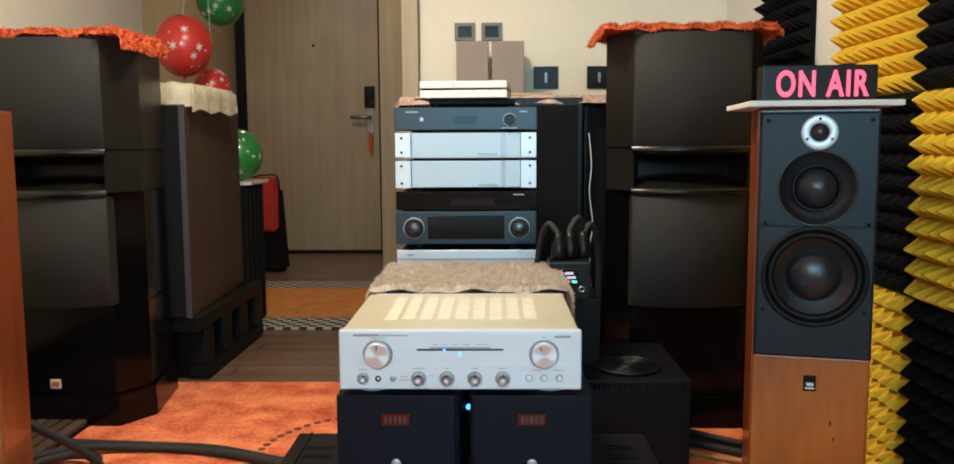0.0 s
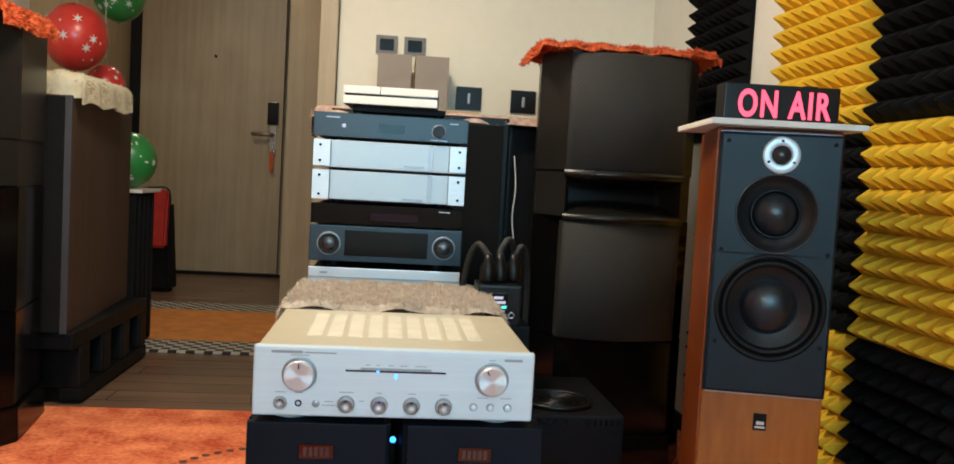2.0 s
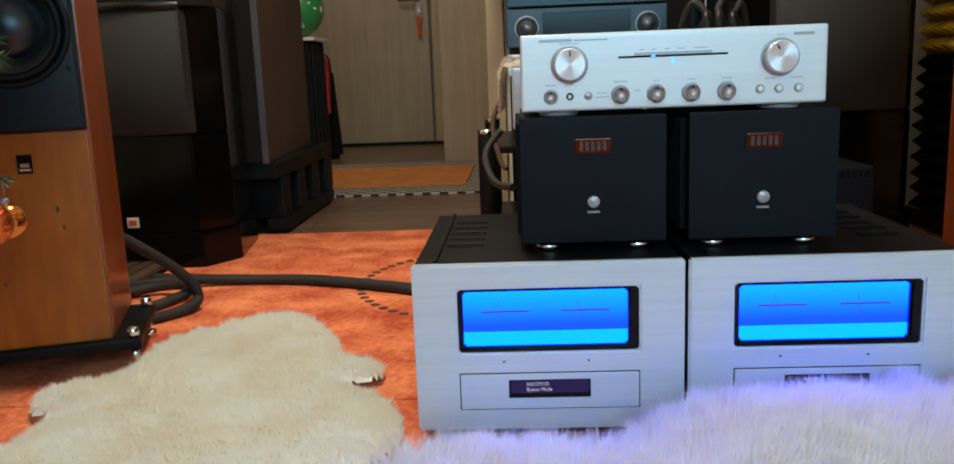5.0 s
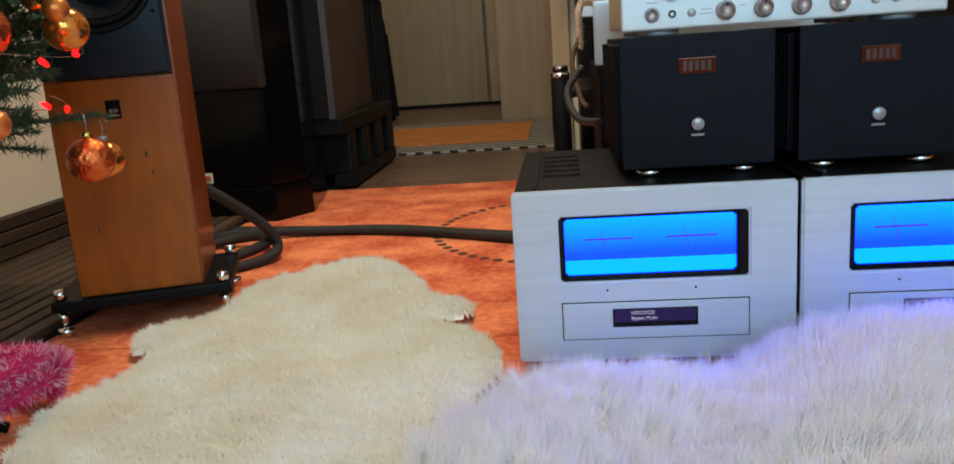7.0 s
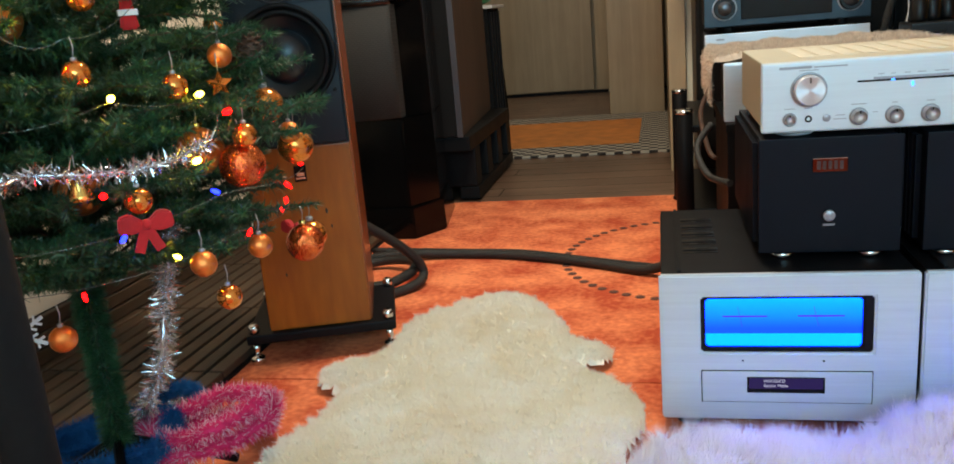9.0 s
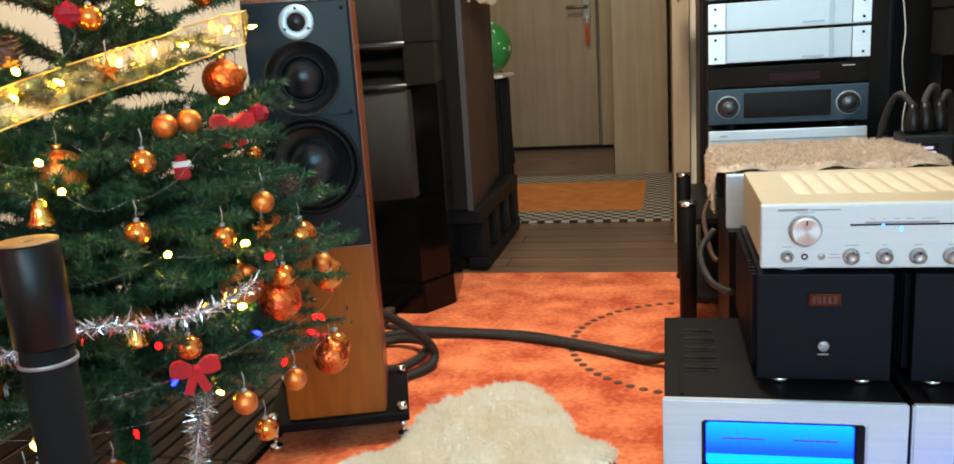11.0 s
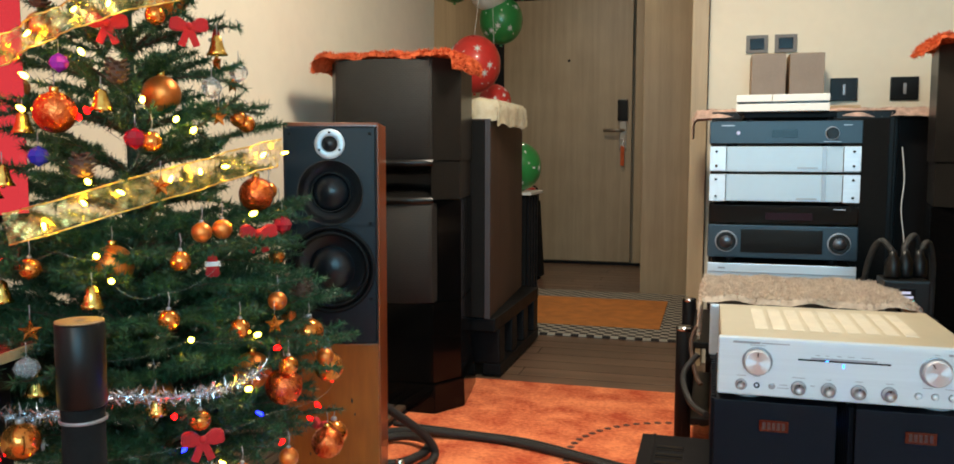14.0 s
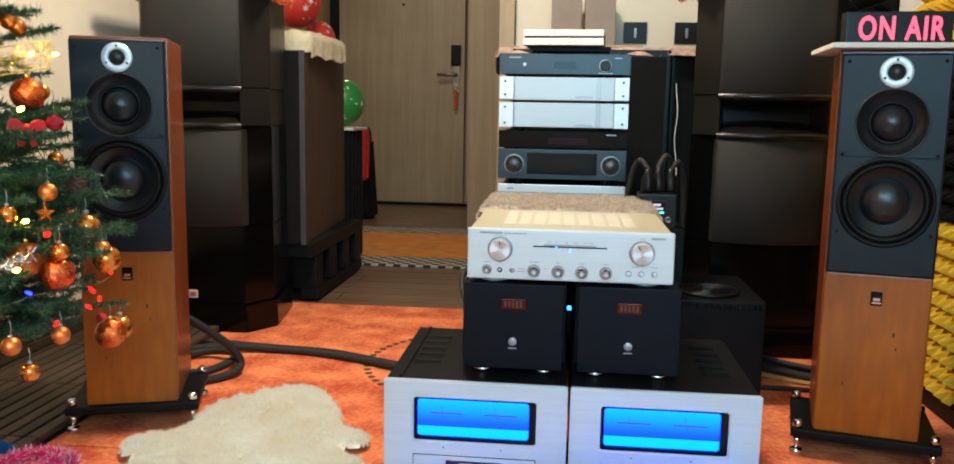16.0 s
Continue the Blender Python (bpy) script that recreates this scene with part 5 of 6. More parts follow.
def hide_and_hair(name, label, outline, at, count, length, width, spread, height, hair, skin, lean, seed, category="rug", clump=0.0, lock=0.03):
    """A pelt: a thin domed hide in the outline's shape, with hair over it."""
    t = thing(name, at, label, category)
    line = [(p.x, p.y) for p in spline([(x, y, 0) for x, y in outline], 10, True)]
    rng = np.random.default_rng(seed)
    q = np.asarray(line)
    lo, hi = q.min(0), q.max(0)
    pts = rng.random((count * 3, 2)) * (hi - lo) + lo
    pts = pts[inside(line, pts)][:count]
    edge = np.min(np.linalg.norm(pts[:, None, :] - q[None, ::3, :], axis=2), axis=1)
    z = height(pts, edge)
    nrm = np.zeros((len(pts), 3))
    nrm[:, 2] = 1
    roots = np.column_stack([pts, z])
    if clump:
        a = np.sin(pts[:, 0] * 61 + 3 * np.sin(pts[:, 1] * 37)) * np.cos(pts[:, 1] * 53 + 2 * np.sin(pts[:, 0] * 41))
        b = np.cos(pts[:, 0] * 47 + 2 * np.sin(pts[:, 1] * 59)) * np.sin(pts[:, 1] * 67)
        nrm[:, 0] += 0.3 * clump * a
        nrm[:, 1] += 0.3 * clump * b
        # locks of wool: the hairs of a neighbourhood lean to one shared tip
        tip = np.zeros_like(pts)
        best = np.full(len(pts), 9.0)
        cell = np.floor(pts / lock).astype(int)
        for di in (-1, 0, 1):
            for dj in (-1, 0, 1):
                ci, cj = cell[:, 0] + di, cell[:, 1] + dj
                h1 = np.abs(np.sin(ci * 127.1 + cj * 311.7 + seed) * 43758.5) % 1
                h2 = np.abs(np.sin(ci * 269.5 + cj * 183.3 + seed) * 43758.5) % 1
                c_ = np.column_stack([(ci + 0.1 + 0.8 * h1) * lock, (cj + 0.1 + 0.8 * h2) * lock])
                dd = np.linalg.norm(pts - c_, axis=1)
                m = dd < best
                best[m] = dd[m]
                tip[m] = c_[m] + (np.column_stack([h2, h1])[m] - 0.5) * lock * 1.6
        nrm[:, :2] += (tip - pts) / length * clump
        roots[:, 2] += 0.22 * length * np.maximum(0, 1 - best / (0.6 * lock))
    part("hair", tuft_mesh("hair", roots, nrm, length, width, spread, seed, lean), hair, t, kind="stuff")
    # hide: grid cells inside the outline
    b = bmesh.new()
    n = 96
    gx, gy = np.linspace(lo[0], hi[0], n), np.linspace(lo[1], hi[1], n)
    g = np.array([(x, y) for x in gx for y in gy])
    ins = inside(line, g)
    e = np.min(np.linalg.norm(g[:, None, :] - q[None, ::3, :], axis=2), axis=1)
    zz = height(g, e * ins)
    V = {}
    for i in range(n - 1):
        for j in range(n - 1):
            ids = (i * n + j, (i + 1) * n + j, (i + 1) * n + j + 1, i * n + j + 1)
            if sum(ins[k] for k in ids) > 1:
                for k in ids:
                    if k not in V:
                        V[k] = b.verts.new((g[k, 0], g[k, 1], zz[k]))
                f = b.faces.new([V[k] for k in ids])
                f.smooth = True
    part("hide", b, skin, t)
    return t


SHEEP = [(-0.33, 0.165), (-0.385, 0.185), (-0.405, 0.230), (-0.365, 0.268), (-0.325, 0.290), (-0.30, 0.36), (-0.27, 0.55), (-0.10, 0.70), (-0.005, 0.645), (0.075, 0.50), (0.105, 0.41), (0.18, 0.375), (0.185, 0.32), (0.12, 0.275), (0.235, 0.16), (0.26, 0.04), (0.23, -0.06), (0.25, -0.25), (0.20, -0.55), (-0.20, -0.60), (-0.30, -0.33), (-0.365, -0.14), (-0.335, 0.0), (-0.33, 0.13)]
hide_and_hair("sheepskin_rug", "cream sheepskin rug with an irregular pelt outline on the orange carpet", [(x, y) for x, y in SHEEP], (-0.68, 1.57, 0.002), 230000, 0.013, 0.0014, 0.6,
              lambda p, e: 0.009 + 0.030 * (1 - np.exp(-e / 0.018)) + 0.005 * np.sin(p[:, 0] * 23) * np.sin(p[:, 1] * 19) + 0.0032 * np.sin(p[:, 1] * 150 + 2.5 * np.sin(p[:, 0] * 17)), M_SHEEP, M_HIDE, (0.0, -0.35, 0), 11, clump=0.34, lock=0.019)
WHITE = [(-0.52, 0.14), (-0.40, 0.20), (-0.22, 0.17), (-0.12, 0.232), (0.0, 0.238), (0.3, 0.235), (0.62, 0.22), (0.72, 0.0), (0.68, -0.60), (0.3, -0.85), (-0.2, -0.85), (-0.50, -0.60), (-0.60, -0.10)]
hide_and_hair("white_fur_rug", "long white fluffy fur rug in front of the silver amplifiers", WHITE, (0.10, 1.37, 0.002), 420000, 0.034, 0.0012, 0.36,
              lambda p, e: 0.014 + 0.094 * (1 - np.exp(-e / 0.035)) * (0.34 + 0.66 / (1 + np.exp(-(p[:, 0] + 0.15) * 24))) + 0.010 * np.sin(p[:, 0] * 17 + 1) * np.sin(p[:, 1] * 21), M_WHITEFUR, M_HIDE, (0.10, -0.35, 0), 12, clump=0.55, lock=0.034)


def shaggy_cloth(name, label, at, sx, sy, count, length, width, hair, drape, seed, spread=0.7, category="cloth", lump=0.012, top=0.012):
    """A cloth lying on a block of sx by sy whose edges hang down by drape(u, v)."""
    t = thing(name, at, label, category)
    rng = np.random.default_rng(seed)
    n = 40
    ph = rng.random(6) * 6

    def z_of(x, y):
        ex = np.maximum(0, np.abs(x) - sx / 2)
        ey = np.maximum(0, np.abs(y) - sy / 2)
        e = np.maximum(ex, ey)
        return top + lump * (np.sin(x * 31 + ph[0]) * np.sin(y * 27 + ph[1]) + 0.6 * np.sin(x * 67 + ph[2])) - np.minimum(e * 6.0, 1.0) * 0 - e * 2.2

    ox, oy = sx / 2 + drape[0], sy / 2 + drape[1]
    b = bmesh.new()
    X, Y = np.meshgrid(np.linspace(-ox, ox, n), np.linspace(-oy, oy, n), indexing="ij")
    Z = z_of(X, Y)
    X2 = np.clip(X, -sx / 2 - 0.012, sx / 2 + 0.012) + 0.004 * np.sin(Y * 40)
    Y2 = np.clip(Y, -sy / 2 - 0.012, sy / 2 + 0.012) + 0.004 * np.sin(X * 37)
    V = [[b.verts.new((X2[i, j], Y2[i, j], Z[i, j])) for j in range(n)] for i in range(n)]
    for i in range(n - 1):
        for j in range(n - 1):
            f = b.faces.new((V[i][j], V[i + 1][j], V[i + 1][j + 1], V[i][j + 1]))
            f.smooth = True
    part("cloth", b, hair, t)
    pts = (rng.random((count, 2)) * 2 - 1) * (ox, oy)
    z = z_of(pts[:, 0], pts[:, 1])
    nr = np.zeros((count, 3))
    nr[:, 2] = 1
    over = (np.abs(pts[:, 0]) > sx / 2)
    nr[over, 0] = np.sign(pts[over, 0])
    nr[over, 2] = -0.1
    over = (np.abs(pts[:, 1]) > sy / 2)
    nr[over, 1] = np.sign(pts[over, 1])
    nr[over, 2] = -0.1
    roots = np.column_stack([np.clip(pts[:, 0], -sx / 2 - 0.012, sx / 2 + 0.012), np.clip(pts[:, 1], -sy / 2 - 0.012, sy / 2 + 0.012), z])
    part("shag", tuft_mesh("shag", roots, nr, length, width, spread, seed), hair, t, kind="stuff")
    return t


shaggy_cloth("orange_shaggy_cloth", "orange shaggy chenille cloth on top of a horn loudspeaker", (-1.397, 3.10, 1.2965), 0.52, 0.36, 10000, 0.014, 0.0075, M_ORANGERUG, (0.024, 0.006), 21, spread=1.0, lump=0.006)
shaggy_cloth("orange_shaggy_cloth", "orange shaggy chenille cloth on top of a horn loudspeaker", (0.685, 3.08, 1.2965), 0.54, 0.34, 10000, 0.014, 0.0075, M_ORANGERUG, (0.016, 0.006), 22, spread=1.0, lump=0.006)
shaggy_cloth("beige_fleece", "beige shag fleece over a silver component", (0.0, 2.52, 0.5655), 0.50, 0.40, 26000, 0.009, 0.003, M_FURBEIGE, (0.05, 0.006), 23, lump=0.004, top=0.016)
shaggy_cloth("pink_beige_cloth", "pinkish beige cloth on the black cabinets", (0.15, 3.66, 1.1195), 0.92, 0.26, 1500, 0.008, 0.005, M_PINKCLOTH, (0.05, 0.014), 24, lump=0.003, top=0.006)

# walnut cabinet on a black pallet, towel on top
pal = thing("plastic_pallet", (-1.28, 3.52, 0), "black plastic pallet under the walnut cabinet", "pallet")
part("deck", box(-0.20, 0.175, -0.08, 0.83, 0.205, 0.262, 0.006), M_RUBBER, pal)
for k in range(4):
    part("block", box(-0.20, 0.175, 0.0 + k * 0.24, 0.10 + k * 0.24, 0.05, 0.2045, 0.008), M_RUBBER, pal)
part("runner", box(0.10, 0.18, 0.0, 0.82, 0.0, 0.049, 0.006), M_RUBBER, pal)
part("runner", box(-0.20, -0.12, 0.0, 0.82, 0.0, 0.049, 0.006), M_RUBBER, pal)
wc2 = thing("walnut_cabinet", (-1.30, 3.42, 0.2625), "walnut brown loudspeaker cabinet with a silver front edge, on a pallet", "cabinet", turn=4)
part("body", box(-0.16, 0.172, 0.02, 0.90, 0, 0.835, 0.004), M_BROWNCAB, wc2)
part("front_grille", box(-0.16, 0.150, 0.0, 0.0195, 0.004, 0.83, 0.006), M_BLACKCLOTH, wc2, "black front cloth")
part("edge_strip", box(0.151, 0.174, 0.001, 0.0195, 0.0, 0.834, 0.002), M_STRIP, wc2, "grey metal front edge strip")
shaggy_cloth("cream_towel", "rumpled cream terry towel on the walnut cabinet", (-1.285, 3.74, 1.0985), 0.34, 0.54, 26000, 0.006, 0.003, M_TOWEL, (0.046, 0.04), 25, lump=0.007, top=0.078)

tw2 = thing("black_tower", (-1.33, 4.45, 0), "narrow black tower with a cream top behind the walnut cabinet", "tower")
part("body", box(-0.12, 0.135, 0.0, 0.30, 0, 0.735, 0.008), M_BLACKCLOTH, tw2)
for k in range(4):
    part("front_rib", box(-0.09 + k * 0.05, -0.07 + k * 0.05, -0.012, -0.0005, 0.02, 0.72, 0.003), M_BLACKMETAL, tw2)
    part("side_rib", box(0.1355, 0.147, 0.02 + k * 0.07, 0.045 + k * 0.07, 0.02, 0.72, 0.003), M_BLACKMETAL, tw2)
part("top", box(-0.13, 0.165, -0.02, 0.31, 0.7355, 0.752, 0.005), M_SHELF, tw2, "cream top board")
bag = thing("black_bag", (-1.63, 6.45, -0.012), "tall black cloth bag standing in the hall", "bag")
part("body", prism([(-0.13, -0.08), (0.13, -0.08), (0.14, 0.08), (-0.14, 0.08)], 0, 0.64, 0.75, (0, 0), 0.03), M_BLACKCLOTH, bag)
rb = thing("red_bag", (-1.62, 6.36, 0.50), "red drawstring bag hanging against the black bag", "bag")
part("body", prism([(-0.085, -0.04), (0.085, -0.04), (0.085, 0.03), (-0.085, 0.03)], -0.20, 0.2, 1.12, (0, 0), 0.018), M_REDCLOTH, rb)
part("drawstring", tube(spline([(-0.09, -0.045, 0.20), (0, -0.055, 0.215), (0.10, -0.045, 0.20), (0.11, -0.045, 0.02), (0.105, -0.045, -0.1)], 6), 0.006, 6), M_BLACKCLOTH, rb, "black drawstring")


# ---- balloons ----
def balloon(at, r, material, colour, seed, rest="hanging on a string"):
    t = thing("balloon", at, "%s balloon with white printed snowflakes, %s" % (colour, rest), "balloon", "party balloons")
    b = sphere_bm(r, (0, 0, 0), 28, 1.08)
    part("skin", b, material, t)
    part("knot", lathe([(0.004, 0), (0.011, -0.012), (0, -0.013)], (0, 0, -r * 1.075), "z", 10), material, t)
    rng = random.Random(seed)
    if material is not M_WHITEBALLOON:
        for k in range(16):
            a, e = rng.uniform(-2.9, -0.25), rng.uniform(-0.8, 0.8)
            d = Vector((math.cos(a) * math.cos(e), math.sin(a) * math.cos(e), math.sin(e)))
            big = k < 6
            q = d.to_track_quat("Z", "Y").to_matrix().to_4x4()
            pb = bmesh.new()
            if big:
                vs = []
                for m in range(12):
                    rr = (0.022 if m % 2 else 0.007) * r / 0.125
                    vs.append((rr * math.cos(m * math.pi / 6), rr * math.sin(m * math.pi / 6), 0))
            else:
                rr = 0.005
                vs = [(rr * math.cos(m * math.pi / 3), rr * math.sin(m * math.pi / 3), 0) for m in range(6)]
            c = pb.verts.new((0, 0, 0.0005))
            ring_ = [pb.verts.new(v) for v in vs]
            for m in range(len(ring_)):
                pb.faces.new((c, ring_[m], ring_[(m + 1) % len(ring_)]))
            pb.transform(Matrix.Translation(d * 0) @ q)
            for v in pb.verts:
                p = d * r + v.co
                n = p.normalized()
                v.co = Vector((n.x * (r + 0.0008), n.y * (r + 0.0008), n.z * (r + 0.0008) * 1.08))
            part("printed_star" if big else "printed_dot", pb, M_PRINT, t)
    return t


balloon((-1.469, 4.40, 1.427), 0.140, M_REDBALLOON, "red", 1)
balloon((-1.44, 4.72, 1.245), 0.095, M_REDBALLOON, "red", 2)
balloon((-1.255, 4.53, 0.887), 0.123, M_GREENBALLOON, "green", 3, "lying on the black tower")
balloon((-1.49, 5.06, 1.755), 0.132, M_GREENBALLOON, "green", 4)
balloon((-1.545, 4.98, 1.94), 0.13, M_WHITEBALLOON, "white", 5)
balloon((-1.77, 5.02, 2.0), 0.125, M_GREENBALLOON, "green", 6)
balloon((-1.37, 5.10, 2.02), 0.125, M_GREENBALLOON, "green", 7)
strings = thing("balloon_strings", (-1.52, 4.9, 2.3), "pale strings holding the bunch of balloons from the ceiling", "string")
for k, (x, y, z) in enumerate(((-1.469, 4.40, 1.575), (-1.44, 4.72, 1.38), (-1.49, 5.06, 1.9), (-1.545, 4.98, 2.08), (-1.77, 5.02, 2.14), (-1.37, 5.10, 2.16))):
    part("string", tube(spline([(0, 0, 0.25), ((x + 1.52) * 0.4, (y - 4.9) * 0.4, (z - 2.3) * 0.3), (x + 1.52, y - 4.9, z - 2.3)], 6), 0.0016, 5), M_SHELF, strings)

# ---- cables on the carpet ----
c1 = thing("speaker_cable", (0, 0, 0.014), "thick black braided speaker cable coiled on the carpet", "cable")
coil = [(-1.20, 2.27, 0.24), (-1.15, 2.33, 0.19), (-1.07, 2.42, 0.09), (-1.04, 2.45, 0.02), (-1.06, 2.38, 0.0), (-1.17, 2.28, 0.0), (-1.30, 2.33, 0.0), (-1.33, 2.47, 0.0), (-1.22, 2.60, 0.008), (-1.10, 2.55, 0.022), (-1.07, 2.42, 0.028), (-1.13, 2.32, 0.024), (-1.27, 2.36, 0.02), (-1.30, 2.52, 0.02), (-1.2, 2.66, 0.01), (-0.98, 2.69, 0.0), (-0.80, 2.66, 0.0), (-0.6, 2.58, 0.0), (-0.45, 2.50, 0.0), (-0.38, 2.47, 0.02), (-0.30, 2.40, 0.06), (-0.28, 2.2, 0.08)]
part("cable", tube(spline(coil, 8), 0.0135, 10), M_CABLE, c1)
c2 = thing("speaker_cable", (0, 0, 0.011), "thin black cable running beside the thick one on the carpet", "cable")
part("cable", tube(spline([(-1.28, 2.72, 0.012), (-1.0, 2.725, 0), (-0.80, 2.70, 0), (-0.6, 2.615, 0), (-0.45, 2.55, 0), (-0.36, 2.53, 0), (-0.28, 2.48, 0.04)], 8), 0.010, 8), M_CABLE, c2)
for mm, r_, dz, line in (
        (M_CABLE, 0.013, 0.001, ((0.605, 2.835), (0.66, 2.82), (0.76, 2.74), (0.86, 2.68), (0.98, 2.66))),
        (M_CABLE, 0.013, 0.001, ((0.605, 2.79), (0.65, 2.77), (0.74, 2.70), (0.84, 2.645), (0.98, 2.625))),
        (M_CABLE, 0.010, 0.026, ((0.605, 2.80), (0.67, 2.79), (0.76, 2.715), (0.86, 2.66), (0.98, 2.645))),
        (M_CABLE_Y, 0.008, 0.0, ((0.605, 2.74), (0.65, 2.69), (0.72, 2.635), (0.81, 2.602), (0.96, 2.585))),
        (M_CABLE, 0.008, 0.0, ((0.60, 2.545), (0.70, 2.545), (0.82, 2.54), (0.96, 2.53)))):
    c3 = thing("floor_cable", (0, 0, r_ + dz), "loose %s cable on the carpet behind a tower loudspeaker" % ("tan" if mm is M_CABLE_Y else "black"), "cable", "floor cables")
    part("cable", tube(spline([(x, y, 0) for x, y in line], 8), r_, 8), mm, c3)
c4 = thing("mains_cable", (0, 0, 0), "dark olive cable hanging beside the low stand", "cable")
part("cable", tube(spline([(-0.26, 2.42, 0.50), (-0.285, 2.40, 0.44), (-0.27, 2.36, 0.36), (-0.255, 2.34, 0.34)], 8), 0.006, 8), M_PINE, c4)
part("cable", tube(spline([(-0.265, 2.30, 0.43), (-0.30, 2.27, 0.38), (-0.28, 2.2, 0.33), (-0.24, 2.1, 0.33)], 8), 0.008, 8), M_CABLE, c4)

# ---- screen and side table ----
tv = thing("television", (-1.40, 1.285, 0.83), "large flat television showing a plain red picture", "television")
part("housing", box(-0.045, -0.004, -1.35, 0.0, 0.0, 0.80, 0.004), M_BLACK_SATIN, tv)
part("screen", box(-0.0035, 0.0, -1.342, -0.006, 0.014, 0.792, 0.001), G_TV, tv, "glowing red screen")
part("wall_arm", box(-0.40, -0.046, -0.75, -0.6, 0.35, 0.5, 0.004), M_BLACKMETAL, tv)
tb = thing("side_table", (-1.24, 1.12, 0), "low table with a glossy red top and light wood edge", "table", turn=8)
part("top", box(-0.46, 0.0, -0.9, 0.0, 0.646, 0.658, 0.002), M_REDTOP, tb, "glossy red top")
part("edge_band", box(0.0005, 0.007, -0.9, 0.0, 0.644, 0.659, 0.002), M_TRIMWOOD, tb, "light wood edge band")
part("apron", box(-0.45, -0.004, -0.89, -0.006, 0.600, 0.6455, 0.003), M_BLACK_SATIN, tb)
for sx in (-0.42, -0.05):
    for yy in (-0.86, -0.05):
        part("leg", box(sx - 0.02, sx + 0.02, yy - 0.02, yy + 0.02, 0, 0.5995, 0.003), M_BLACK_SATIN, tb)
pt = thing("black_tube_stand", (-0.985, 0.915, 0), "black foam-covered tube stand with a brown disc top", "stand")
part("base", lathe([(0, 0), (0.09, 0), (0.095, 0.004), (0.09, 0.012), (0.03, 0.016), (0, 0.016)], (0, 0, 0), "z", 28), M_BLACKMETAL, pt)
part("lower_tube", cyl(0.0255, 0.62, (0, 0, 0.0165), "z", 28), M_BLACKCLOTH, pt)
part("upper_tube", cyl(0.029, 0.105, (0, 0, 0.6365), "z", 28, 0.002), M_BLACK_SATIN, pt)
part("top_disc", ring(0.006, 0.0285, 0, 0.002, (0, 0, 0.7418), "z", 28), M_BOOKWOOD, pt, "brown disc with a dark hole")
part("collar", ring(0.0262, 0.0285, -0.002, 0.002, (0, 0, 0.62), "z", 28), M_SOCKET, pt)


# ---- decorated tree ----
TX, TY = -1.265, 1.385


def crown_radius(z):
    return 0.395 * max(0.02, (1.72 - z) / 1.30) * (1.0 if z > 0.42 else 0.9)


tree = thing("christmas_tree", (TX, TY, 0), "green artificial christmas tree with layered needle branches", "tree")
rt = random.Random(31)
part("trunk", tube([Vector((0, 0, z)) for z in np.linspace(0.05, 1.70, 12)], 0.016, 10, taper=lambda u: 1 - 0.75 * u), M_GREENWRAP, tree, "dark green wrapped trunk")
for a in range(4):
    part("stand_leg", tube([Vector((0, 0, 0.10)), Vector((0.10 * math.cos(a * 1.57 + 0.6), 0.10 * math.sin(a * 1.57 + 0.6), 0.05)), Vector((0.18 * math.cos(a * 1.57 + 0.6), 0.18 * math.sin(a * 1.57 + 0.6), 0.008))], 0.008, 6), M_BLACKMETAL, tree)
stems = None
N_root, N_dir = [], []
rngt = np.random.default_rng(8)
tips = []
z = 0.36
level = 0
while z < 1.64:
    R = crown_radius(z)
    cnt = max(5, int(7 + R * 24)) if z > 0.75 else int(11 + R * 34)
    for k in range(cnt):
        a = 2 * math.pi * (k + rt.uniform(-0.3, 0.3)) / cnt + level * 0.7
        L = R * rt.uniform(0.72, 1.12)
        drop = rt.uniform(-0.05, 0.04)
        pts = []
        for i in range(7):
            u = i / 6
            pts.append(Vector((math.cos(a) * L * u, math.sin(a) * L * u, z + 0.30 * L * u + drop * u * u * 1.3 + 0.015 * math.sin(u * 3))))
        stems = tube(pts, 0.0035, 5, bm=stems, taper=lambda u: 1 - 0.6 * u)
        tips.append(pts[-1])
        lines = [pts]
        for s in range(4 if L > 0.24 else 3 if L > 0.12 else 2):
            u0 = rt.uniform(0.35, 0.75)
            i0 = int(u0 * 6)
            b0 = pts[i0]
            aa = a + rt.choice((-1, 1)) * rt.uniform(0.5, 0.9)
            l2 = L * rt.uniform(0.28, 0.45)
            sub = [b0 + Vector((math.cos(aa) * l2 * v, math.sin(aa) * l2 * v, 0.02 * v)) for v in (0, 0.33, 0.66, 1)]
            lines.append(sub)
            tips.append(sub[-1])
        for ln in lines:
            for p, q in zip(ln, ln[1:]):
                seg = (q - p)
                m = max(3, int(seg.length / 0.00040))
                if (p.x ** 2 + p.y ** 2) < (0.25 * L) ** 2 and rt.random() < 0.5:
                    m = m // 2
                t_ = rngt.random(m)
                base = np.array(p) + np.outer(t_, np.array(seg))
                d = rngt.normal(size=(m, 3)) + np.array(seg.normalized()) * 0.9
                N_root.append(base)
                N_dir.append(d)
    z += 0.050 if z < 0.75 else 0.074
    level += 1
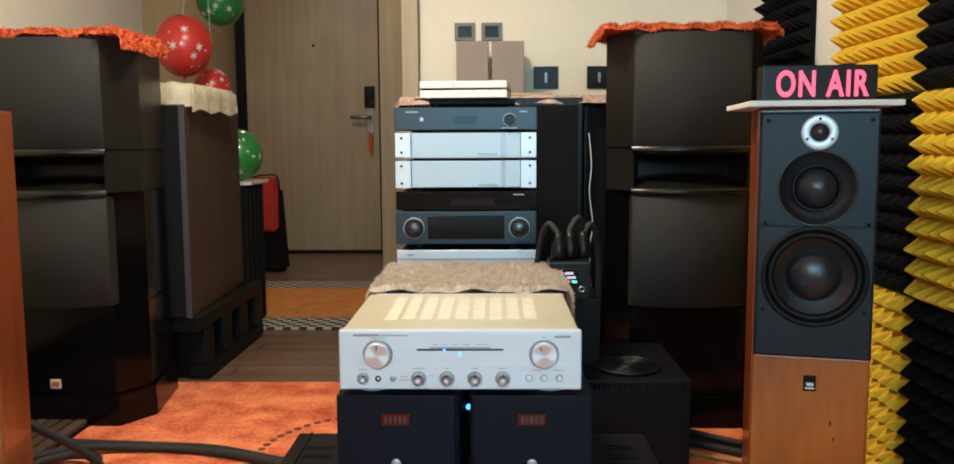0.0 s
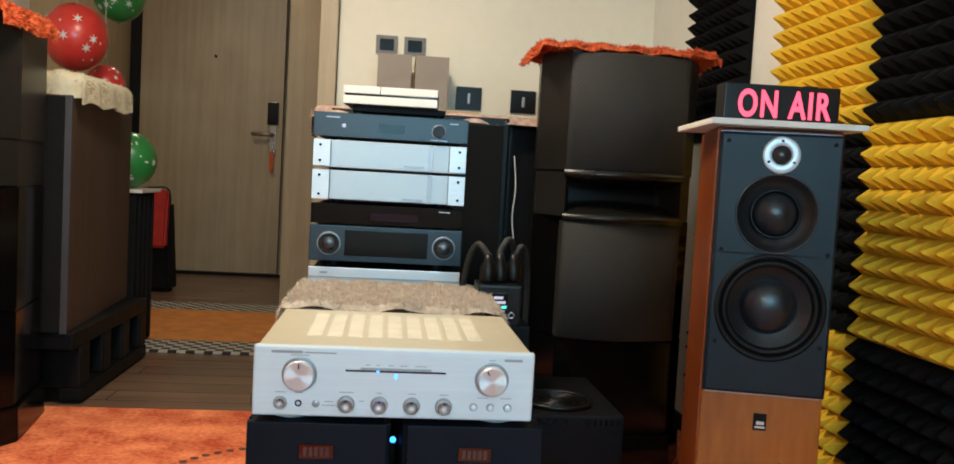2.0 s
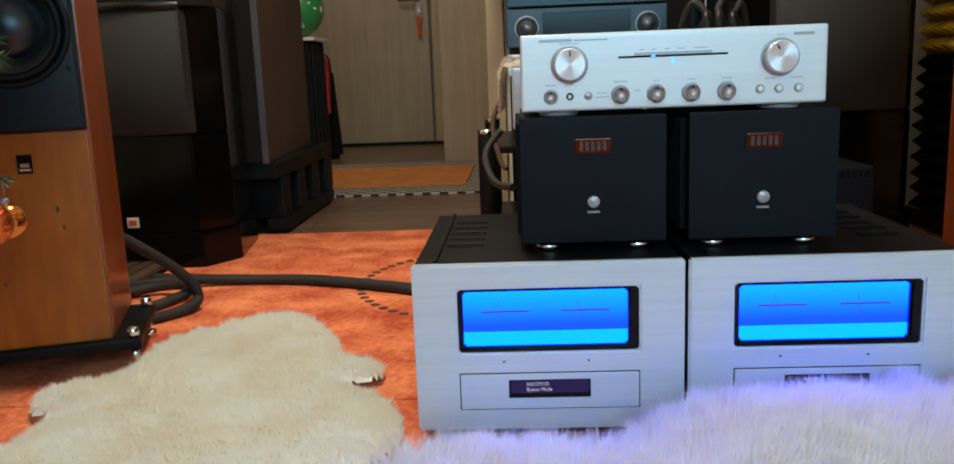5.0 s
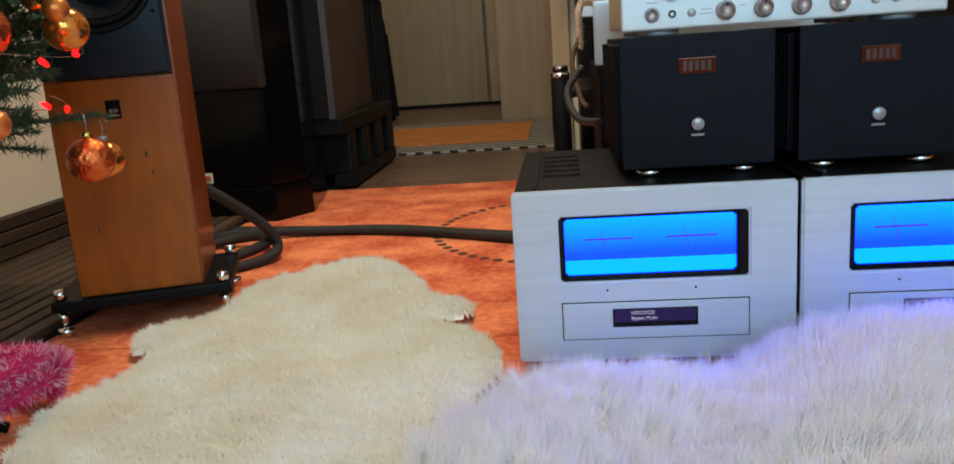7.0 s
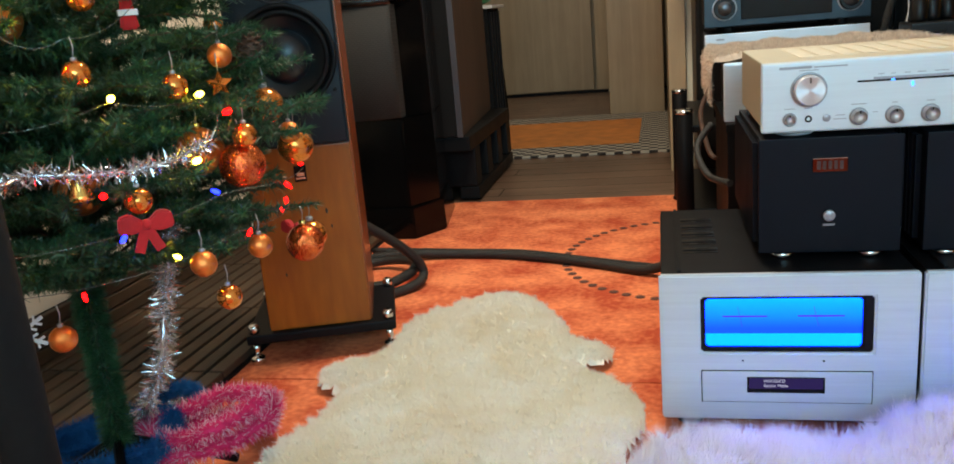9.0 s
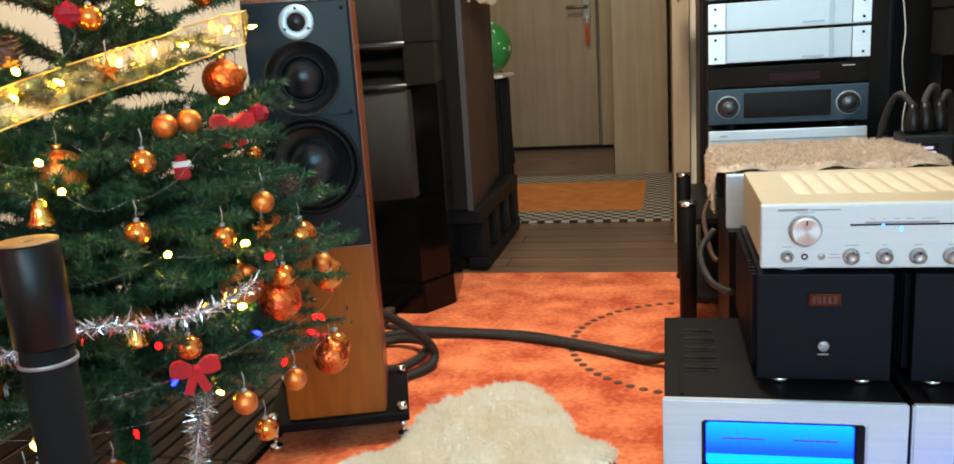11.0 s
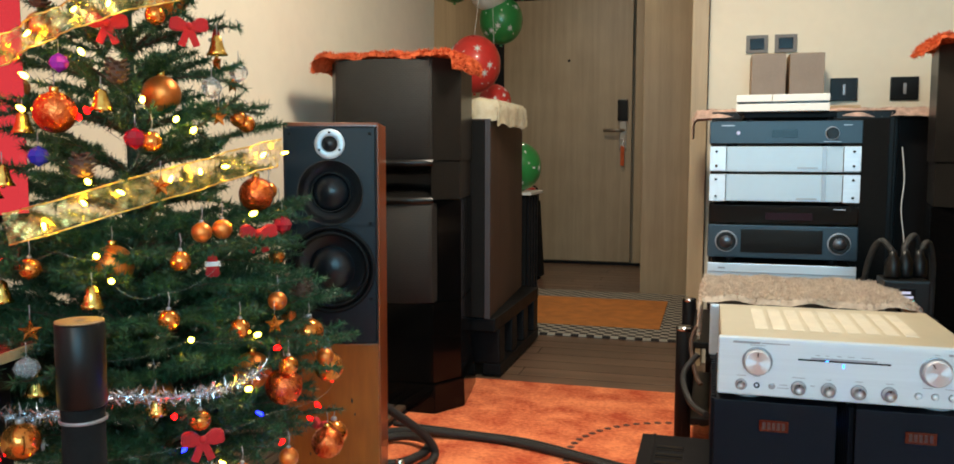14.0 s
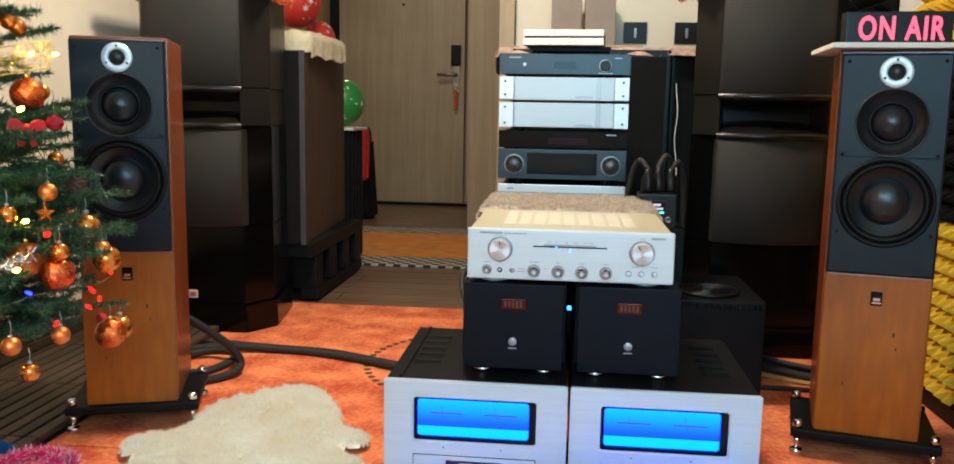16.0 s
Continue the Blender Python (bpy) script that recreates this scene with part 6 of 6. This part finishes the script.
# needles wound round the foot of the trunk
wound = np.column_stack([np.zeros((6000, 2)), 0.09 + 0.32 * rngt.random(6000)])
fan = rngt.normal(size=(6000, 3)) * (1, 1, 0.5)
N_root.append(wound + fan * (1, 1, 0) / np.linalg.norm(fan[:, :2], axis=1, keepdims=True) * 0.014)
N_dir.append(fan)
N_root, N_dir = np.concatenate(N_root), np.concatenate(N_dir)
N_dir /= np.linalg.norm(N_dir, axis=1, keepdims=True)
part("branch_frame", stems, M_BARK, tree, kind="stuff")
part("crown", blades(N_root, N_dir, 0.011 + 0.010 * rngt.random(len(N_root)), 0.0026 + 0 * N_root[:, 0], rngt, "crown"), M_NEEDLE, tree, "dark green needle foliage", kind="stuff")


def bauble_master(name, label, r, material, group):
    t = thing(name, (0, 0, 0), label, "ornament", group)
    part("ball", sphere_bm(r, (0, 0, 0), 22), material, t)
    part("cap", cyl(r * 0.22, r * 0.28, (0, 0, r * 0.93), "z", 12, 0.0006), M_SOCKET if r < 0.03 else M_GOLD, t, "metal cap")
    part("hanger", tube([Vector((0, 0, r * 1.2)), Vector((0.002, 0, r * 1.2 + 0.012)), Vector((0, 0, r * 1.2 + 0.024))], 0.0009, 5), M_SOCKET, t)
    return t


def bell_master():
    t = thing("bell", (0, 0, 0), "small gold bell hanging on the tree", "ornament", "gold bells")
    part("body", lathe([(0.004, 0.022), (0.009, 0.018), (0.011, 0.006), (0.015, -0.006), (0.019, -0.012), (0.017, -0.012), (0.010, 0.004), (0, 0.016)], (0, 0, 0), "z", 20), M_GOLD, t)
    part("clapper", sphere_bm(0.004, (0, 0, -0.012), 10), M_GOLD, t)
    part("hanger", tube([Vector((0, 0, 0.022)), Vector((0, 0, 0.042))], 0.0009, 5), M_SOCKET, t)
    return t


def bow_master():
    t = thing("bow", (0, 0, 0), "red velvet bow tied on the tree", "ornament", "red bows")
    for s in (-1, 1):
        b = bmesh.new()
        pr = [(0, 0.004), (s * 0.016, 0.017), (s * 0.030, 0.014), (s * 0.032, -0.004), (s * 0.016, -0.008), (0, -0.003)]
        fr = [b.verts.new((x, -0.006 - 0.004 * abs(x) / 0.03, z_)) for x, z_ in pr]
        bk = [b.verts.new((x, 0.005, z_)) for x, z_ in pr]
        b.faces.new(fr)
        b.faces.new(bk[::-1])
        for i in range(6):
            b.faces.new((fr[i], fr[(i + 1) % 6], bk[(i + 1) % 6], bk[i]))
        bmesh.ops.recalc_face_normals(b, faces=b.faces[:])
        bmesh.ops.bevel(b, geom=b.edges[:], offset=0.002, segments=2, affect="EDGES")
        part("loop", b, M_BOW, t)
        tl = box(-0.006, 0.006, -0.003, 0.0, -0.034, 0.0, 0.001)
        tl.transform(Matrix.Rotation(radians(s * -22), 4, "Y"))
        part("tail", tl, M_BOW, t)
    part("knot", sphere_bm(0.0065, (0, -0.004, 0.002), 12), M_BOW, t)
    return t


def star_master():
    t = thing("star_ornament", (0, 0, 0), "small gold orange star hanging on the tree", "ornament", "star ornaments")
    b = bmesh.new()
    f, k = b.verts.new((0, -0.008, 0)), b.verts.new((0, 0.008, 0))
    rr = [b.verts.new(((0.018 if i % 2 == 0 else 0.008) * math.sin(i * math.pi / 5), 0, (0.018 if i % 2 == 0 else 0.008) * math.cos(i * math.pi / 5))) for i in range(10)]
    for i in range(10):
        b.faces.new((f, rr[i], rr[(i + 1) % 10]))
        b.faces.new((k, rr[(i + 1) % 10], rr[i]))
    bmesh.ops.recalc_face_normals(b, faces=b.faces[:])
    part("star", b, M_ORNAMENT, t)
    part("hanger", tube([Vector((0, 0, 0.017)), Vector((0, 0, 0.04))], 0.0009, 5), M_SOCKET, t)
    return t


def cone_master():
    t = thing("pine_cone", (0, 0, 0), "small brown pine cone on the tree", "ornament", "pine cones")
    part("core", sphere_bm(0.014, (0, 0, 0), 12, 1.3), M_PINE, t)
    b = None
    for i in range(34):
        a, zz = i * 2.4, -0.018 + i * 0.0011
        rad = 0.015 * math.sqrt(max(0.1, 1 - (zz / 0.022) ** 2))
        s = box(0, 0.010, -0.004, 0.004, -0.001, 0.001, 0)
        s.transform(Matrix.Rotation(a, 4, "Z") @ Matrix.Translation((rad * 0.7, 0, zz)) @ Matrix.Rotation(radians(-25), 4, "Y"))
        b = join(b, s)
    part("husk", b, M_PINE, t)
    return t


def snowflake_master():
    t = thing("snowflake", (0, 0, 0), "white glitter snowflake on the tree", "ornament", "snowflakes")
    b = None
    for k in range(6):
        m = Matrix.Rotation(radians(60 * k), 4, "Y")
        s = box(-0.0028, 0.0028, -0.0015, 0.0015, 0, 0.045, 0)
        for zz, l in ((0.018, 0.014), (0.030, 0.012)):
            for sg in (-1, 1):
                q = box(-0.0018, 0.0018, -0.0014, 0.0014, 0, l, 0)
                q.transform(Matrix.Translation((0, 0, zz)) @ Matrix.Rotation(radians(sg * 55), 4, "Y"))
                s = join(s, q)
        s.transform(m)
        b = join(b, s)
    part("flake", b, M_SNOW, t)
    return t


def gift_master():
    t = thing("gift_box_ornament", (0, 0, 0), "tiny foil gift box hanging on the tree", "ornament", "gift ornaments")
    part("box_body", box(-0.012, 0.012, -0.012, 0.012, -0.012, 0.012, 0.001), M_SILVERTINSEL, t)
    part("band", box(-0.003, 0.003, -0.0126, 0.0126, -0.0126, 0.0126, 0), M_BOW, t)
    part("hanger", tube([Vector((0, 0, 0.012)), Vector((0, 0, 0.035))], 0.0009, 5), M_SOCKET, t)
    return t


def figure_master():
    t = thing("felt_ornament", (0, 0, 0), "small red and white felt ornament on the tree", "ornament", "felt ornaments")
    part("felt", prism([(-0.012, -0.006), (0.012, -0.006), (0.012, 0.006), (-0.012, 0.006)], -0.022, 0.022, 0.55, (0, 0), 0.003), M_BOW, t)
    part("band", box(-0.0125, 0.0125, -0.0075, 0.007, -0.004, 0.004, 0.001), M_SNOW, t, "white felt band")
    return t


def gem_master(colour, material, r):
    t = thing("crystal_ornament", (0, 0, 0), "%s cut plastic crystal hanging on the tree" % colour, "ornament", "crystal ornaments")
    b = lathe([(0, -r), (r * 0.75, -r * 0.55), (r, 0), (r * 0.75, r * 0.55), (0, r)], (0, 0, 0), "z", 8)
    for f in b.faces:
        f.smooth = False
    part("crystal", b, material, t)
    part("hanger", tube([Vector((0, 0, r)), Vector((0, 0, r + 0.02))], 0.0008, 5), M_SOCKET, t)
    return t


masters = {
    "big": bauble_master("bauble", "large frosted orange bauble hanging on the tree", 0.034, M_ORNAMENT_MATT, "large baubles"),
    "shine": bauble_master("bauble", "shiny copper orange bauble hanging on the tree", 0.028, M_ORNAMENT, "shiny baubles"),
    "red": bauble_master("bauble", "faceted red gold glitter bauble hanging on the tree", 0.032, M_ORNAMENT_RED, "glitter baubles"),
    "small": bauble_master("small_bauble", "small glossy orange bauble hanging on the tree", 0.0165, M_ORNAMENT, "small baubles"),
    "smallm": bauble_master("small_bauble", "small frosted orange bauble hanging on the tree", 0.0165, M_ORNAMENT_MATT, "small baubles"),
    "bell": bell_master(), "bow": bow_master(), "star": star_master(), "cone": cone_master(), "flake": snowflake_master(), "gift": gift_master(), "felt": figure_master(),
    "clear": gem_master("clear", M_CRYSTAL, 0.019), "gemred": gem_master("dark red", M_GEM_RED, 0.018), "gemblue": gem_master("deep blue", M_GEM_BLUE, 0.017), "gempurple": gem_master("purple", M_GEM_PURPLE, 0.016),
}
used = set()


def hang(kind, at, turn=None):
    """Places one ornament; the first of a kind is the master itself."""
    turn = rt.uniform(-40, 60) if turn is None else turn
    m = pose(*at, 0, 0, turn)
    if kind not in used:
        used.add(kind)
        masters[kind].matrix_world = m
        return masters[kind]
    return copy_thing(masters[kind], m)


# the ornaments that stand out
for kind, at in (("shine", (-0.991, 1.64, 0.366)), ("big", (-1.013, 1.36, 0.567)), ("big", (-1.186, 1.225, 0.765)), ("red", (-1.048, 1.446, 0.874)), ("big", (-1.181, 1.36, 1.052)), ("red", (-1.213, 1.142, 1.011)), ("big", (-1.149, 1.27, 0.535)), ("felt", (-1.055, 1.31, 0.762)), ("bell", (-1.40, 1.20, 0.885)), ("big", (-1.16, 1.36, 1.22)), ("flake", (-1.36, 1.33, 0.30)), ("flake", (-1.44, 1.20, 0.28)), ("flake", (-1.30, 1.18, 0.50))):
    hang(kind, at, 40 if kind in ("bow", "felt", "flake") else None)
PLACED = {
    "small": ((-1.139, 1.286, 1.175), (-1.11, 1.23, 0.967), (-1.234, 1.111, 0.774), (-1.051, 1.21, 0.78), (-1.048, 1.174, 0.693), (-0.982, 1.26, 0.666), (-0.937, 1.331, 0.591), (-0.996, 1.169, 0.541), (-0.94, 1.235, 0.395)),
    "smallm": ((-1.024, 1.281, 0.825), (-1.04, 1.25, 0.822), (-0.966, 1.349, 0.697), (-0.937, 1.466, 0.573), (-0.944, 1.197, 0.452)),
    "bell": ((-1.174, 1.202, 1.027), (-1.092, 1.38, 1.132), (-1.313, 1.151, 0.909), (-1.138, 1.123, 0.729), (-1.272, 1.095, 0.735)),
    "star": ((-1.062, 1.336, 1.01), (-1.088, 1.22, 0.897), (-1.214, 1.085, 0.684), (-0.959, 1.326, 0.661)),
    "bow": ((-1.189, 1.24, 1.156), (-1.111, 1.331, 1.161), (-1.0, 1.349, 0.812), (-0.989, 1.164, 0.512)),
    "cone": ((-1.164, 1.227, 1.078), (-1.184, 1.169, 0.928), (-0.973, 1.451, 0.702)),
    "clear": ((-1.076, 1.339, 1.06), (-1.091, 1.443, 1.096), (-1.209, 1.07, 0.632)),
    "gemred": ((-1.127, 1.215, 0.972), (-1.005, 1.438, 0.82)),
    "gemblue": ((-1.253, 1.159, 0.944),),
    "gempurple": ((-1.246, 1.202, 1.092),),
    "shine": ((-1.199, 1.042, 0.532),),
}
for kind, spots in PLACED.items():
    for at in spots:
        o_ = Vector((at[0] - TX, at[1] - TY, 0)).normalized() * 0.012
        hang(kind, (at[0] + o_.x, at[1] + o_.y, at[2]), 40 if kind == "bow" else None)
kinds = ["small"] * 9 + ["smallm"] * 7 + ["bell"] * 4 + ["star"] * 2 + ["bow"] * 1 + ["cone"] * 2 + ["gift"] * 1 + ["felt"] * 1 + ["shine"] * 3 + ["red"] * 2
for kind in kinds:
    zz = 0.36 + 0.95 * rt.random() ** 1.4
    a = rt.uniform(-2.6, 1.0) if zz < 0.6 else rt.choice((rt.uniform(-2.8, -1.7), rt.uniform(0.2, 1.0)))
    R = crown_radius(zz) * rt.uniform(0.86, 1.04)
    hang(kind, (TX + math.cos(a) * R, TY + math.sin(a) * R, zz))


def garland(name, label, path, material, count, length, seed, width=0.003, core=0.003, tips=None):
    t = thing(name, (0, 0, 0), label, "garland", "tinsel garlands")
    part("core", tube(path, core, 6), material, t)
    rng = np.random.default_rng(seed)
    P = np.array([tuple(p) for p in path])
    i = rng.integers(0, len(P) - 1, count)
    u = rng.random(count)[:, None]
    roots = P[i] * (1 - u) + P[i + 1] * u
    d = rng.normal(size=(count, 3))
    d /= np.linalg.norm(d, axis=1, keepdims=True)
    if tips:
        part("tip_foil", blades(roots[::6] + d[::6] * length * 0.55, d[::6], length * (0.35 + 0.4 * rng.random(len(roots[::6]))), np.full(len(roots[::6]), width), rng, "tip_foil"), tips, t, kind="stuff")
    part("foil", blades(roots, d, length * (0.6 + 0.6 * rng.random(count)), np.full(count, width), rng, "foil"), material, t, kind="stuff")
    return t


def wrap(z0, z1, a0, a1, scale=1.0, sag=0.02, n=40):
    out = []
    for i in range(n):
        u = i / (n - 1)
        zz, a = z0 + (z1 - z0) * u, a0 + (a1 - a0) * u
        R = crown_radius(zz) * scale
        out.append(Vector((TX + R * math.cos(a), TY + R * math.sin(a), zz - sag * abs(math.sin(u * 9)))))
    return out


garland("silver_garland", "silver tinsel garland round the tree", wrap(0.56, 0.60, -2.6, -0.3, 0.97), M_SILVERTINSEL, 2600, 0.020, 41)
garland("silver_garland", "silver tinsel garland trailing down to the carpet", spline([(-1.06, 1.33, 0.47), (-1.11, 1.36, 0.36), (-1.18, 1.42, 0.22), (-1.26, 1.47, 0.12), (-1.32, 1.51, 0.05), (-1.35, 1.55, 0.035), (-1.28, 1.575, 0.05), (-1.24, 1.53, 0.05), (-1.27, 1.47, 0.045)], 10), M_SILVERTINSEL, 6500, 0.027, 42)


def hank(cx, cy, a, b_, turn, loops, top, seed):
    """A loosely coiled hank of garland lying on the floor."""
    r = random.Random(seed)
    out = []
    for k in range(loops * 9):
        u = k / 9 * 2 * math.pi
        s = 0.72 + 0.38 * r.random()
        x, y = a * s * math.cos(u), b_ * s * math.sin(u)
        out.append((cx + x * math.cos(turn) - y * math.sin(turn), cy + x * math.sin(turn) + y * math.cos(turn), 0.026 + top * (k / (loops * 9)) * (0.75 + 0.25 * math.cos(u - 0.6)) + r.uniform(0, 0.008)))
    return out


garland("pink_garland", "coiled hank of pink tinsel garland on the carpet under the tree", spline(hank(-1.165, 1.515, 0.112, 0.072, 0.55, 2, 0.085, 3), 8), M_PINKTINSEL, 26000, 0.025, 43, 0.0019, 0.009, M_FROST)
garland("blue_garland", "coiled hank of blue tinsel garland on the floor under the tree", spline(hank(-1.335, 1.415, 0.15, 0.095, 0.35, 3, 0.06, 5), 8), M_BLUETINSEL, 40000, 0.026, 44, 0.0018, 0.007)
garland("blue_garland", "short end of blue tinsel garland on the floor under the tree", spline([(-1.37, 1.56, 0.03), (-1.335, 1.60, 0.06), (-1.30, 1.64, 0.065), (-1.265, 1.63, 0.05), (-1.25, 1.59, 0.03)], 10), M_BLUETINSEL, 9000, 0.022, 46, 0.0018, 0.007)


def ribbon(name, pts, width):
    t = thing(name, (0, 0, 0), "sheer gold organza ribbon draped across the tree", "ribbon", "gold ribbons")
    P = spline(pts, 14)
    b = bmesh.new()
    rows = []
    for i, p in enumerate(P):
        out = Vector((p.x - TX, p.y - TY, 0)).normalized()
        row = []
        for j in range(6):
            v = j / 5 - 0.5
            crease = 0.005 * math.sin(i * 0.55 + v * 5) + 0.0025 * math.sin(i * 1.7 - v * 9)
            row.append(b.verts.new(p + Vector((0, 0, width * v)) + out * crease))
        rows.append(row)
    for r0, r1 in zip(rows, rows[1:]):
        for j in range(5):
            b.faces.new((r0[j], r1[j], r1[j + 1], r0[j + 1])).smooth = True
    lo_c, hi_c = [r[0].co.copy() for r in rows], [r[-1].co.copy() for r in rows]
    part("sheer_band", b, M_RIBBON, t)
    part("edge", tube(lo_c, 0.0014, 5), M_RIBBON_EDGE, t)
    part("edge", tube(hi_c, 0.0014, 5), M_RIBBON_EDGE, t)
    return [(p + (Vector((p.x - TX, p.y - TY, 0)).normalized() * 0.012)) for p in P]


R1 = ribbon("gold_ribbon", [(-1.25, 1.075, 0.835), (-1.19, 1.10, 0.852), (-1.12, 1.17, 0.882), (-1.06, 1.28, 0.912), (-1.02, 1.38, 0.938), (-1.01, 1.47, 0.952)], 0.048)
R2 = ribbon("gold_ribbon", [(-1.36, 1.17, 1.09), (-1.30, 1.155, 1.118), (-1.22, 1.17, 1.155), (-1.14, 1.22, 1.195), (-1.09, 1.30, 1.225), (-1.08, 1.38, 1.26)], 0.045)


def fairy(name, path, colours, step, seed):
    t = thing(name, (0, 0, 0), "string of small fairy lights on a clear wire round the tree", "string lights", "fairy lights")
    part("wire", tube(path, 0.0005, 5), M_WIRE, t)
    r = random.Random(seed)
    acc = 0
    for p, q in zip(path, path[1:]):
        acc += (q - p).length
        if acc > step:
            acc = 0
            c = r.choice(colours)
            d = Vector((r.uniform(-1, 1), r.uniform(-1, 0.3), r.uniform(-1, 1))).normalized()
            bl_ = lathe([(0, 0), (0.0024, 0.001), (0.0030, 0.005), (0.0022, 0.010), (0, 0.013)], (0, 0, 0), "z", 10)
            bl_.transform(Matrix.Translation(q + d * 0.004) @ d.to_track_quat("Z", "Y").to_matrix().to_4x4())
            part("bulb", bl_, c, t)


fairy("fairy_lights", [p for p in R1], [G_BULB], 0.058, 1)
fairy("fairy_lights", [p for p in R2], [G_BULB], 0.058, 2)
W_, R_, B_, N_ = G_BULB, G_BULB_RED, G_BULB_BLUE, G_BULB_GREEN


def fairy_at(stops):
    """A string through given spots, one bulb at each."""
    t = thing("fairy_lights", (0, 0, 0), "string of small fairy lights on a clear wire round the tree", "string lights", "fairy lights")
    line = spline([s[:3] for s in stops], 10)
    for i, p in enumerate(line):
        p.z -= 0.010 * math.sin(math.pi * (i % 10) / 10)
    part("wire", tube(line, 0.0005, 5), M_WIRE, t)
    for x, y, z_, c_ in stops:
        if c_:
            o_ = Vector((x - TX, y - TY, 0.1)).normalized()
            bl_ = lathe([(0, 0), (0.0034, 0.001), (0.0044, 0.006), (0.0032, 0.012), (0, 0.016)], (0, 0, 0), "z", 10)
            bl_.transform(Matrix.Translation(Vector((x, y, z_)) + o_ * 0.012) @ o_.to_track_quat("Z", "Y").to_matrix().to_4x4())
            part("bulb", bl_, c_, t)


fairy_at([(-1.302, 1.197, 1.064, W_), (-1.212, 1.212, 1.10, W_), (-1.128, 1.235, 1.026, W_), (-1.091, 1.263, 0.996, W_), (-1.074, 1.281, 0.979, W_)])
fairy_at([(-1.363, 1.20, 1.02, None), (-1.294, 1.179, 1.011, W_), (-1.198, 1.184, 0.997, R_), (-1.19, 1.192, 1.007, R_), (-1.11, 1.20, 0.95, None), (-1.17, 1.164, 0.898, W_)])
fairy_at([(-1.339, 1.111, 0.749, R_), (-1.286, 1.111, 0.783, R_), (-1.20, 1.12, 0.80, None), (-1.142, 1.141, 0.787, W_), (-1.118, 1.141, 0.75, W_), (-1.05, 1.17, 0.735, None), (-1.0, 1.26, 0.78, None), (-1.01, 1.344, 0.84, W_)])
fairy_at([(-1.12, 1.10, 0.64, None), (-1.023, 1.189, 0.656, W_), (-0.968, 1.281, 0.647, W_), (-0.95, 1.31, 0.62, R_), (-0.96, 1.24, 0.569, W_), (-1.02, 1.14, 0.55, R_)])
fairy("fairy_lights", wrap(0.50, 0.54, -2.8, 0.7, 1.0, 0.02), [G_BULB, G_BULB_RED, G_BULB, G_BULB_BLUE], 0.10, 5)
fairy("fairy_lights", wrap(0.445, 0.47, -2.8, 0.9, 0.86, 0.015), [G_BULB_BLUE, G_BULB_GREEN, G_BULB_RED, G_BULB], 0.10, 6)
fairy("fairy_lights", wrap(1.25, 1.40, -2.8, 0.6, 0.95, 0.01), [G_BULB], 0.07, 7)

# ---- pieces of the floor ----
for (y0, y1, k) in [(3.462 + i * 0.14, 3.600 + i * 0.14, i) for i in range(30)]:
    for (x0, x1) in ((-2.168, -1.30 + 0.3 * math.sin(k * 2.1)), (-1.298 + 0.3 * math.sin(k * 2.1), -0.152)):
        if y1 < 7.62:
            part("plank", box(x0, x1, y0, y1 - 0.002, -0.024, -0.012, 0.0015, 1), M_DARKWOOD, hall_floor)
deck = structure("slatted_deck", box(XL + 0.002, -1.305, -0.6, 3.0, 0.0005, 0.006, 0), M_BLACKMETAL, "dark brown slatted wooden deck tiles along the wall")
for i in range(11):
    for j in range(9):
        x0 = XL + 0.006 + i * 0.0445
        y0 = -0.58 + j * 0.398
        part("slat", box(x0, x0 + 0.036, y0, y0 + 0.392, 0.0065, 0.024, 0.002, 1), M_SLAT, deck)
skirt = structure("slatted_skirting", box(XL + 0.0005, XL + 0.006, -0.6, 2.9, 0.026, 0.135, 0), M_BLACKMETAL, "dark brown slatted wooden skirting against the wall")
for i in range(3):
    for j in range(6):
        part("slat", box(XL + 0.0065, XL + 0.024, -0.58 + j * 0.58, -0.01 + j * 0.58, 0.028 + i * 0.037, 0.060 + i * 0.037, 0.002, 1), M_SLAT, skirt)
dots = None
for k in range(60):
    a = 2 * math.pi * k / 60
    dots = cyl(0.0125, 0.0012, (-0.29 + 0.375 * math.cos(a), 2.675 + 0.39 * math.sin(a), 0.0003), "z", 10, 0.0003, dots)
part("dot_pattern", dots, M_CARPET_DOT, carpet, "ring of dark brown woven dots", kind="stuff")
